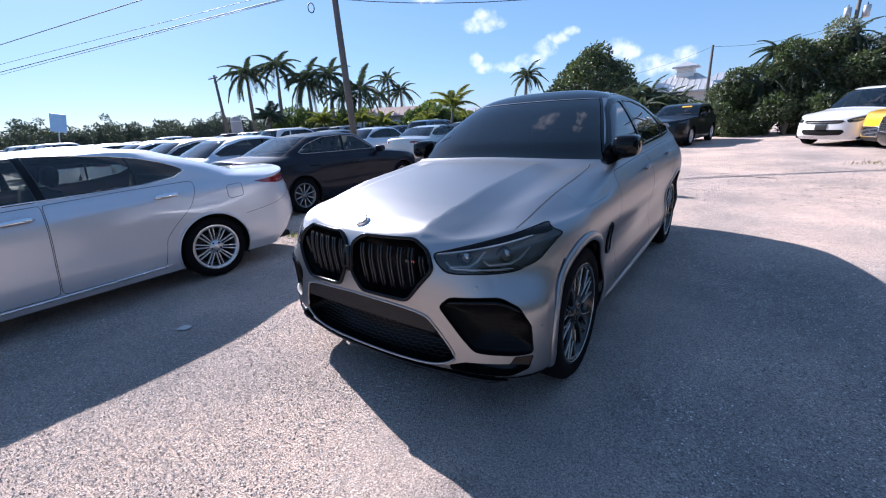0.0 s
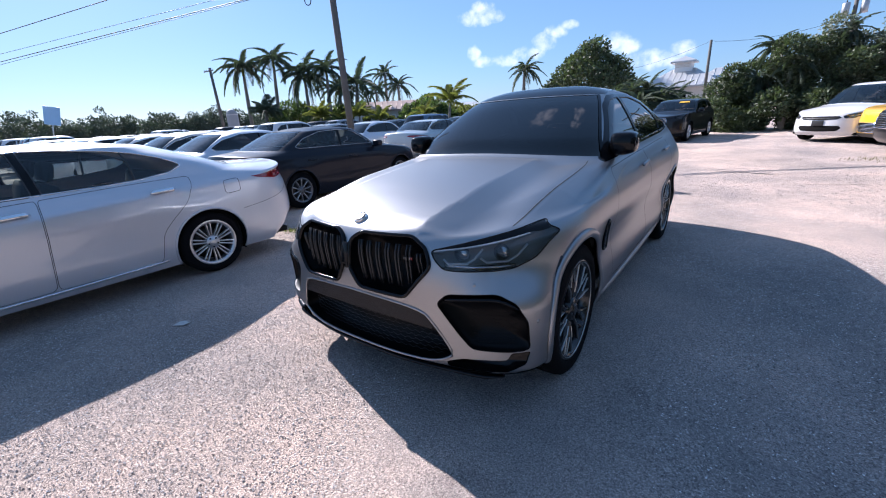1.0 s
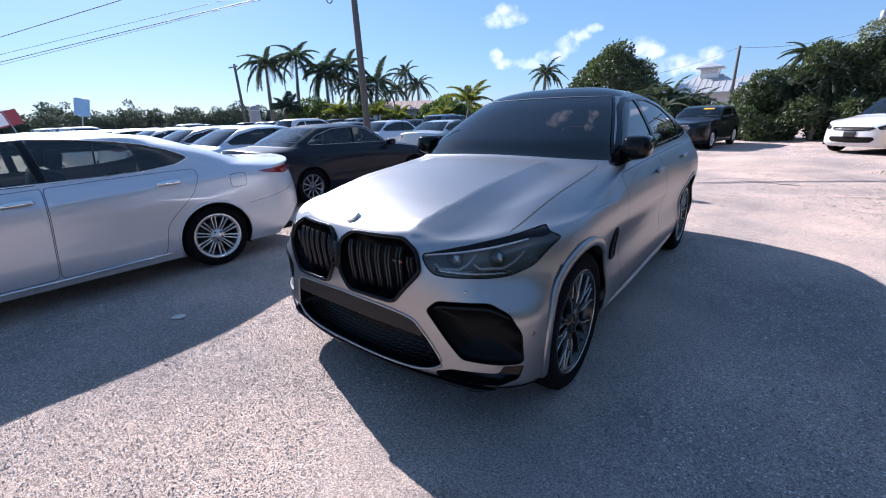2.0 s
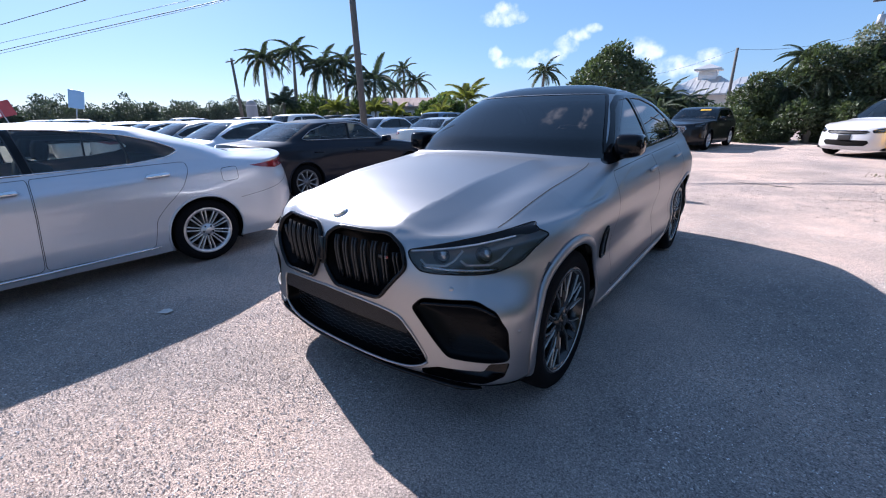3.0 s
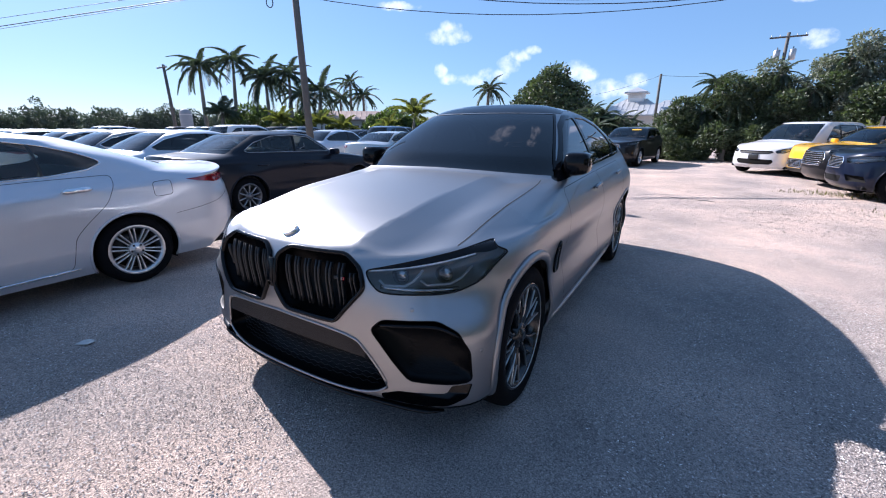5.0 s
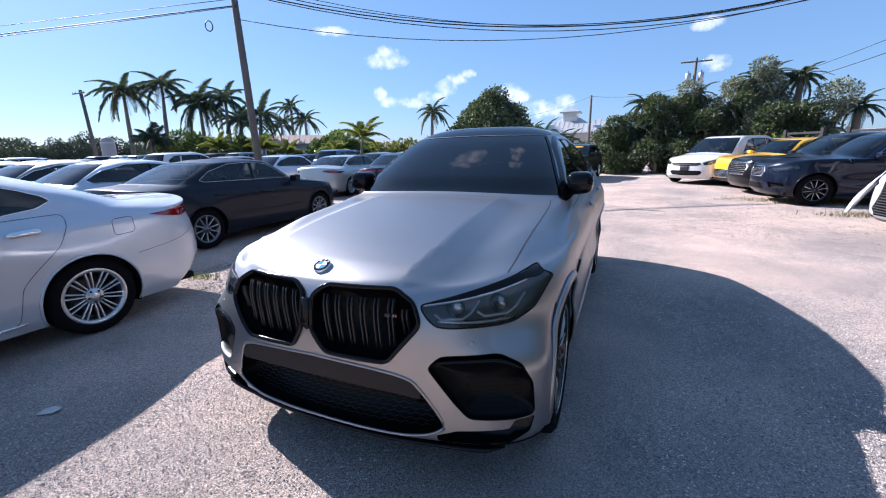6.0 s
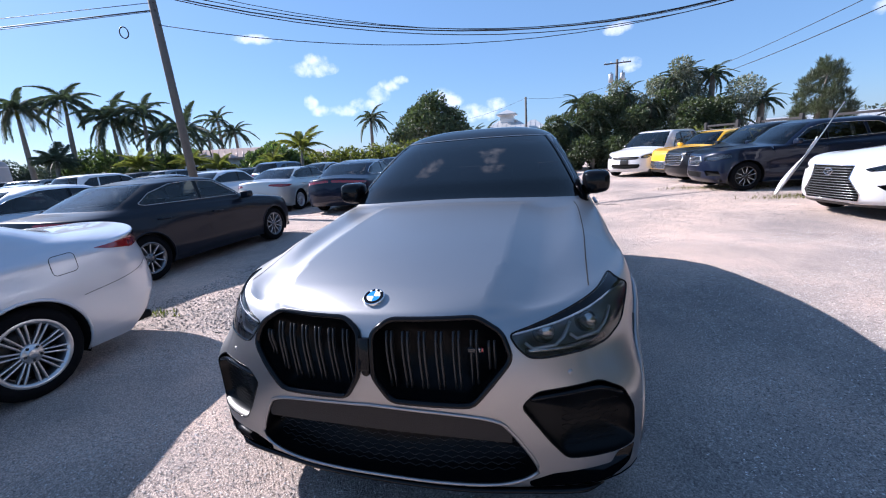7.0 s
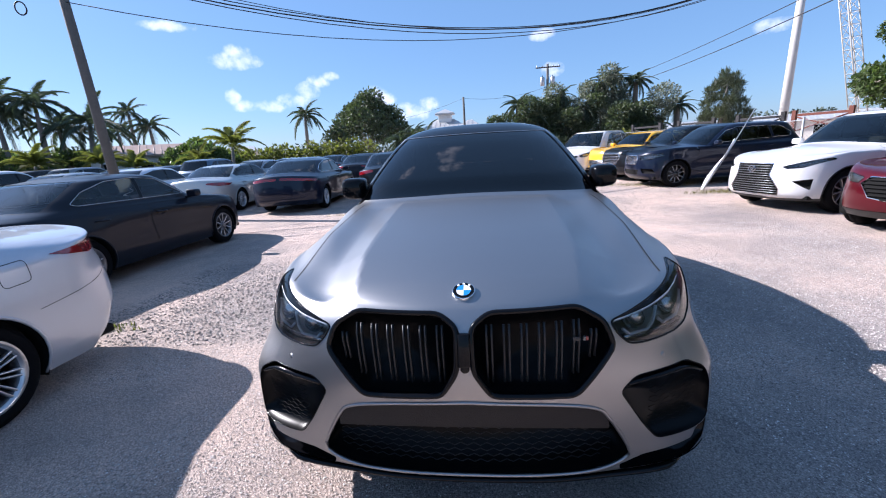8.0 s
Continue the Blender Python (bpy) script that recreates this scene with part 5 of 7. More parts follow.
# ---- ground ----
def gravel_material():
    m = bpy.data.materials.new("gravel_lot")
    m.use_nodes = True
    nt = m.node_tree
    N, K = nt.nodes, nt.links
    b = N["Principled BSDF"]
    b.inputs["Roughness"].default_value = 0.9
    b.inputs["Specular IOR Level"].default_value = 0.25
    co = N.new("ShaderNodeTexCoord")

    def tex(kind, scale, detail=4.0, rough=0.55):
        n = N.new(kind)
        n.inputs["Scale"].default_value = scale
        if "Detail" in n.inputs:
            n.inputs["Detail"].default_value, n.inputs["Roughness"].default_value = detail, rough
        K.new(co.outputs["Object"], n.inputs["Vector"])
        return n

    def ramp(src, *stops):
        r = N.new("ShaderNodeValToRGB")
        while len(r.color_ramp.elements) < len(stops):
            r.color_ramp.elements.new(0.5)
        for e, (p, c) in zip(r.color_ramp.elements, stops):
            e.position, e.color = p, (*c, 1)
        K.new(src, r.inputs[0])
        return r.outputs[0]

    def mix(fac, a, c, mode="MIX"):
        n = N.new("ShaderNodeMix")
        n.data_type, n.blend_type = "RGBA", mode
        if isinstance(fac, float):
            n.inputs[0].default_value = fac
        else:
            K.new(fac, n.inputs[0])
        K.new(a, n.inputs[6])
        K.new(c, n.inputs[7])
        return n.outputs[2]

    stones = tex("ShaderNodeTexVoronoi", 105)
    fine = tex("ShaderNodeTexNoise", 140, 4, 0.7)
    patch = tex("ShaderNodeTexNoise", 0.55, 7, 0.62)
    broad = tex("ShaderNodeTexNoise", 0.12, 4, 0.5)
    stain = tex("ShaderNodeTexNoise", 1.7, 8, 0.68)
    base = ramp(patch.outputs["Fac"], (0.34, (0.200, 0.186, 0.180)), (0.50, (0.285, 0.252, 0.234)), (0.66, (0.385, 0.322, 0.286)))
    stone = ramp(stones.outputs["Color"], (0.1, (0.22, 0.22, 0.23)), (0.45, (0.82, 0.80, 0.78)), (0.92, (1.75, 1.70, 1.64)))
    grit = ramp(fine.outputs["Fac"], (0.34, (0.25, 0.25, 0.26)), (0.5, (0.95, 0.95, 0.95)), (0.66, (1.75, 1.72, 1.67)))
    c = mix(0.75, base, stone, "MULTIPLY")
    c = mix(0.7, c, grit, "MULTIPLY")
    lumps = tex("ShaderNodeTexNoise", 75, 3, 0.6)
    c = mix(0.5, c, ramp(lumps.outputs["Fac"], (0.36, (0.55, 0.55, 0.56)), (0.5, (0.98, 0.98, 0.98)), (0.64, (1.4, 1.38, 1.35))), "MULTIPLY")
    dark = ramp(stain.outputs["Fac"], (0.58, (1, 1, 1)), (0.72, (0.68, 0.67, 0.68)))
    c = mix(0.8, c, dark, "MULTIPLY")
    tone = ramp(broad.outputs["Fac"], (0.35, (0.9, 0.92, 0.96)), (0.65, (1.1, 1.04, 0.98)))
    c = mix(1.0, c, tone, "MULTIPLY")
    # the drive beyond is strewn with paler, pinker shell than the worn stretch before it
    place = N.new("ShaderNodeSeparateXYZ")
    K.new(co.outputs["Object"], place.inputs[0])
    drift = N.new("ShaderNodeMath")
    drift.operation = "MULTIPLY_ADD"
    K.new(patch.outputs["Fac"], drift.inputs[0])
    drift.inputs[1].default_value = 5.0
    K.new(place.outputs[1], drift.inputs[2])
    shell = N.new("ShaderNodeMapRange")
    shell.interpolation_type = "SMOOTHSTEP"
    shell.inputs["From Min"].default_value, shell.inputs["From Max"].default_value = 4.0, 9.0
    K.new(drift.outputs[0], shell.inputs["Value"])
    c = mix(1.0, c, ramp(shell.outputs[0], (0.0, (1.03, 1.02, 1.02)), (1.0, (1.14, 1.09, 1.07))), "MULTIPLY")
    K.new(c, b.inputs["Base Color"])
    bp = N.new("ShaderNodeBump")
    bp.inputs["Strength"].default_value, bp.inputs["Distance"].default_value = 0.8, 0.014
    sm = N.new("ShaderNodeMath")
    sm.operation = "MULTIPLY_ADD"
    K.new(stones.outputs["Distance"], sm.inputs[0])
    sm.inputs[1].default_value = -0.6
    K.new(fine.outputs["Fac"], sm.inputs[2])
    K.new(sm.outputs[0], bp.inputs["Height"])
    K.new(bp.outputs[0], b.inputs["Normal"])
    return m


M["gravel"] = gravel_material()


def ground_sheet():
    xs = np.concatenate([[-900, -300, -120, -60], np.arange(-30, 20.1, 0.5), [40, 80, 200, 900]])
    ys = np.concatenate([[-900, -200, -60, -20], np.arange(-8, 30.1, 0.5), [50, 90, 200, 900]])
    V = []
    for y in ys:
        for x in xs:
            z = 0.012 * noise.noise(Vector((x * 0.5, y * 0.5, 0))) - 0.006
            near = max(0.0, 1 - max(abs(x), abs(y - 8)) / 60)
            V.append((x, y, min(0.0, z) * near))
    n = len(xs)
    Fc = [(j * n + i, j * n + i + 1, (j + 1) * n + i + 1, (j + 1) * n + i) for j in range(len(ys) - 1) for i in range(n - 1)]
    return V, Fc


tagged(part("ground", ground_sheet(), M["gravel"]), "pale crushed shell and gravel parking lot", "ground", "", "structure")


def gravel(n, x0, x1, y0, y1, size, label, seed, mat="chips"):
    """Loose chips of shell and stone, half sunk in the lot."""
    r = np.random.default_rng(seed)
    base = np.array([(1, 0, 0), (0, 1, 0), (-1, 0, 0), (0, -1, 0), (0, 0, 0.55), (0.1, 0.1, -0.6)], float)
    c = np.stack([r.uniform(x0, x1, n), r.uniform(y0, y1, n), np.zeros(n)], 1)
    s = size * r.uniform(0.35, 1.0, n) ** 1.6
    a = r.uniform(0, 6.28, n)
    j = 1 + r.uniform(-0.35, 0.35, (n, 6, 3))
    P = base[None] * j * s[:, None, None]
    X = P[..., 0] * np.cos(a)[:, None] - P[..., 1] * np.sin(a)[:, None] * 0.75
    Y = P[..., 0] * np.sin(a)[:, None] + P[..., 1] * np.cos(a)[:, None] * 0.75
    V = np.stack([X, Y, P[..., 2]], -1) + c[:, None] + np.array([0, 0, -0.004])
    tri = np.array([(0, 1, 4), (1, 2, 4), (2, 3, 4), (3, 0, 4)])
    Fc = (tri[None] + (np.arange(n) * 6)[:, None, None]).reshape(-1, 3)
    tagged(part("gravel", (V.reshape(-1, 3).tolist(), Fc.tolist()), M[mat], None, "", False), label, "gravel", "", "stuff")


M["chips"] = material("shell_chips", (0.42, 0.378, 0.35), 0.8, spec=0.35, vary=0.25, scale=0.8, island=0.7)
gravel(110000, -2.8, 3.6, -1.4, 1.6, 0.0068, "loose pale shell and stone chips on the lot", 41)
gravel(60000, -3.2, 4.8, 1.2, 5.5, 0.0085, "loose stone chips in the lane beside the cars", 42)

M["crack"] = material("damp_dark_gravel", (0.12, 0.105, 0.095), 0.9, vary=0.3, scale=6, grain=0.4, grain_scale=90)
M["white_chips"] = material("white_shell_bits", (0.78, 0.76, 0.74), 0.5, spec=0.4, vary=0.15, scale=0.8, island=0.3)
gravel(30000, -2.8, 5.2, -1.4, 6.0, 0.0066, "scattered white shell fragments on the lot", 43, "white_chips")

M["rubble"] = material("grey_crushed_rubble", (0.24, 0.22, 0.205), 0.9, spec=0.25, vary=0.3, scale=1.5, island=0.6)
gravel(9000, -3.9, -0.9, 1.75, 4.3, 0.017, "coarse grey rubble between the parked cars", 44, "rubble")
gravel(2600, 0.6, 5.5, 6.5, 11.0, 0.020, "scattered stones along the drive", 45, "rubble")

# ---- cars ----
build_suv(pose(0, 0, 0))
def tail_lip(X, Y, Z, s, v):
    """A lip on the boot lid's edge over a hollow tail, and a bumper that stands out below."""
    back = crest(s, 1.95, 2.3, 3.5, 4)
    lip = np.exp(-(((v - 4.95) / 0.28) ** 2)) * back
    hollow = crest(v, 3.05, 3.5, 4.2, 4.75) * back
    foot = crest(v, 1.2, 2.0, 2.5, 3.1) * crest(s, 2.2, 2.5, 3.5, 4)
    X = X * (1 - 0.13 * crest(Z, 1.20, 1.42, 2, 3))
    Y = Y - 0.16 * np.clip((1.7 - v) / 1.7, 0, 1) * crest(s, 2.1, 2.5, 3.5, 4)
    return X, Y + 0.018 * lip - 0.022 * hollow + 0.012 * foot, Z + 0.008 * lip


silver_car = sedan(5.0, 1.82, 1.46, "silver", axles=(0.95, 3.745), wheel="multi", rim_part=0.715, rim="rim_grey", glass="glass_clear", front_glass="glass", form=tail_lip, gap_w=0.0042, waist=0.007,
                   seams=[[("S", 4.13, 0.63), ("S", 4.42, 0.665), ("S", 4.66, 0.715), ("S", 4.83, 0.80)], [("R", 0.60, 0.86), ("R", 0.3, 0.84), ("R", 0.0, 0.835)]],
                   handles=[(2.33, 0.915), (3.39, 0.942)], back_s=(2.62, 2.62), handle_mat="chrome", handle_r=0.026, trim=0.012,
                   windows=[[(1.62, 1.045), (2.12, 1.37), (2.46, 1.395), (2.50, 1.05)], [(2.56, 1.055), (2.52, 1.40), (2.77, 1.388), (3.07, 1.358), (3.29, 1.318), (3.47, 1.262), (3.595, 1.205), (3.645, 1.165), (3.53, 1.112), (3.26, 1.075), (2.97, 1.062)]],
                   doors=[[(1.32, 0.27), (1.30, 0.6), (1.40, 0.96), (2.505, 1.03), (2.48, 0.70), (2.435, 0.27)], [(2.445, 0.27), (2.49, 0.70), (2.515, 1.03), (3.67, 1.055), (3.67, 0.98), (3.59, 0.82), (3.40, 0.65), (3.30, 0.54), (3.24, 0.27)]],
                   fuel=(4.06, 0.895), tail=[(2.02, 4.45), (2.16, 3.95), (2.34, 3.65), (2.70, 3.6), (2.70, 4.2), (2.42, 4.55)])
silver_car["rows"].update(belt=(1.0, 1.06), deck=(4.36, 1.11), roof_end=3.44, rear=1.07, cowl=(1.30, 1.05), screen_top=1.98)
parked_sedan = build_car("sedan", "silver sedan with chrome window trim and multi-spoke wheels", pose(-3.78, -3.08, 0), silver_car, "", 0.7)
for side in (1, -1):
    strip = tube(bend([(side * 0.895, 1.30, 0.262), (side * 0.905, 2.3, 0.255), (side * 0.895, 3.28, 0.268)], 0.2), 0.011, 6)
    part("sill_trim", strip, M["chrome"], parked_sedan)
    post = silver_car["shell"].find("S", bend([(3.215, 1.080), (3.215, 1.20), (3.205, 1.33)], 0.03), v0=6.7)
    bar = [silver_car["shell"].point(*q) * [side, 1, 1] for q in post]
    part("quarter_bar", tube(bar, 0.011, 6, False, [(side, 0, 0)] * len(bar), 0.6), M["black_trim"], parked_sedan)
charcoal_car = sedan(4.66, 1.80, 1.43, "charcoal", wheel="ten", rim="rim_grey", rim_face="rim_silver", glass="glass_clear", trim=0.008, waist=0.008, trim_mat="rim_silver",
           windows=[[(1.68, 1.03), (2.12, 1.31), (2.44, 1.345), (2.50, 1.04)], [(2.56, 1.04), (2.51, 1.35), (2.95, 1.335), (3.35, 1.23), (3.58, 1.10), (3.50, 1.07)]])
charcoal_car["rows"].update(belt=(0.98, 1.04), deck=(4.10, 1.07), rear=1.04)
build_car("sedan", "charcoal grey sedan with chrome window line, parked on gravel", pose(-5.78, 6.86, 0, 0, 0, 180), charcoal_car, "", 0.9)
navy_suv = suv(4.72, 1.89, 1.66, "navy", glass="glass_mid", trim_mat="chrome", trim=0.010, grille=[(0, 0.90), (0.30, 0.90), (0.36, 0.80), (0.30, 0.66), (0, 0.66)], wheel="ten", rim="rim_black",
               lamp_f=[(0.42, 0.88), (0.46, 0.79), (0.70, 0.78), (0.90, 0.86), (0.88, 0.95), (0.62, 0.93)], vents=[[(0.50, 0.54), (0.80, 0.52), (0.84, 0.40), (0.56, 0.40)]], intake=[(0, 0.50), (0.42, 0.50), (0.36, 0.36), (0, 0.36)])
build_car("suv", "dark blue SUV with silver five-spoke wheels beside a white flag", pose(4.34, 11.75, 0, 0, 0, -83), navy_suv)
white_suv = suv(4.89, 1.90, 1.68, "white_paint", lamp_f=[(0.50, 0.80), (0.57, 0.765), (0.74, 0.785), (0.93, 0.905), (0.91, 0.935), (0.66, 0.855)], wheel="ten", rim="rim_grey", grille=[(0, 0.85), (0.36, 0.85), (0.34, 0.66), (0.50, 0.42), (0.47, 0.31), (0, 0.31)], bars=12, frame=0.010,
                bar_mat="rim_grey", cladding=0.35, badge=0.755, vents=[[(0.66, 0.56), (0.85, 0.60), (0.84, 0.41)]])
white_suv["rows"].update(nose=0.87, cowl=(1.55, 1.13))
build_car("suv", "white SUV with a spindle-shaped dark grille and chrome bars", pose(4.95, 7.02, 0, 0, 0, -77), white_suv)
red_suv = suv(4.55, 1.84, 1.67, "red_paint", cladding=0.8, grille=[(0, 0.77), (0.42, 0.77), (0.52, 0.68), (0.40, 0.50), (0, 0.44)], bar_mat="rough_black", badge=0.67, plate=0.47, frame=0.009, lamp_f=[(0.50, 0.76), (0.56, 0.68), (0.72, 0.69), (0.88, 0.78), (0.70, 0.80)])
red_suv["rows"].update(nose=0.80, cowl=(1.46, 0.99), belt=(0.96, 1.06))
build_car("suv", "dark red SUV with black mesh grille and grey lower bumper", pose(5.20, 4.38, 0, 0, 0, -66), red_suv)
van_spec = suv(5.17, 2.02, 1.77, "white_paint", grille=[(0, 0.80), (0.5, 0.80), (0.56, 0.76), (0.45, 0.70), (0, 0.68)], intake=[(0, 0.52), (0.55, 0.52), (0.6, 0.45), (0.5, 0.36), (0, 0.34)], plate=0.60, frame=0.008, bar_mat="black_trim", lamp_f=[(0.58, 0.80), (0.64, 0.73), (0.80, 0.74), (0.95, 0.84), (0.90, 0.90), (0.72, 0.86)])
van_spec["rows"].update(nose=0.86, cowl=(1.15, 1.14), screen_top=2.1, roof_end=4.6)
build_car("minivan", "white minivan with a black lower air intake", pose(3.30, 16.60, 0, 0, 0, -38), van_spec, "", 1.2)
yellow_car = suv(4.14, 1.80, 1.60, "yellow_paint", cladding=0.9, grille=[(0, 0.62), (0.5, 0.62), (0.56, 0.45), (0.4, 0.36), (0, 0.36)], black_roof=False)
build_car("hatchback", "bright yellow boxy hatchback with black lower grille", pose(4.30, 15.50, 0, 0, 0, -64), yellow_car, "", 1.2)
black_suv = suv(5.0, 1.96, 1.70, "black_paint", grille=[(0, 0.92), (0.5, 0.92), (0.58, 0.80), (0.5, 0.58), (0, 0.58)], bar_mat="chrome", frame_mat="chrome")
build_car("suv", "black SUV with a broad chrome grille", pose(4.24, 13.75, 0, 0, 0, -79), black_suv, "", 1.2)
sticker_suv = suv(4.75, 1.92, 1.60, "black_paint", glass="glass_mid", grille=[(0, 0.90), (0.30, 0.90), (0.36, 0.80), (0.30, 0.66), (0, 0.66)])
parked_suv = build_car("suv", "black SUV with a yellow windscreen sticker by dense shrubs", pose(-1.40, 17.1, 0, 0, 0, -9), sticker_suv, "", 1.2)
q = [(s, 9.55) for s in np.linspace(0.12, 0.42, 8)]
part("windscreen_sticker", seam(sticker_suv["shell"], q, 0.10, 0.006), M["yellow_paint"], parked_suv, "yellow price sticker")

blue_sedan = sedan(4.90, 1.86, 1.44, "navy", waist=0.01, glass="glass_mid", wheel="ten", tail=[(2.20, 4.05), (2.28, 3.55), (2.60, 3.45), (2.97, 3.45), (2.97, 3.95), (2.55, 4.05)])
build_car("sedan", "dark blue sedan with a full-width tail lamp bar", pose(-5.75, 14.0, 0, 0, 0, 184), blue_sedan, "", 1.1)
pale_sedan = sedan(4.69, 1.85, 1.40, "champagne", waist=0.01, glass="glass", wheel="ten", tail=[(2.06, 4.10), (2.20, 3.55), (2.45, 3.30), (2.70, 3.40), (2.66, 3.75), (2.40, 4.15)])
build_car("sedan", "pale silver sedan with dark red tail lamps", pose(-8.5, 14.3, 0, 0, 0, 182), pale_sedan, "", 1.1)
dark_sedan = sedan(4.80, 1.85, 1.47, "black_paint", glass="glass_mid")
build_car("sedan", "black sedan with bright red tail lamps", pose(-3.2, 15.4, 0, 0, 0, 184), dark_sedan, "", 1.2)

# rows of parked stock: a few builds, then copies
STOCK = {}
COLORS = (("silver", "silver"), ("white_paint", "white"), ("charcoal", "charcoal grey"), ("grey_paint", "grey"), ("black_paint", "black"), ("blue_grey", "blue-grey"), ("champagne", "champagne"))
rnd = random.Random(5)


def stock(kind, paint_key, word, m):
    key = kind, paint_key
    if key not in STOCK:
        spec = sedan(4.75, 1.82, 1.45, paint_key, glass="glass_mid") if kind == "sedan" else suv(4.65, 1.86, 1.66, paint_key, glass="glass_mid")
        STOCK[key] = build_car(kind, "%s %s in a tight row of parked cars" % (word, "sedan" if kind == "sedan" else "SUV"), m, spec, "parked stock", 3.0)
        return STOCK[key]
    return copy_thing(STOCK[key], m)


# beside the charcoal sedan, nose away
for i in range(1, 9):
    p, wd = COLORS[(0, 3, 1, 0, 2, 6, 1, 5)[i - 1]]
    stock("sedan", p, wd, pose(-5.78 - 2.72 * i, 6.7 + rnd.uniform(-0.3, 0.3), 0, 0, 0, 180 + rnd.uniform(-1.5, 1.5)))
for row, (y, x0, n) in enumerate(((14.2, -11.3, 9), (20.4, -5.5, 12), (25.8, -9.0, 10))):
    for i in range(n):
        p, wd = COLORS[rnd.randrange(7)] if row != 1 else COLORS[rnd.choice((2, 3, 4, 5, 6, 4))]
        kind = "suv" if rnd.random() < (0.35 if row else 0.15) else "sedan"
        x = x0 - 2.75 * i
        stock(kind, p, wd, pose(x + rnd.uniform(-0.1, 0.1), y + rnd.uniform(-0.3, 0.3) + 0.10 * (x0 - x) * (row > 0), 0, 0, 0, 180 + rnd.uniform(-2, 2)))
for row in range(4):
    for i in range(8):
        p, wd = COLORS[rnd.randrange(7)]
        stock("suv" if rnd.random() < 0.3 else "sedan", p, wd, pose(-31 - 3.0 * i + rnd.uniform(-0.2, 0.2), 0.5 + 7.5 * row + rnd.uniform(-0.4, 0.4), 0, 0, 0, 180 + rnd.uniform(-3, 3)))

stock("sedan", "red_paint", "dark red", pose(-25.5, 1.0, 0, 0, 0, 181))

# cracks and worn hollows in the lane
cr = np.random.default_rng(8)
for x0, y0, x1, y1, w in ((1.05, 9.55, 1.95, 9.32, 0.10), (1.75, 9.35, 2.15, 9.25, 0.14), (0.9, 9.85, 1.5, 9.75, 0.05), (2.6, 8.2, 3.4, 8.35, 0.05)):
    V = []
    for t in np.linspace(0, 1, 14):
        q = np.array([x0 + (x1 - x0) * t, y0 + (y1 - y0) * t + cr.uniform(-0.05, 0.05), 0.004])
        h = w * (0.15 + math.sin(math.pi * t)) * cr.uniform(0.3, 1.0)
        V += [tuple(q + [0, h * 0.5, 0]), tuple(q - [0, h * 0.5, 0])]
    tagged(part("ground_crack", (V, [(2 * i, 2 * i + 1, 2 * i + 3, 2 * i + 2) for i in range(13)]), M["crack"]), "shallow dark crack worn into the pale lot", "crack", "cracks in the lane")

# a scrap of paper on the lot
M["paper"] = material("dusty_white_paper", (0.55, 0.53, 0.50), 0.8, vary=0.2, scale=40)
bmp = [(-0.050, -0.034, 0.004), (0.046, -0.030, 0.010), (0.054, 0.027, 0.006), (0.0, 0.036, 0.014), (-0.046, 0.027, 0.005)]
scrap = part("paper_scrap", (bmp + [(p[0], p[1], p[2] - 0.003) for p in bmp], [(0, 1, 2, 3, 4), (9, 8, 7, 6, 5)] + [(i, 5 + i, 5 + (i + 1) % 5, (i + 1) % 5) for i in range(5)]), M["paper"], None, "", False)
scrap.matrix_basis = pose(-1.885, -0.15, 0.0, 0, 0, 25)
tagged(scrap, "small flattened white paper scrap on the gravel", "litter")


# ---- plants ----
M["leaf"] = foliage("green_leaf", (0.075, 0.105, 0.038))
M["leaf_dark"] = foliage("dark_leaf", (0.068, 0.088, 0.045), 0.25, 0.7, 0.55, 0.28)
M["leaf_grey"] = foliage("grey_green_leaf", (0.175, 0.19, 0.145), 0.25, 0.8, 0.45, 0.22)
M["leaf_yellow"] = foliage("yellow_green_leaf", (0.115, 0.125, 0.032), 0.25, 1.0, 0.4)
M["frond"] = foliage("palm_frond", (0.082, 0.104, 0.078), 0.2, 1.5, 0.4, 0.25)
M["frond_light"] = foliage("light_palm_frond", (0.17, 0.175, 0.055), 0.2, 1.5, 0.35)
M["bark"] = material("palm_bark", (0.20, 0.175, 0.145), 0.85, vary=0.3, scale=3, grain=0.3, grain_scale=30, bump=0.4)
M["leaf_far"] = foliage("far_foliage", (0.080, 0.100, 0.080), 0.3, 0.12, 0.3, 0.12)
M["needle"] = foliage("pine_foliage", (0.085, 0.10, 0.062), 0.25, 1.0, 0.4, 0.3)
for key in ("frond", "frond_light", "leaf_far"):
    M[key].node_tree.nodes["Principled BSDF"].inputs["Roughness"].default_value = 0.65
    M[key].node_tree.nodes["Principled BSDF"].inputs["Specular IOR Level"].default_value = 0.15
rng = np.random.default_rng(11)


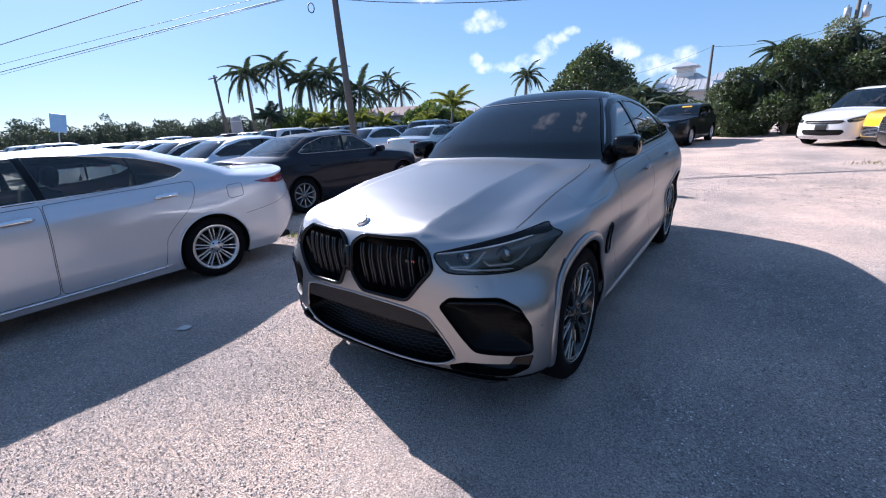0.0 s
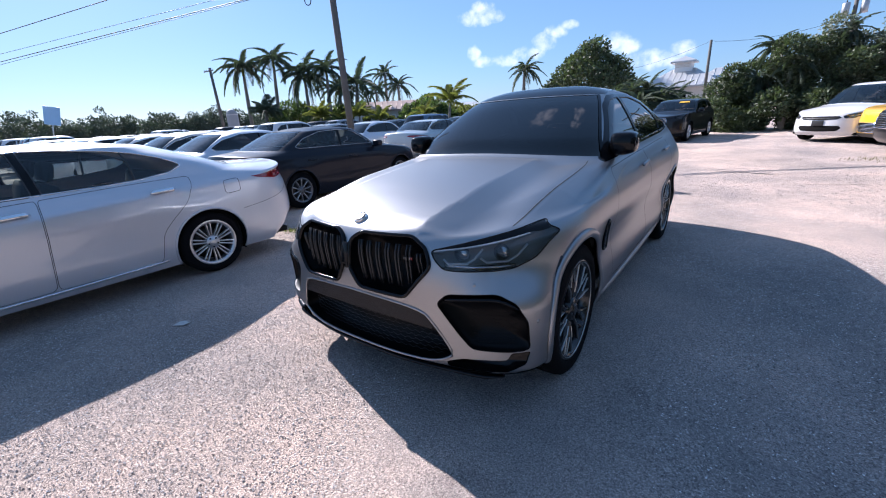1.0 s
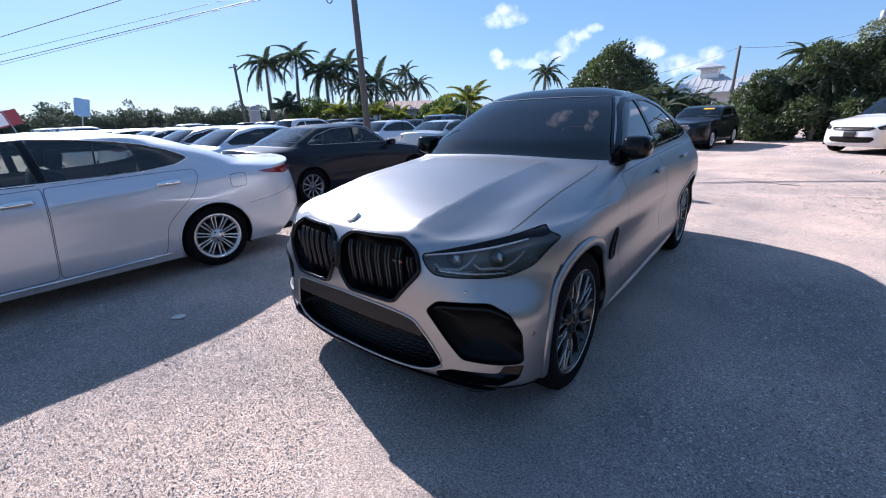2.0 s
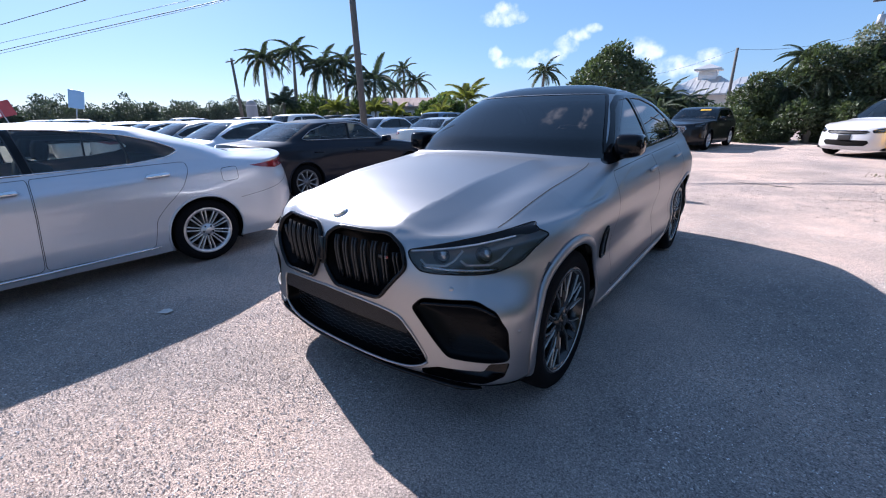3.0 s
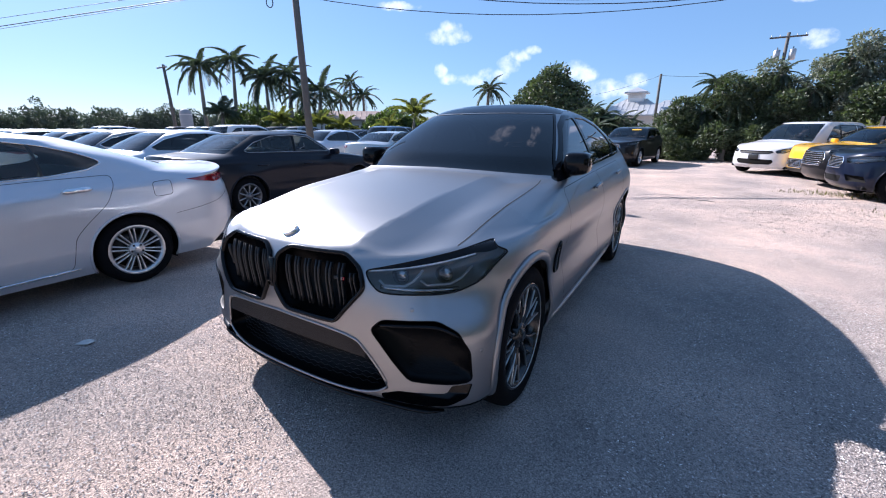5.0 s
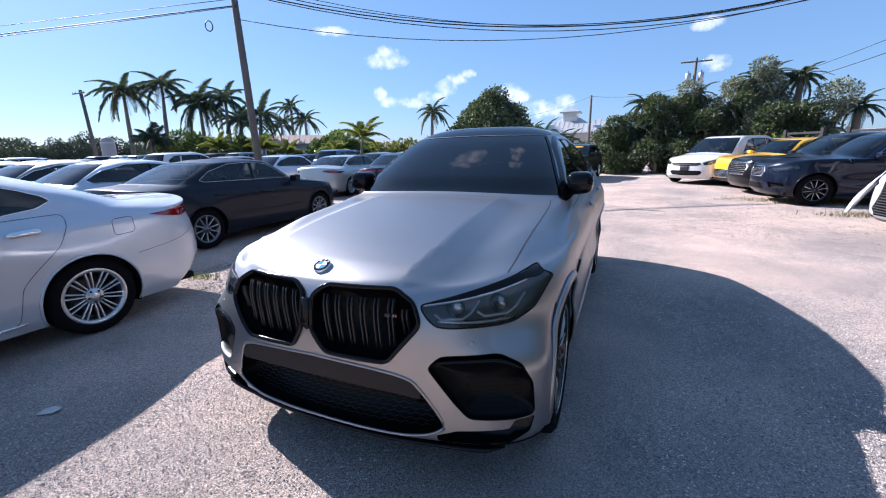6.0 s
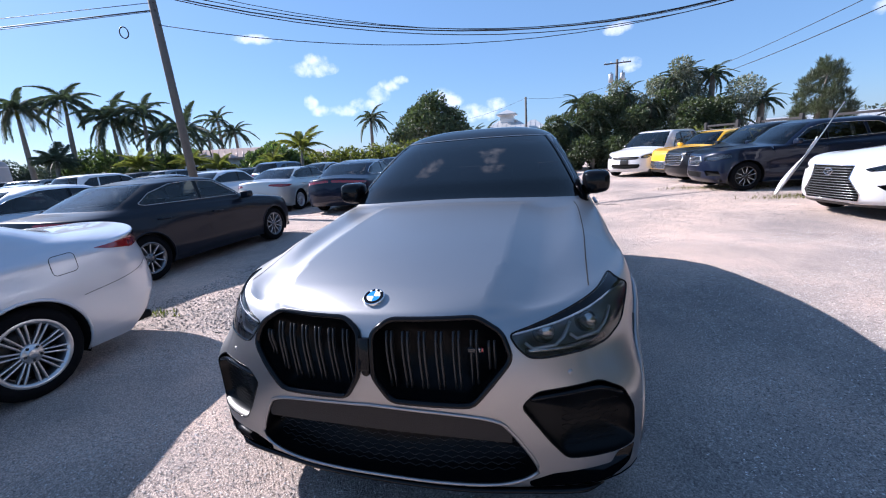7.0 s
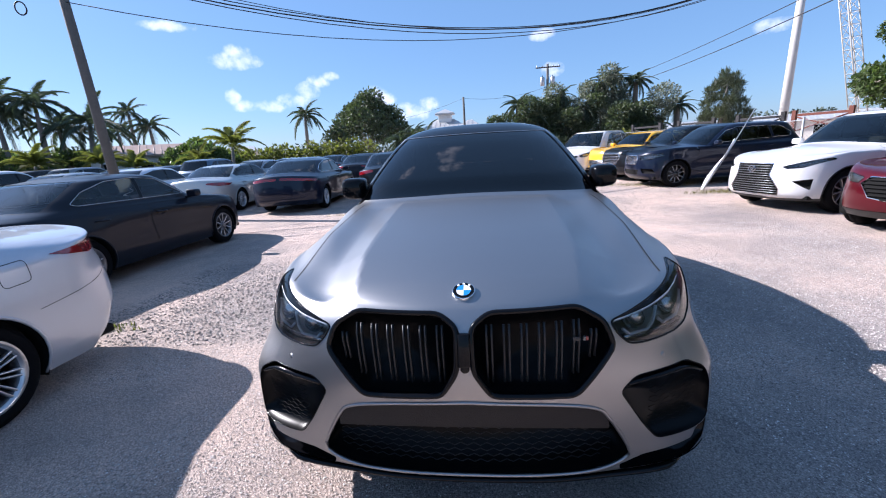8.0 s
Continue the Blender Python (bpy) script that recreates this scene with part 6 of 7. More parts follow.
def leaves(centres, radii, n, size, rng, squash=0.8, droop=0.0, slim=0.28):
    """Leaf blades scattered through clumps: each is a bent pair of triangles."""
    C, Rr = np.array(centres, float), np.array(radii, float)
    pick = rng.choice(len(C), n, p=Rr**2 / (Rr**2).sum())
    d = rng.normal(size=(n, 3))
    d /= np.linalg.norm(d, axis=1, keepdims=True)
    r = rng.uniform(0.55, 1.05, n)[:, None]
    P = C[pick] + d * r * Rr[pick][:, None] * [1, 1, squash]
    P[:, 2] = np.maximum(P[:, 2], 0.03)
    a = rng.normal(size=(n, 3)) + d * 0.8 + [0, 0, -droop]
    a /= np.linalg.norm(a, axis=1, keepdims=True)
    b = np.cross(a, rng.normal(size=(n, 3)))
    b /= np.linalg.norm(b, axis=1, keepdims=True)
    up = np.cross(a, b)
    s = size * rng.uniform(0.6, 1.3, n)[:, None]
    V = np.stack([P, P + a * s * 0.5 + b * s * slim, P + a * s + up * s * 0.12, P + a * s * 0.5 - b * s * slim], 1).reshape(-1, 3)
    i = np.arange(n) * 4
    Fc = [(k, k + 1, k + 2) for k in i] + [(k, k + 2, k + 3) for k in i]
    return V, Fc


def frond_mesh(length, droop, rng, n=26, width=0.75, lift=0.5):
    """One feather leaf along +x: an arched rib with leaflets that hang to both sides."""
    t = np.linspace(0, 1, 9)
    rib = [(length * (q - 0.12 * q * q), 0, length * (lift * q - (lift + droop) * q * q)) for q in t]
    mesh = [tube(rib, [0.035 * (1 - 0.85 * q) * length / 2.5 for q in t], 4)]
    V, Fc = [], []
    for i in range(n):
        q = 0.14 + 0.86 * i / n
        p = np.array([np.interp(q, t, [a[k] for a in rib]) for k in range(3)])
        reach = width * length * 0.36 * math.sin(math.pi * min(1, 0.18 + 0.80 * q)) ** 0.6
        for sg in (-1, 1):
            w = np.array([0.55 + rng.uniform(-0.12, 0.12), sg * 0.75, -0.38 - 0.75 * droop * q + rng.uniform(-0.34, 0.24)])
            w /= np.linalg.norm(w)
            e = p + w * reach
            m = p + w * reach * 0.5 + np.array([0, 0, 0.05 * reach])
            o = np.array([0.024 * length / 2.5, 0, 0.006])
            k = len(V)
            V += [p - o, p + o, m + o * 1.3, m - o * 1.3, e + np.array([0, 0, -0.10 * reach])]
            Fc += [(k, k + 1, k + 2, k + 3), (k + 3, k + 2, k + 4)]
    return join(mesh[0], (V, Fc))


FRONDS = {}


def frond_data(kind):
    if kind not in FRONDS:
        length, droop, width, lift, mat = {"royal": (2.7, 0.60, 0.60, 0.42, "frond"), "coconut": (2.6, 0.55, 0.52, 0.40, "frond"), "areca": (2.2, 0.30, 0.6, 0.6, "frond_light"), "fan": (1.1, 0.12, 1.1, 0.3, "frond")}[kind]
        out = []
        for i in range(3):
            me = bpy.data.meshes.new("frond")
            v, f = frond_mesh(length, droop + 0.22 * (i - 1), rng, 60, width, lift)
            me.from_pydata([tuple(p) for p in v], [], f)
            me.materials.append(M[mat])
            out.append(me)
        FRONDS[kind] = out
    return FRONDS[kind]


def palm(x, y, height, kind="coconut", n=16, size=1.0, lean=(0, 0), label="", trunk=0.16, skirt=-35):
    root = thing("palm_tree", label or "tall palm tree with feathered green fronds", "palm tree", pose(x, y, 0), "palms along the lot")
    pts = [(lean[0] * t * t, lean[1] * t * t, height * t) for t in np.linspace(0, 1, 8)]
    rad = [trunk * (1.25 - 0.5 * t + 0.2 * math.sin(3 * t)) for t in np.linspace(0, 1, 8)]
    part("trunk", tube(pts, rad, 10), M["bark"], root)
    if kind == "royal":
        part("crownshaft", tube([(lean[0], lean[1], height - 0.05), (lean[0], lean[1], height + 0.9)], [trunk * 0.9, trunk * 0.5], 10), M["frond_light"], root)
    top = Vector((lean[0], lean[1], height + (0.7 if kind == "royal" else 0)))
    data = frond_data(kind)
    r = random.Random(int(abs(x * 31 + y * 17)) + 3)
    for i in range(n):
        ob = new("frond", data[i % 3])
        ob.parent = root
        el = 72 - (72 - skirt) * ((i + 0.5) / n) ** 0.85 + r.uniform(-12, 12)
        s = size * r.uniform(0.85, 1.12)
        ob.matrix_basis = Matrix.Translation(top) @ pose(0, 0, 0, r.uniform(-12, 12), -el * 0.9, i * 137.5 + r.uniform(-12, 12)) @ Matrix.Diagonal((s, s, s, 1))
    return root


def tree(x, y, height, spread, mat, label, n=9000, leaf=0.28, name="tree", stems=1, clumps=26, low=0.35):
    root = thing(name, label, "tree", pose(x, y, 0))
    r = np.random.default_rng(int(abs(x * 13 + y * 7)) + 1)
    C, Rr, limbs = [], [], []
    fork = height * low
    for k in range(clumps):
        a, q = k * 2.4, math.sqrt((k + 0.5) / clumps)
        h = low + (1 - low) * (1 - 0.75 * q * q) * r.uniform(0.72, 1.0)
        c = np.array([spread * q * math.cos(a), spread * q * math.sin(a), height * h])
        C.append(c)
        Rr.append(spread * r.uniform(0.20, 0.34))
        if k % 2 == 0:
            limbs.append(tube(bend([(0, 0, fork * 0.8), tuple(c * [0.4, 0.4, 0.75]), tuple(c)], 0.6), 0.05 * height / 6, 6))
    trunk = part("trunk", tube([(0, 0, -0.1), (0.05, 0.03, fork * 0.5), (0, 0, fork)], [0.05 * height, 0.036 * height, 0.032 * height], 10), M["bark"], root)
    for mesh in limbs:
        part("limb", mesh, M["bark"], trunk)
    part("crown", leaves(C, Rr, n, leaf, r), mat, root, "", False)
    return root


def thicket(name, label, centres, radii, n, leaf, mat, seed, kind="stuff", category="shrubs"):
    r = np.random.default_rng(seed)
    ob = part(name, leaves(centres, radii, n, leaf, r), mat, None, "", False)
    return tagged(ob, label, category, "", kind)


def from_eye(az, dist, eye=(1.6, -1.2)):
    return eye[0] + dist * math.sin(radians(az)), eye[1] + dist * math.cos(radians(az))


# far belt of trees beyond the lot
cs, rs = [], []
rr = np.random.default_rng(3)
for az in np.arange(-100, -40, 0.55):
    d = 105 + rr.uniform(-8, 8)
    x, y = from_eye(az, d)
    h = rr.uniform(2.6, 4.4) + 1.3 * max(0.0, math.sin(az * 1.7) * math.sin(az * 0.61)) + (1.4 if rr.uniform() > 0.9 else 0.0)
    for z, q in ((h, 0.6), (h * 0.75, 0.9), (h * 0.45, 1.1), (0.8, 1.0)):
        cs.append((x + rr.uniform(-1, 1), y + rr.uniform(-1, 1), z))
        rs.append(rr.uniform(1.3, 2.1) * q)
thicket("tree_belt", "far belt of dark green trees along the horizon", cs, rs, 150000, 0.42, M["leaf_far"], 4, "stuff", "trees")
cs, rs = [], []
for az in np.arange(-46, 50, 1.0):
    x, y = from_eye(az, 95 + rr.uniform(-5, 5))
    h = rr.uniform(1.2, 2.6)
    cs += [(x, y, h), (x, y, 0.8)]
    rs += [1.6, 1.5]
thicket("tree_belt", "low far belt of trees behind the hedges", cs, rs, 20000, 0.6, M["leaf_far"], 5, "stuff", "trees")

# hedge at the far side of the lot
cs, rs = [], []
for t in np.linspace(0, 1, 90):
    x, y = -46 + 36 * t, 35.5 - 2.8 * t
    h = 1.7 + rr.uniform(-0.25, 0.45)
    for z in (h, h * 0.55, 0.3):
        cs.append((x + rr.uniform(-0.4, 0.4), y + rr.uniform(-0.4, 0.4), z))
        rs.append(rr.uniform(0.55, 0.85))
thicket("hedge", "yellow-green hedge along the lot's far side", cs, rs, 26000, 0.30, M["leaf_yellow"], 6, "stuff", "hedge")

# palms over the hedge
for az, d, h, kind, n, sz in ((-60.3, 50, 6.7, "royal", 26, 0.98), (-57.0, 49, 7.2, "royal", 22, 0.95), (-53.3, 47, 5.6, "royal", 28, 1.05), (-50.7, 46, 6.0, "royal", 22, 0.95), (-49.2, 47, 4.8, "coconut", 20, 1.0), (-47.4, 44, 4.9, "coconut", 20, 1.1),
                              (-43.3, 58, 7.2, "coconut", 16, 0.9), (-41.6, 57, 5.6, "coconut", 18, 0.95), (-44.6, 55, 4.8, "coconut", 16, 0.9), (-25.4, 50, 5.8, "coconut", 20, 0.9), (-58.6, 46, 3.0, "fan", 20, 1.5), (-21.6, 50, 3.4, "coconut", 14, 0.8)):
    x, y = from_eye(az, d)
    palm(x, y, h, kind, n, sz, (rr.uniform(-0.5, 0.5), 0.2))
for az, d, h, n, sz in ((-35.2, 31, 2.3, 12, 1.0), (-52.2, 38, 1.9, 18, 0.82), (-47.3, 37, 1.8, 18, 0.8), (-44.6, 36, 1.4, 16, 0.75), (-38.5, 34, 1.5, 14, 0.75)):
    x, y = from_eye(az, d)
    palm(x, y, h, "areca", n, sz, (0.1, 0.1), "small light green palm with arching fronds", 0.09, 5)
for az, d, h, sp in ((-54.5, 48, 3.6, 3.0), (-49.5, 48, 3.4, 2.6), (-38.5, 40, 3.0, 2.2), (-36.5, 38, 2.4, 1.8), (-46.5, 50, 3.2, 2.4)):
    x, y = from_eye(az, d)
    tree(x, y, h, sp, M["leaf"], "bushy green tree behind the hedge", 4500, 0.30, "tree", 1, 16, 0.2)
x, y = from_eye(-17.2, 51)
tree(x, y, 7.6, 4.3, M["leaf_dark"], "broad dark green tree with glossy leaves", 15000, 0.34, "tree", 1, 34, 0.25)
for az, d, h in ((-12.2, 36, 2.5), (-10.6, 35, 2.4), (-13.8, 37, 2.2), (-9.0, 34, 1.9), (-7.6, 35, 1.5), (-11.4, 33, 1.4)):
    x, y = from_eye(az, d)
    palm(x, y, h, "coconut", 36, 0.66, (0, 0), "bushy palm beside the house", 0.14, -70)

# dense shrubs behind the cars that face the lane
def bank(points, height, label, mat, n, leaf, seed, fill=0.9):
    cs, rs = [], []
    r = np.random.default_rng(seed)
    for (x0, y0, h0), (x1, y1, h1) in zip(points, points[1:]):
        k = max(2, int(math.hypot(x1 - x0, y1 - y0) / 0.8))
        for t in np.arange(k) / k:
            h = (h0 + (h1 - h0) * t) * height * r.uniform(0.85, 1.08)
            for z in np.arange(0.4, h, 0.75):
                cs.append((x0 + (x1 - x0) * t + r.uniform(-0.7, 0.7), y0 + (y1 - y0) * t + r.uniform(-0.8, 0.8), z))
                rs.append(r.uniform(0.55, 0.95) * fill)
    return thicket("shrubs", label, cs, rs, n, leaf, mat, seed)


bank([(-4.6, 27.5, 1.2), (-1.5, 27.0, 1.3), (0.4, 24.4, 1.5), (1.2, 22.4, 1.7)], 1.0, "dark green shrubs behind the black SUV", M["leaf_dark"], 16000, 0.15, 21)
bank([(0.4, 24.6, 2.4), (1.2, 24.2, 3.2), (3.0, 23.6, 3.7), (5.0, 23.4, 3.7), (7.0, 23.2, 3.6), (9.2, 22.8, 2.6)], 1.0, "dense bank of dark green shrubs and vines", M["leaf_dark"], 70000, 0.13, 22)
bank([(3.4, 24.6, 3.7), (4.6, 24.2, 4.5), (6.6, 24.0, 4.7), (8.4, 23.6, 4.0), (10.0, 23.2, 2.7)], 1.0, "tall grey-green shrubs with fine leaves", M["leaf_grey"], 60000, 0.11, 23)
bank([(6.0, 20.8, 1.2), (8.5, 20.0, 1.3)], 1.0, "low shrubs with yellow flowers", M["leaf_yellow"], 3000, 0.16, 24)
for x, y, h, n, sz in ((2.0, 24.2, 3.6, 18, 0.75), (7.4, 24.6, 4.6, 20, 0.8), (8.6, 24.4, 4.4, 20, 0.8), (10.6, 23.6, 2.9, 16, 0.75), (3.2, 25.0, 2.6, 16, 0.8)):
    palm(x, y, h, "coconut", n + 8, sz * 0.52, (0, 0), "palm rising out of dense shrubs", 0.15)


# added out of view: darkens the coupe SUV's right flank and cuts sky fill
bank([(14.4, 12.5, 5.6), (13.6, 7.0, 6.2), (13.2, 0.0, 6.4), (13.2, -8.0, 6.2), (12.4, -14.0, 6.0)], 1.0, "unseen bank of tall dark green trees, added to darken reflections from the near side", M["leaf_dark"], 42000, 0.30, 25)


for x, y, h, n, sz in ((1.6, 23.2, 2.3, 20, 0.44), (2.7, 22.9, 2.8, 20, 0.46), (5.6, 22.8, 3.1, 20, 0.42), (8.1, 22.4, 2.7, 20, 0.44), (6.7, 23.2, 4.4, 20, 0.44), (9.3, 22.4, 2.0, 20, 0.42), (4.4, 23.2, 3.9, 18, 0.38)):
    palm(x, y + 0.7, h, "coconut", n, sz, (0, 0), "palm with hanging fronds at the front of the shrubs", 0.10, -75)


def pine(x, y, height, spread):
    root = thing("pine_tree", "feathery grey-green casuarina pine tree", "tree", pose(x, y, 0))
    r = np.random.default_rng(9)
    part("trunk", tube([(0, 0, 0), (0.1, 0, height * 0.5), (0.3, 0, height * 0.92)], [0.14, 0.10, 0.03], 8), M["bark"], root)
    cs, rs = [], []
    for k in range(34):
        t = 0.22 + 0.78 * k / 34
        a = k * 2.4
        q = spread * (1.15 - 0.8 * t) * r.uniform(0.35, 1.0)
        cs.append((0.3 * t + q * math.cos(a), q * math.sin(a), height * t + q * 0.5))
        rs.append(0.20 + 0.18 * (1 - t))
    part("crown", leaves(cs, rs, 9000, 0.36, r, 1.2, -1.6, 0.04), M["needle"], root, "", False)


x, y = from_eye(27.2, 34, (0.1, -1.15))
pine(x, y, 4.7, 1.6)
x, y = from_eye(43.8, 22, (0.1, -1.15))
tree(x, y, 6.2, 2.2, M["leaf"], "leafy tree beside the chain-link fence", 14000, 0.16, "tree", 1, 20, 0.2)

# ---- poles and wires ----
M["pole_wood"] = material("weathered_pole_wood", (0.105, 0.100, 0.092), 0.85, vary=0.25, scale=2, grain=0.25, grain_scale=25, bump=0.3)
M["concrete"] = material("pale_concrete", (0.52, 0.50, 0.47), 0.85, vary=0.15, scale=2, grain=0.1, grain_scale=60, bump=0.2)
M["wire"] = material("black_cable", (0.015, 0.015, 0.016), 0.6, vary=0.1)
M["steel"] = material("galvanised_steel", (0.42, 0.43, 0.44), 0.45, 0.8, vary=0.15, scale=10)
M["rust"] = material("rusty_red_steel", (0.14, 0.045, 0.03), 0.75, 0.2, vary=0.35, scale=6, grain=0.2)
M["dark_steel"] = material("dark_painted_steel", (0.03, 0.028, 0.03), 0.6, 0.3, vary=0.25, scale=6)


def utility_pole(x, y, height, r, label, lean=(0, 0), mat="pole_wood", arm=0.0, gear=False, arm_z=None):
    root = thing("utility_pole", label, "utility pole", pose(x, y, 0))
    part("pole", tube([(0, 0, -0.2), (lean[0] * 0.5, lean[1] * 0.5, height * 0.5), (lean[0], lean[1], height)], [r, r * 0.88, r * 0.75], 14), M[mat], root)
    if arm:
        z = arm_z or height - 0.35
        part("crossarm", moved(block(-arm, arm, -0.05, 0.05, -0.06, 0.06, 0.01), Matrix.Translation((lean[0], lean[1] - r, z))), M["pole_wood"], root)
        for k in (-0.9, -0.45, 0.45, 0.9):
            part("insulator", moved(lathe([(0, 0.03), (0.04, 0.045), (0.06, 0.03), (0.1, 0.04), (0.14, 0.02), (0.15, 0.0001)], 10, "z"), Matrix.Translation((lean[0] + arm * k, lean[1] - r, z + 0.06))), M["steel"], root)
    if gear:
        for dx in (-0.55, 0.5):
            can = part("transformer", moved(lathe([(-0.42, 0.0001), (-0.42, 0.2), (-0.38, 0.23), (0.36, 0.23), (0.42, 0.18), (0.42, 0.0001)], 16, "z"), Matrix.Translation((dx, -0.1, height - 1.7))), M["steel"], root)
            part("bushing", moved(lathe([(0.4, 0.04), (0.6, 0.03), (0.62, 0.0001)], 8, "z"), Matrix.Translation((dx, -0.1, height - 1.7))), M["dark_steel"], can)
    return root


def cable(a, b, sag, r=0.014, label="black overhead cable between poles"):
    a, b = np.array(a, float), np.array(b, float)
    pts = [a + (b - a) * t - np.array([0, 0, 4 * sag * t * (1 - t)]) for t in np.linspace(0, 1, 25)]
    tagged(part("overhead_cable", tube(pts, r, 5), M["wire"]), label, "cable", "overhead cables")


utility_pole(-10.42, 9.53, 8.6, 0.130, "leaning weathered wooden utility pole", (-0.40, 0.10), arm=0.0)
x, y = from_eye(-63.4, 60)
utility_pole(x, y, 8.6, 0.2, "distant wooden pole with a crossarm", (-0.5, 0), arm=1.1)
utility_pole(-2.06, 42.0, 6.2, 0.13, "grey pole beside the house")
utility_pole(6.7, 45.5, 9.2, 0.16, "wooden utility pole with crossarm and transformers", arm=1.25, gear=True)
x, y = from_eye(32.7, 30, (0.1, -1.15))
utility_pole(x, y, 12.0, 0.22, "tall pale concrete utility pole", (0.25, 0), "concrete")
top = (-10.6, 9.55, 6.6)
for dz, sag, end, r in ((0.12, 2.95, (18.0, 22.0, 10.45), 0.014), (0.0, 2.9, (18.0, 22.0, 10.4), 0.020), (-0.05, 3.0, (18.2, 21.7, 10.3), 0.014), (-0.85, 2.66, (18.4, 21.4, 10.3), 0.012), (0.3, 3.1, (17.8, 22.3, 10.5), 0.010)):
    cable((top[0], top[1], top[2] + dz), end, sag, r)
for z, end, r in ((7.45, (-57.5, -2.3, 6.14), 0.018), (6.35, (-57.6, -2.8, 5.33), 0.010), (6.15, (-57.6, -3.1, 4.68), 0.018), (6.12, (-57.6, -3.1, 4.43), 0.010)):
    cable((top[0], top[1], z), end, 0.0, r)
ring = [(0.11 * math.cos(a), 0.0, 0.16 * math.sin(a) - 0.16) for a in np.linspace(0, 2 * math.pi, 18, endpoint=False)]
coil = part("cable_coil", tube(ring, 0.018, 5, True, [(0, 1, 0)] * 18), M["wire"])
coil.matrix_basis = pose(-11.9, 9.5, 5.87, 0, 0, 40)
tagged(coil, "small coil of black cable hanging from a wire", "cable coil")
cable((12.0, 40.0, 6.3), (11.3, 0.0, 6.4), 0.5, 0.016)
cable((12.3, 40.0, 5.8), (11.6, 0.0, 6.2), 0.6, 0.020)
cable((-2.06, 42, 6.1), (6.7, 45.5, 7.0), 0.5, 0.012)
cable((-2.06, 42, 6.1), (-14, 50, 5.0), 0.5, 0.012)

# ---- houses ----
M["metal_roof"] = material("grey_standing_seam_metal", (0.50, 0.50, 0.50), 0.45, 0.4, vary=0.1, scale=1.5)
M["brown_roof"] = material("faded_brown_metal", (0.30, 0.22, 0.18), 0.5, 0.2, vary=0.15, scale=1.5)
M["stucco"] = material("pale_stucco", (0.62, 0.58, 0.52), 0.9, vary=0.1, scale=2, grain=0.08, grain_scale=80, bump=0.15)
M["white_wall"] = material("white_painted_wall", (0.75, 0.75, 0.73), 0.8, vary=0.06, scale=2)


def hip_roof(w, d, z0, z1, ridge, over=0.4):
    w, d = w / 2 + over, d / 2 + over
    V = [(-w, -d, z0), (w, -d, z0), (w, d, z0), (-w, d, z0), (-ridge / 2, 0, z1), (ridge / 2, 0, z1), (-w, -d, z0 - 0.15), (w, -d, z0 - 0.15), (w, d, z0 - 0.15), (-w, d, z0 - 0.15)]
    return V, [(0, 1, 5, 4), (1, 2, 5), (2, 3, 4, 5), (3, 0, 4), (6, 7, 1, 0), (7, 8, 2, 1), (8, 9, 3, 2), (9, 6, 0, 3), (9, 8, 7, 6)]


def house(x, y, w, d, z0, z1, ridge, label, turn=0, cupola=False, roof_mat="metal_roof"):
    root = thing("house", label, "house", pose(x, y, 0, 0, 0, turn))
    part("wall", block(-w / 2, w / 2, -d / 2, d / 2, 0, z0, 0.02), M["stucco"], root, "", False)
    roof = part("roof", hip_roof(w, d, z0, z1, ridge), M[roof_mat], root, "standing-seam metal roof", False)
    n = int(w / 0.45)
    for i in range(1, n):
        u = -w / 2 - 0.4 + (w + 0.8) * i / n
        half_r = ridge / 2
        t = 1.0 if abs(u) <= half_r else max(0.05, (w / 2 + 0.4 - abs(u)) / (w / 2 + 0.4 - half_r))
        a = (u, -d / 2 - 0.4, z0 + 0.015)
        b = (u, (-d / 2 - 0.4) * (1 - t), z0 + (z1 - z0) * t + 0.015)
        part("roof_seam", tube([a, b], 0.03, 4), M[roof_mat], roof)
    for u in np.arange(-w / 2 + 1.2, w / 2 - 0.8, 2.4):
        win = part("window", block(u - 0.5, u + 0.5, -d / 2 - 0.03, -d / 2 + 0.05, z0 - 1.7, z0 - 0.5, 0.01), M["white_wall"], root, "", False)
        part("pane", block(u - 0.43, u + 0.43, -d / 2 - 0.045, -d / 2 - 0.03, z0 - 1.63, z0 - 0.57, 0), M["gloss_black"], win, "", False)
    if cupola:
        c = part("cupola", block(-0.75, 0.75, -0.75, 0.75, z1 - 0.5, z1 + 0.65, 0.02), M["white_wall"], root, "white louvred cupola", False)
        for z in np.arange(z1 + 0.1, z1 + 0.6, 0.12):
            part("louvre", block(-0.6, 0.6, -0.79, -0.74, z, z + 0.05, 0), M["stucco"], c, "", False)
        part("cupola_roof", hip_roof(1.5, 1.5, z1 + 0.65, z1 + 1.15, 0.01, 0.35), M["metal_roof"], c, "", False)
    return root


house(-4.6, 48.5, 6.4, 7.0, 2.9, 4.6, 2.0, "pale house with a grey metal hip roof and cupola", 0, True)
house(-1.8, 50.5, 3.2, 4.0, 3.2, 4.5, 0.5, "small wing with a grey metal roof beside the house", 0)
x, y = from_eye(-42.0, 46)
house(x, y, 8.5, 6.0, 2.4, 3.3, 6.0, "low beige building with a brown metal roof behind the hedge", 40, False, "brown_roof")
x, y = from_eye(-33.0, 70)
house(x, y, 5.0, 5.0, 2.6, 3.4, 4.0, "small distant building beyond the hedge", 30)
x, y = from_eye(31.0, 60, (0.1, -1.15))
house(x, y, 22.0, 8.0, 1.9, 2.6, 18.0, "long low building with a pale grey roof", -30)


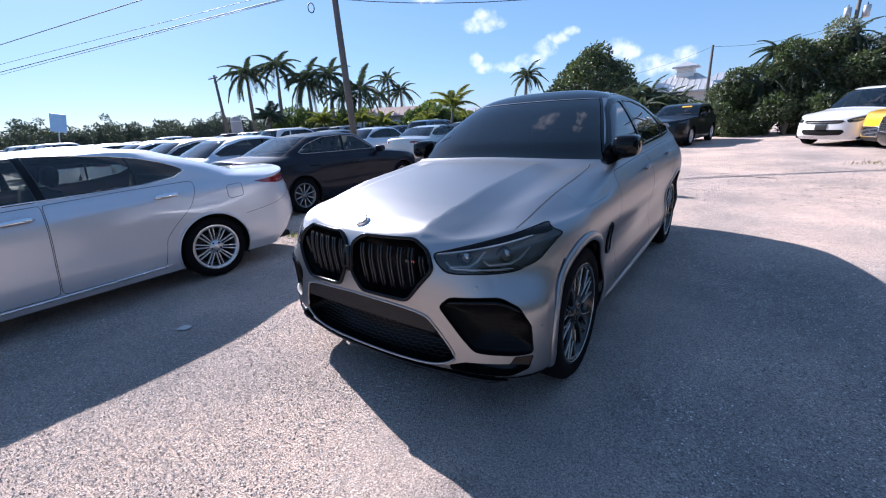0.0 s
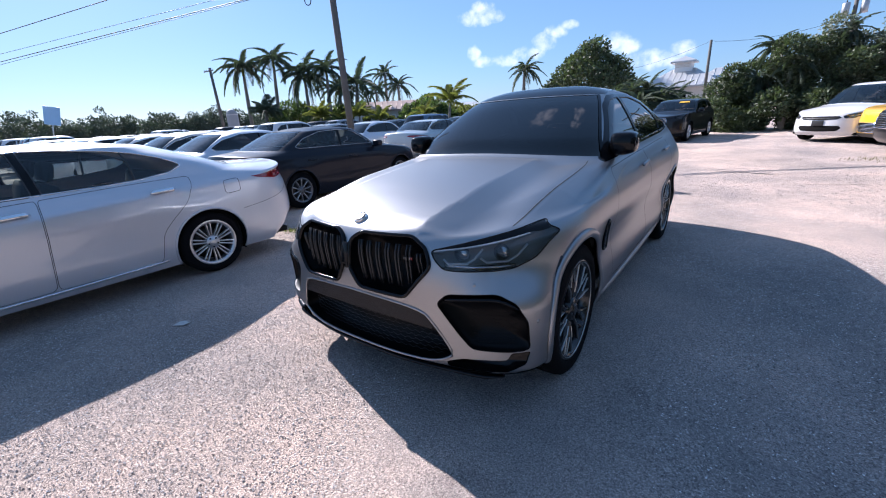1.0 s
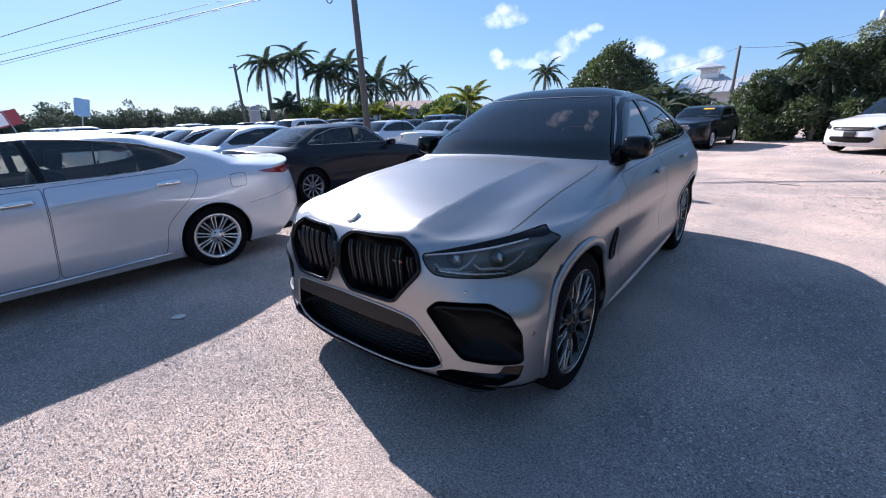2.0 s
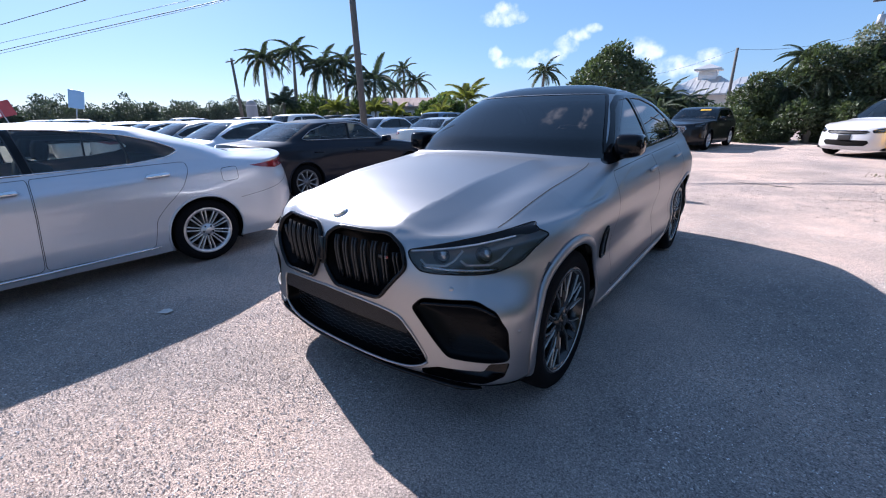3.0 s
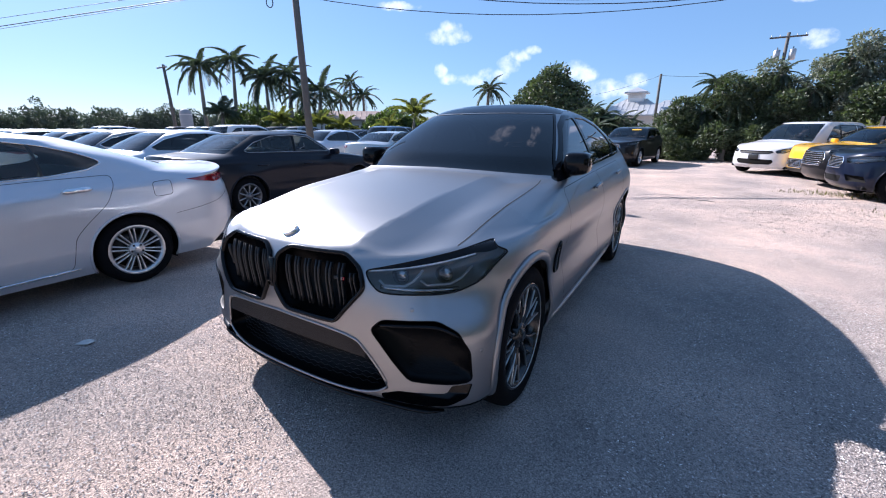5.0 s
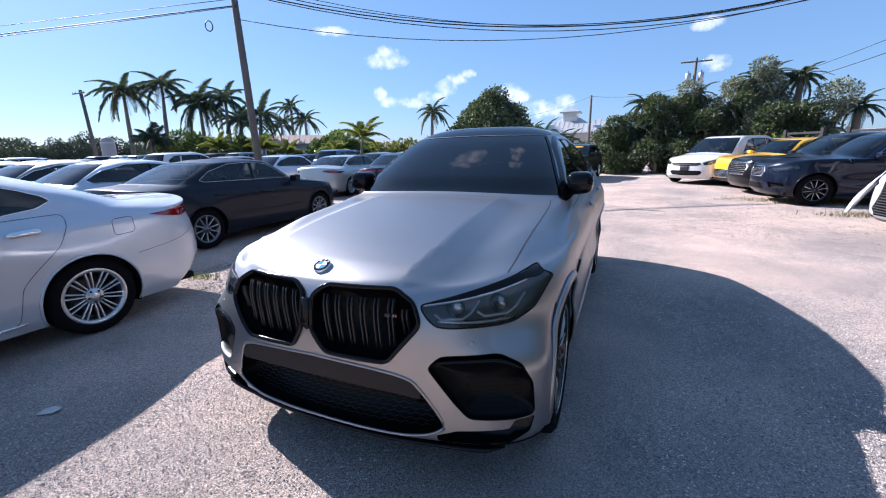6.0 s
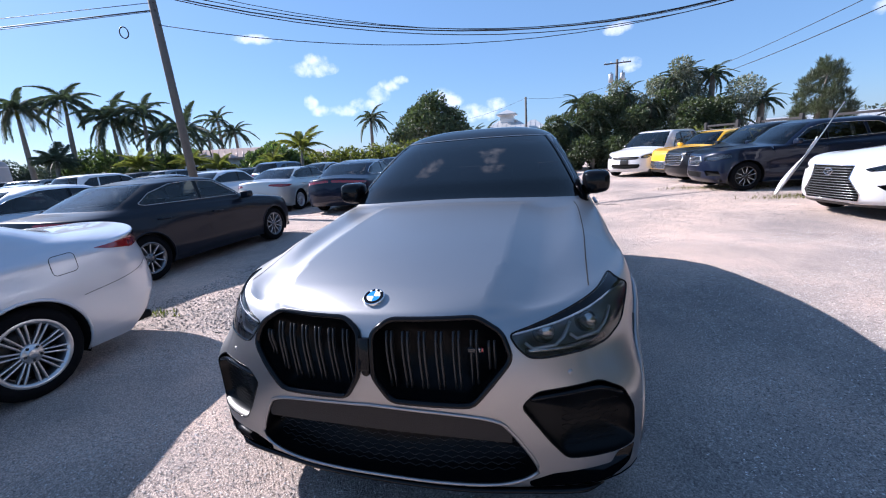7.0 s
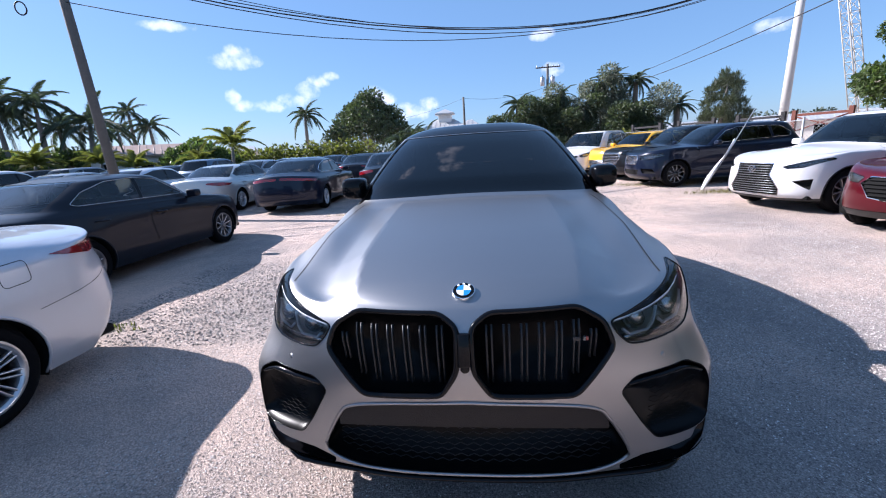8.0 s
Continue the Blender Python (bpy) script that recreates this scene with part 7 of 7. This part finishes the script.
# ---- chain-link fence with steel frames ----
def fence(x0, y0, x1, y1, h):
    L = math.hypot(x1 - x0, y1 - y0)
    root = thing("chain_link_fence", "chain-link fence with steel posts behind parked cars", "fence", pose(x0, y0, 0, 0, 0, math.degrees(math.atan2(y1 - y0, x1 - x0))))
    for u in np.arange(0, L + 0.1, 2.4):
        part("post", tube([(u, 0, -0.1), (u, 0, h + 0.1)], 0.035, 8), M["steel"], root)
    part("top_rail", tube([(0, 0, h), (L, 0, h)], 0.016, 6), M["steel"], root)
    bars = []
    for u in np.arange(-h, L, 0.11):
        a, b = max(0, u), min(L, u + h)
        if b > a:
            bars.append(tube([(a, 0.006, a - u), (b, 0.006, b - u)], 0.004, 3, caps=False))
            bars.append(tube([(a, -0.006, h - (a - u)), (b, -0.006, h - (b - u))], 0.004, 3, caps=False))
    part("wire_mesh", join(*bars), M["steel"], root, "woven wire mesh")


fence(6.5, 19.6, 12.5, 9.0, 1.60)


def frame_rack(x, y, w, z, mat, turn):
    root = thing("steel_frame", "dark steel trestle frame behind the parked cars", "steel frame", pose(x, y, 0, 0, 0, turn), "steel frames")
    for u in (-w / 2, w / 2):
        part("upright", block(u - 0.06, u + 0.06, -0.06, 0.06, 0, z, 0.005), M[mat], root, "", False)
    part("beam", block(-w / 2, w / 2, -0.03, 0.03, z - 0.20, z - 0.12, 0.005), M[mat], root, "", False)
    for sg in (1, -1):
        part("brace", tube([(-sg * w / 2, 0, z - 0.7), (sg * w / 2, 0, z - 0.2)], 0.025, 5), M[mat], root)


for t, mat in ((0.05, "dark_steel"), (0.25, "dark_steel"), (0.45, "dark_steel"), (0.60, "rust")):
    frame_rack(7.3 + 6.0 * t, 20.2 - 10.6 * t, 1.5, 1.95, mat, -60)


M["boom"] = material("faded_boom_paint", (0.46, 0.43, 0.37), 0.6, 0.2, vary=0.25, scale=1.5)


def lattice_mast(x, y, height, lean):
    """A tall lattice boom."""
    root = thing("lattice_boom", "tall pale lattice boom rising behind the fence", "crane boom", pose(x, y, 0))
    w = 0.34
    at = lambda t, a, b: (lean[0] * t + a * w, lean[1] * t + b * w, -0.1 + (height + 1.6) * t)
    for a in (-1, 1):
        for b in (-1, 1):
            part("chord", tube([at(t, a, b) for t in (0, 0.5, 1)], 0.04, 5), M["boom"], root)
    n = 16
    for i in range(n):
        t, u = i / n, (i + 1) / n
        for a, b, c, d in ((-1, -1, 1, -1), (1, -1, 1, 1), (1, 1, -1, 1), (-1, 1, -1, -1)):
            part("lattice_bar", tube([at(t, a, b), at(u, c, d)], 0.018, 4), M["boom"], root)
            part("lattice_bar", tube([at(u, a, b), at(u, c, d)], 0.018, 4), M["boom"], root)


x, y = from_eye(38.9, 42, (0.1, -1.15))
lattice_mast(x, y, 11.0, (-2.6, 0.6))


# ---- flag, sign, grass ----
M["flag_cloth"] = material("white_flag_cloth", (0.82, 0.82, 0.83), 0.7, vary=0.12, scale=9)
M["banner_red"] = material("faded_red_banner", (0.30, 0.05, 0.06), 0.6, vary=0.12)
M["tank_grey"] = material("pale_grey_tank", (0.24, 0.26, 0.28), 0.7, vary=0.12, scale=1.0)
M["sign_blue"] = material("pale_blue_sign", (0.25, 0.42, 0.62), 0.5, vary=0.08)


def feather_flag(a, b):
    root = thing("feather_flag", "collapsed white feather flag leaning by a dark blue SUV", "flag", Matrix.Translation(a))
    d = Vector(b) - Vector(a)
    part("pole", tube([(0, 0, 0), tuple(d * 0.5 + Vector((0.03, 0, 0))), tuple(d)], 0.012, 6), M["steel"], root)
    V, Fc = [], []
    n = 24
    for i in range(n + 1):
        t = i / n
        w = 0.115 * math.sin(math.pi * min(1, 0.12 + 0.95 * t)) ** 0.7 * (1 - 0.75 * t)
        for j in range(6):
            u = j / 5
            V.append(tuple(d * (t * 0.62) + Vector((-(u - 0.2) * w + 0.02 * math.sin(9 * t + 3 * u), 0.03 * math.sin(7 * u + 5 * t), 0.03 * math.sin(11 * t + 4 * u) + 0.02))))
    for i in range(n):
        for j in range(5):
            k = i * 6 + j
            Fc.append((k, k + 1, k + 7, k + 6))
    cl = part("cloth", (V, Fc), M["flag_cloth"], root, "crumpled white cloth")
    so = cl.modifiers.new("thickness", "SOLIDIFY")
    so.thickness = 0.004


feather_flag((5.6, 10.0, 0.0), (6.75, 10.2, 1.95))
x, y = from_eye(-79.3, 46)
sg = thing("sign_board", "pale blue sign board on a leaning post", "sign", pose(x, y, 0, 0, 11, 70))
part("post", tube([(0, 0, 0), (0, 0, 4.0)], 0.05, 8), M["steel"], sg)
part("board", block(-0.5, 0.5, -0.05, 0.05, 2.6, 4.0, 0.02), M["sign_blue"], sg, "", False)


x, y = from_eye(-83.4, 46)
banner = thing("banner_sign", "small red and white banner on a post", "sign", pose(x, y, 0, 0, -14, 75))
part("post", tube([(0, 0, 0), (0, 0, 3.2)], 0.04, 8), M["steel"], banner)
part("board", block(-0.75, 0.75, -0.03, 0.03, 2.0, 3.1, 0.02), M["banner_red"], banner, "", False)
part("stripe", block(-0.70, -0.10, -0.045, -0.03, 2.1, 3.0, 0.004), M["flag_cloth"], banner, "white stripe", False)
x, y = from_eye(-62.3, 72)
tank = thing("water_tank", "pale grey domed water tank behind the trees", "tank", pose(x, y, 0))
part("shell", lathe([(0, 0.8), (3.5, 0.8), (3.9, 0.68), (4.15, 0.4), (4.25, 0.0001)], 24, "z"), M["tank_grey"], tank)
part("rim_band", lathe([(3.38, 0.825), (3.52, 0.825)], 24, "z"), M["steel"], tank)


M["dry_grass"] = foliage("dry_yellow_grass", (0.17, 0.15, 0.06), 0.25, 1.0, 0.4, 0.3)


def grass_patch(points, n, label, seed, h=0.12, mat="leaf_yellow"):
    r = np.random.default_rng(seed)
    V, Fc = [], []
    P = np.array(points)
    for k in range(n):
        c = P[r.integers(len(P))]
        x, y = r.normal(c[0], c[2], 1)[0], r.normal(c[1], c[3], 1)[0]
        a, q = r.uniform(0, 6.28), h * r.uniform(0.4, 1.2)
        w = 0.008
        i = len(V)
        V += [(x - w * math.cos(a), y - w * math.sin(a), -0.01), (x + w * math.cos(a), y + w * math.sin(a), -0.01), (x + 0.5 * q * math.sin(a), y - 0.5 * q * math.cos(a), q)]
        Fc.append((i, i + 1, i + 2))
    tagged(part("grass", (V, Fc), M[mat], None, "", False), label, "grass", "", "stuff")


grass_patch([(4.6, 12.0, 0.5, 0.25), (5.6, 11.6, 0.6, 0.2), (5.9, 9.6, 0.5, 0.15), (6.6, 9.3, 0.4, 0.15)], 1300, "thin dry grass tufts at the lot's edge", 31, 0.075, "dry_grass")
grass_patch([(-3.6, 2.10, 0.16, 0.05), (-3.1, 8.6, 0.4, 0.04)], 160, "small green weeds in the gravel", 32, 0.045)
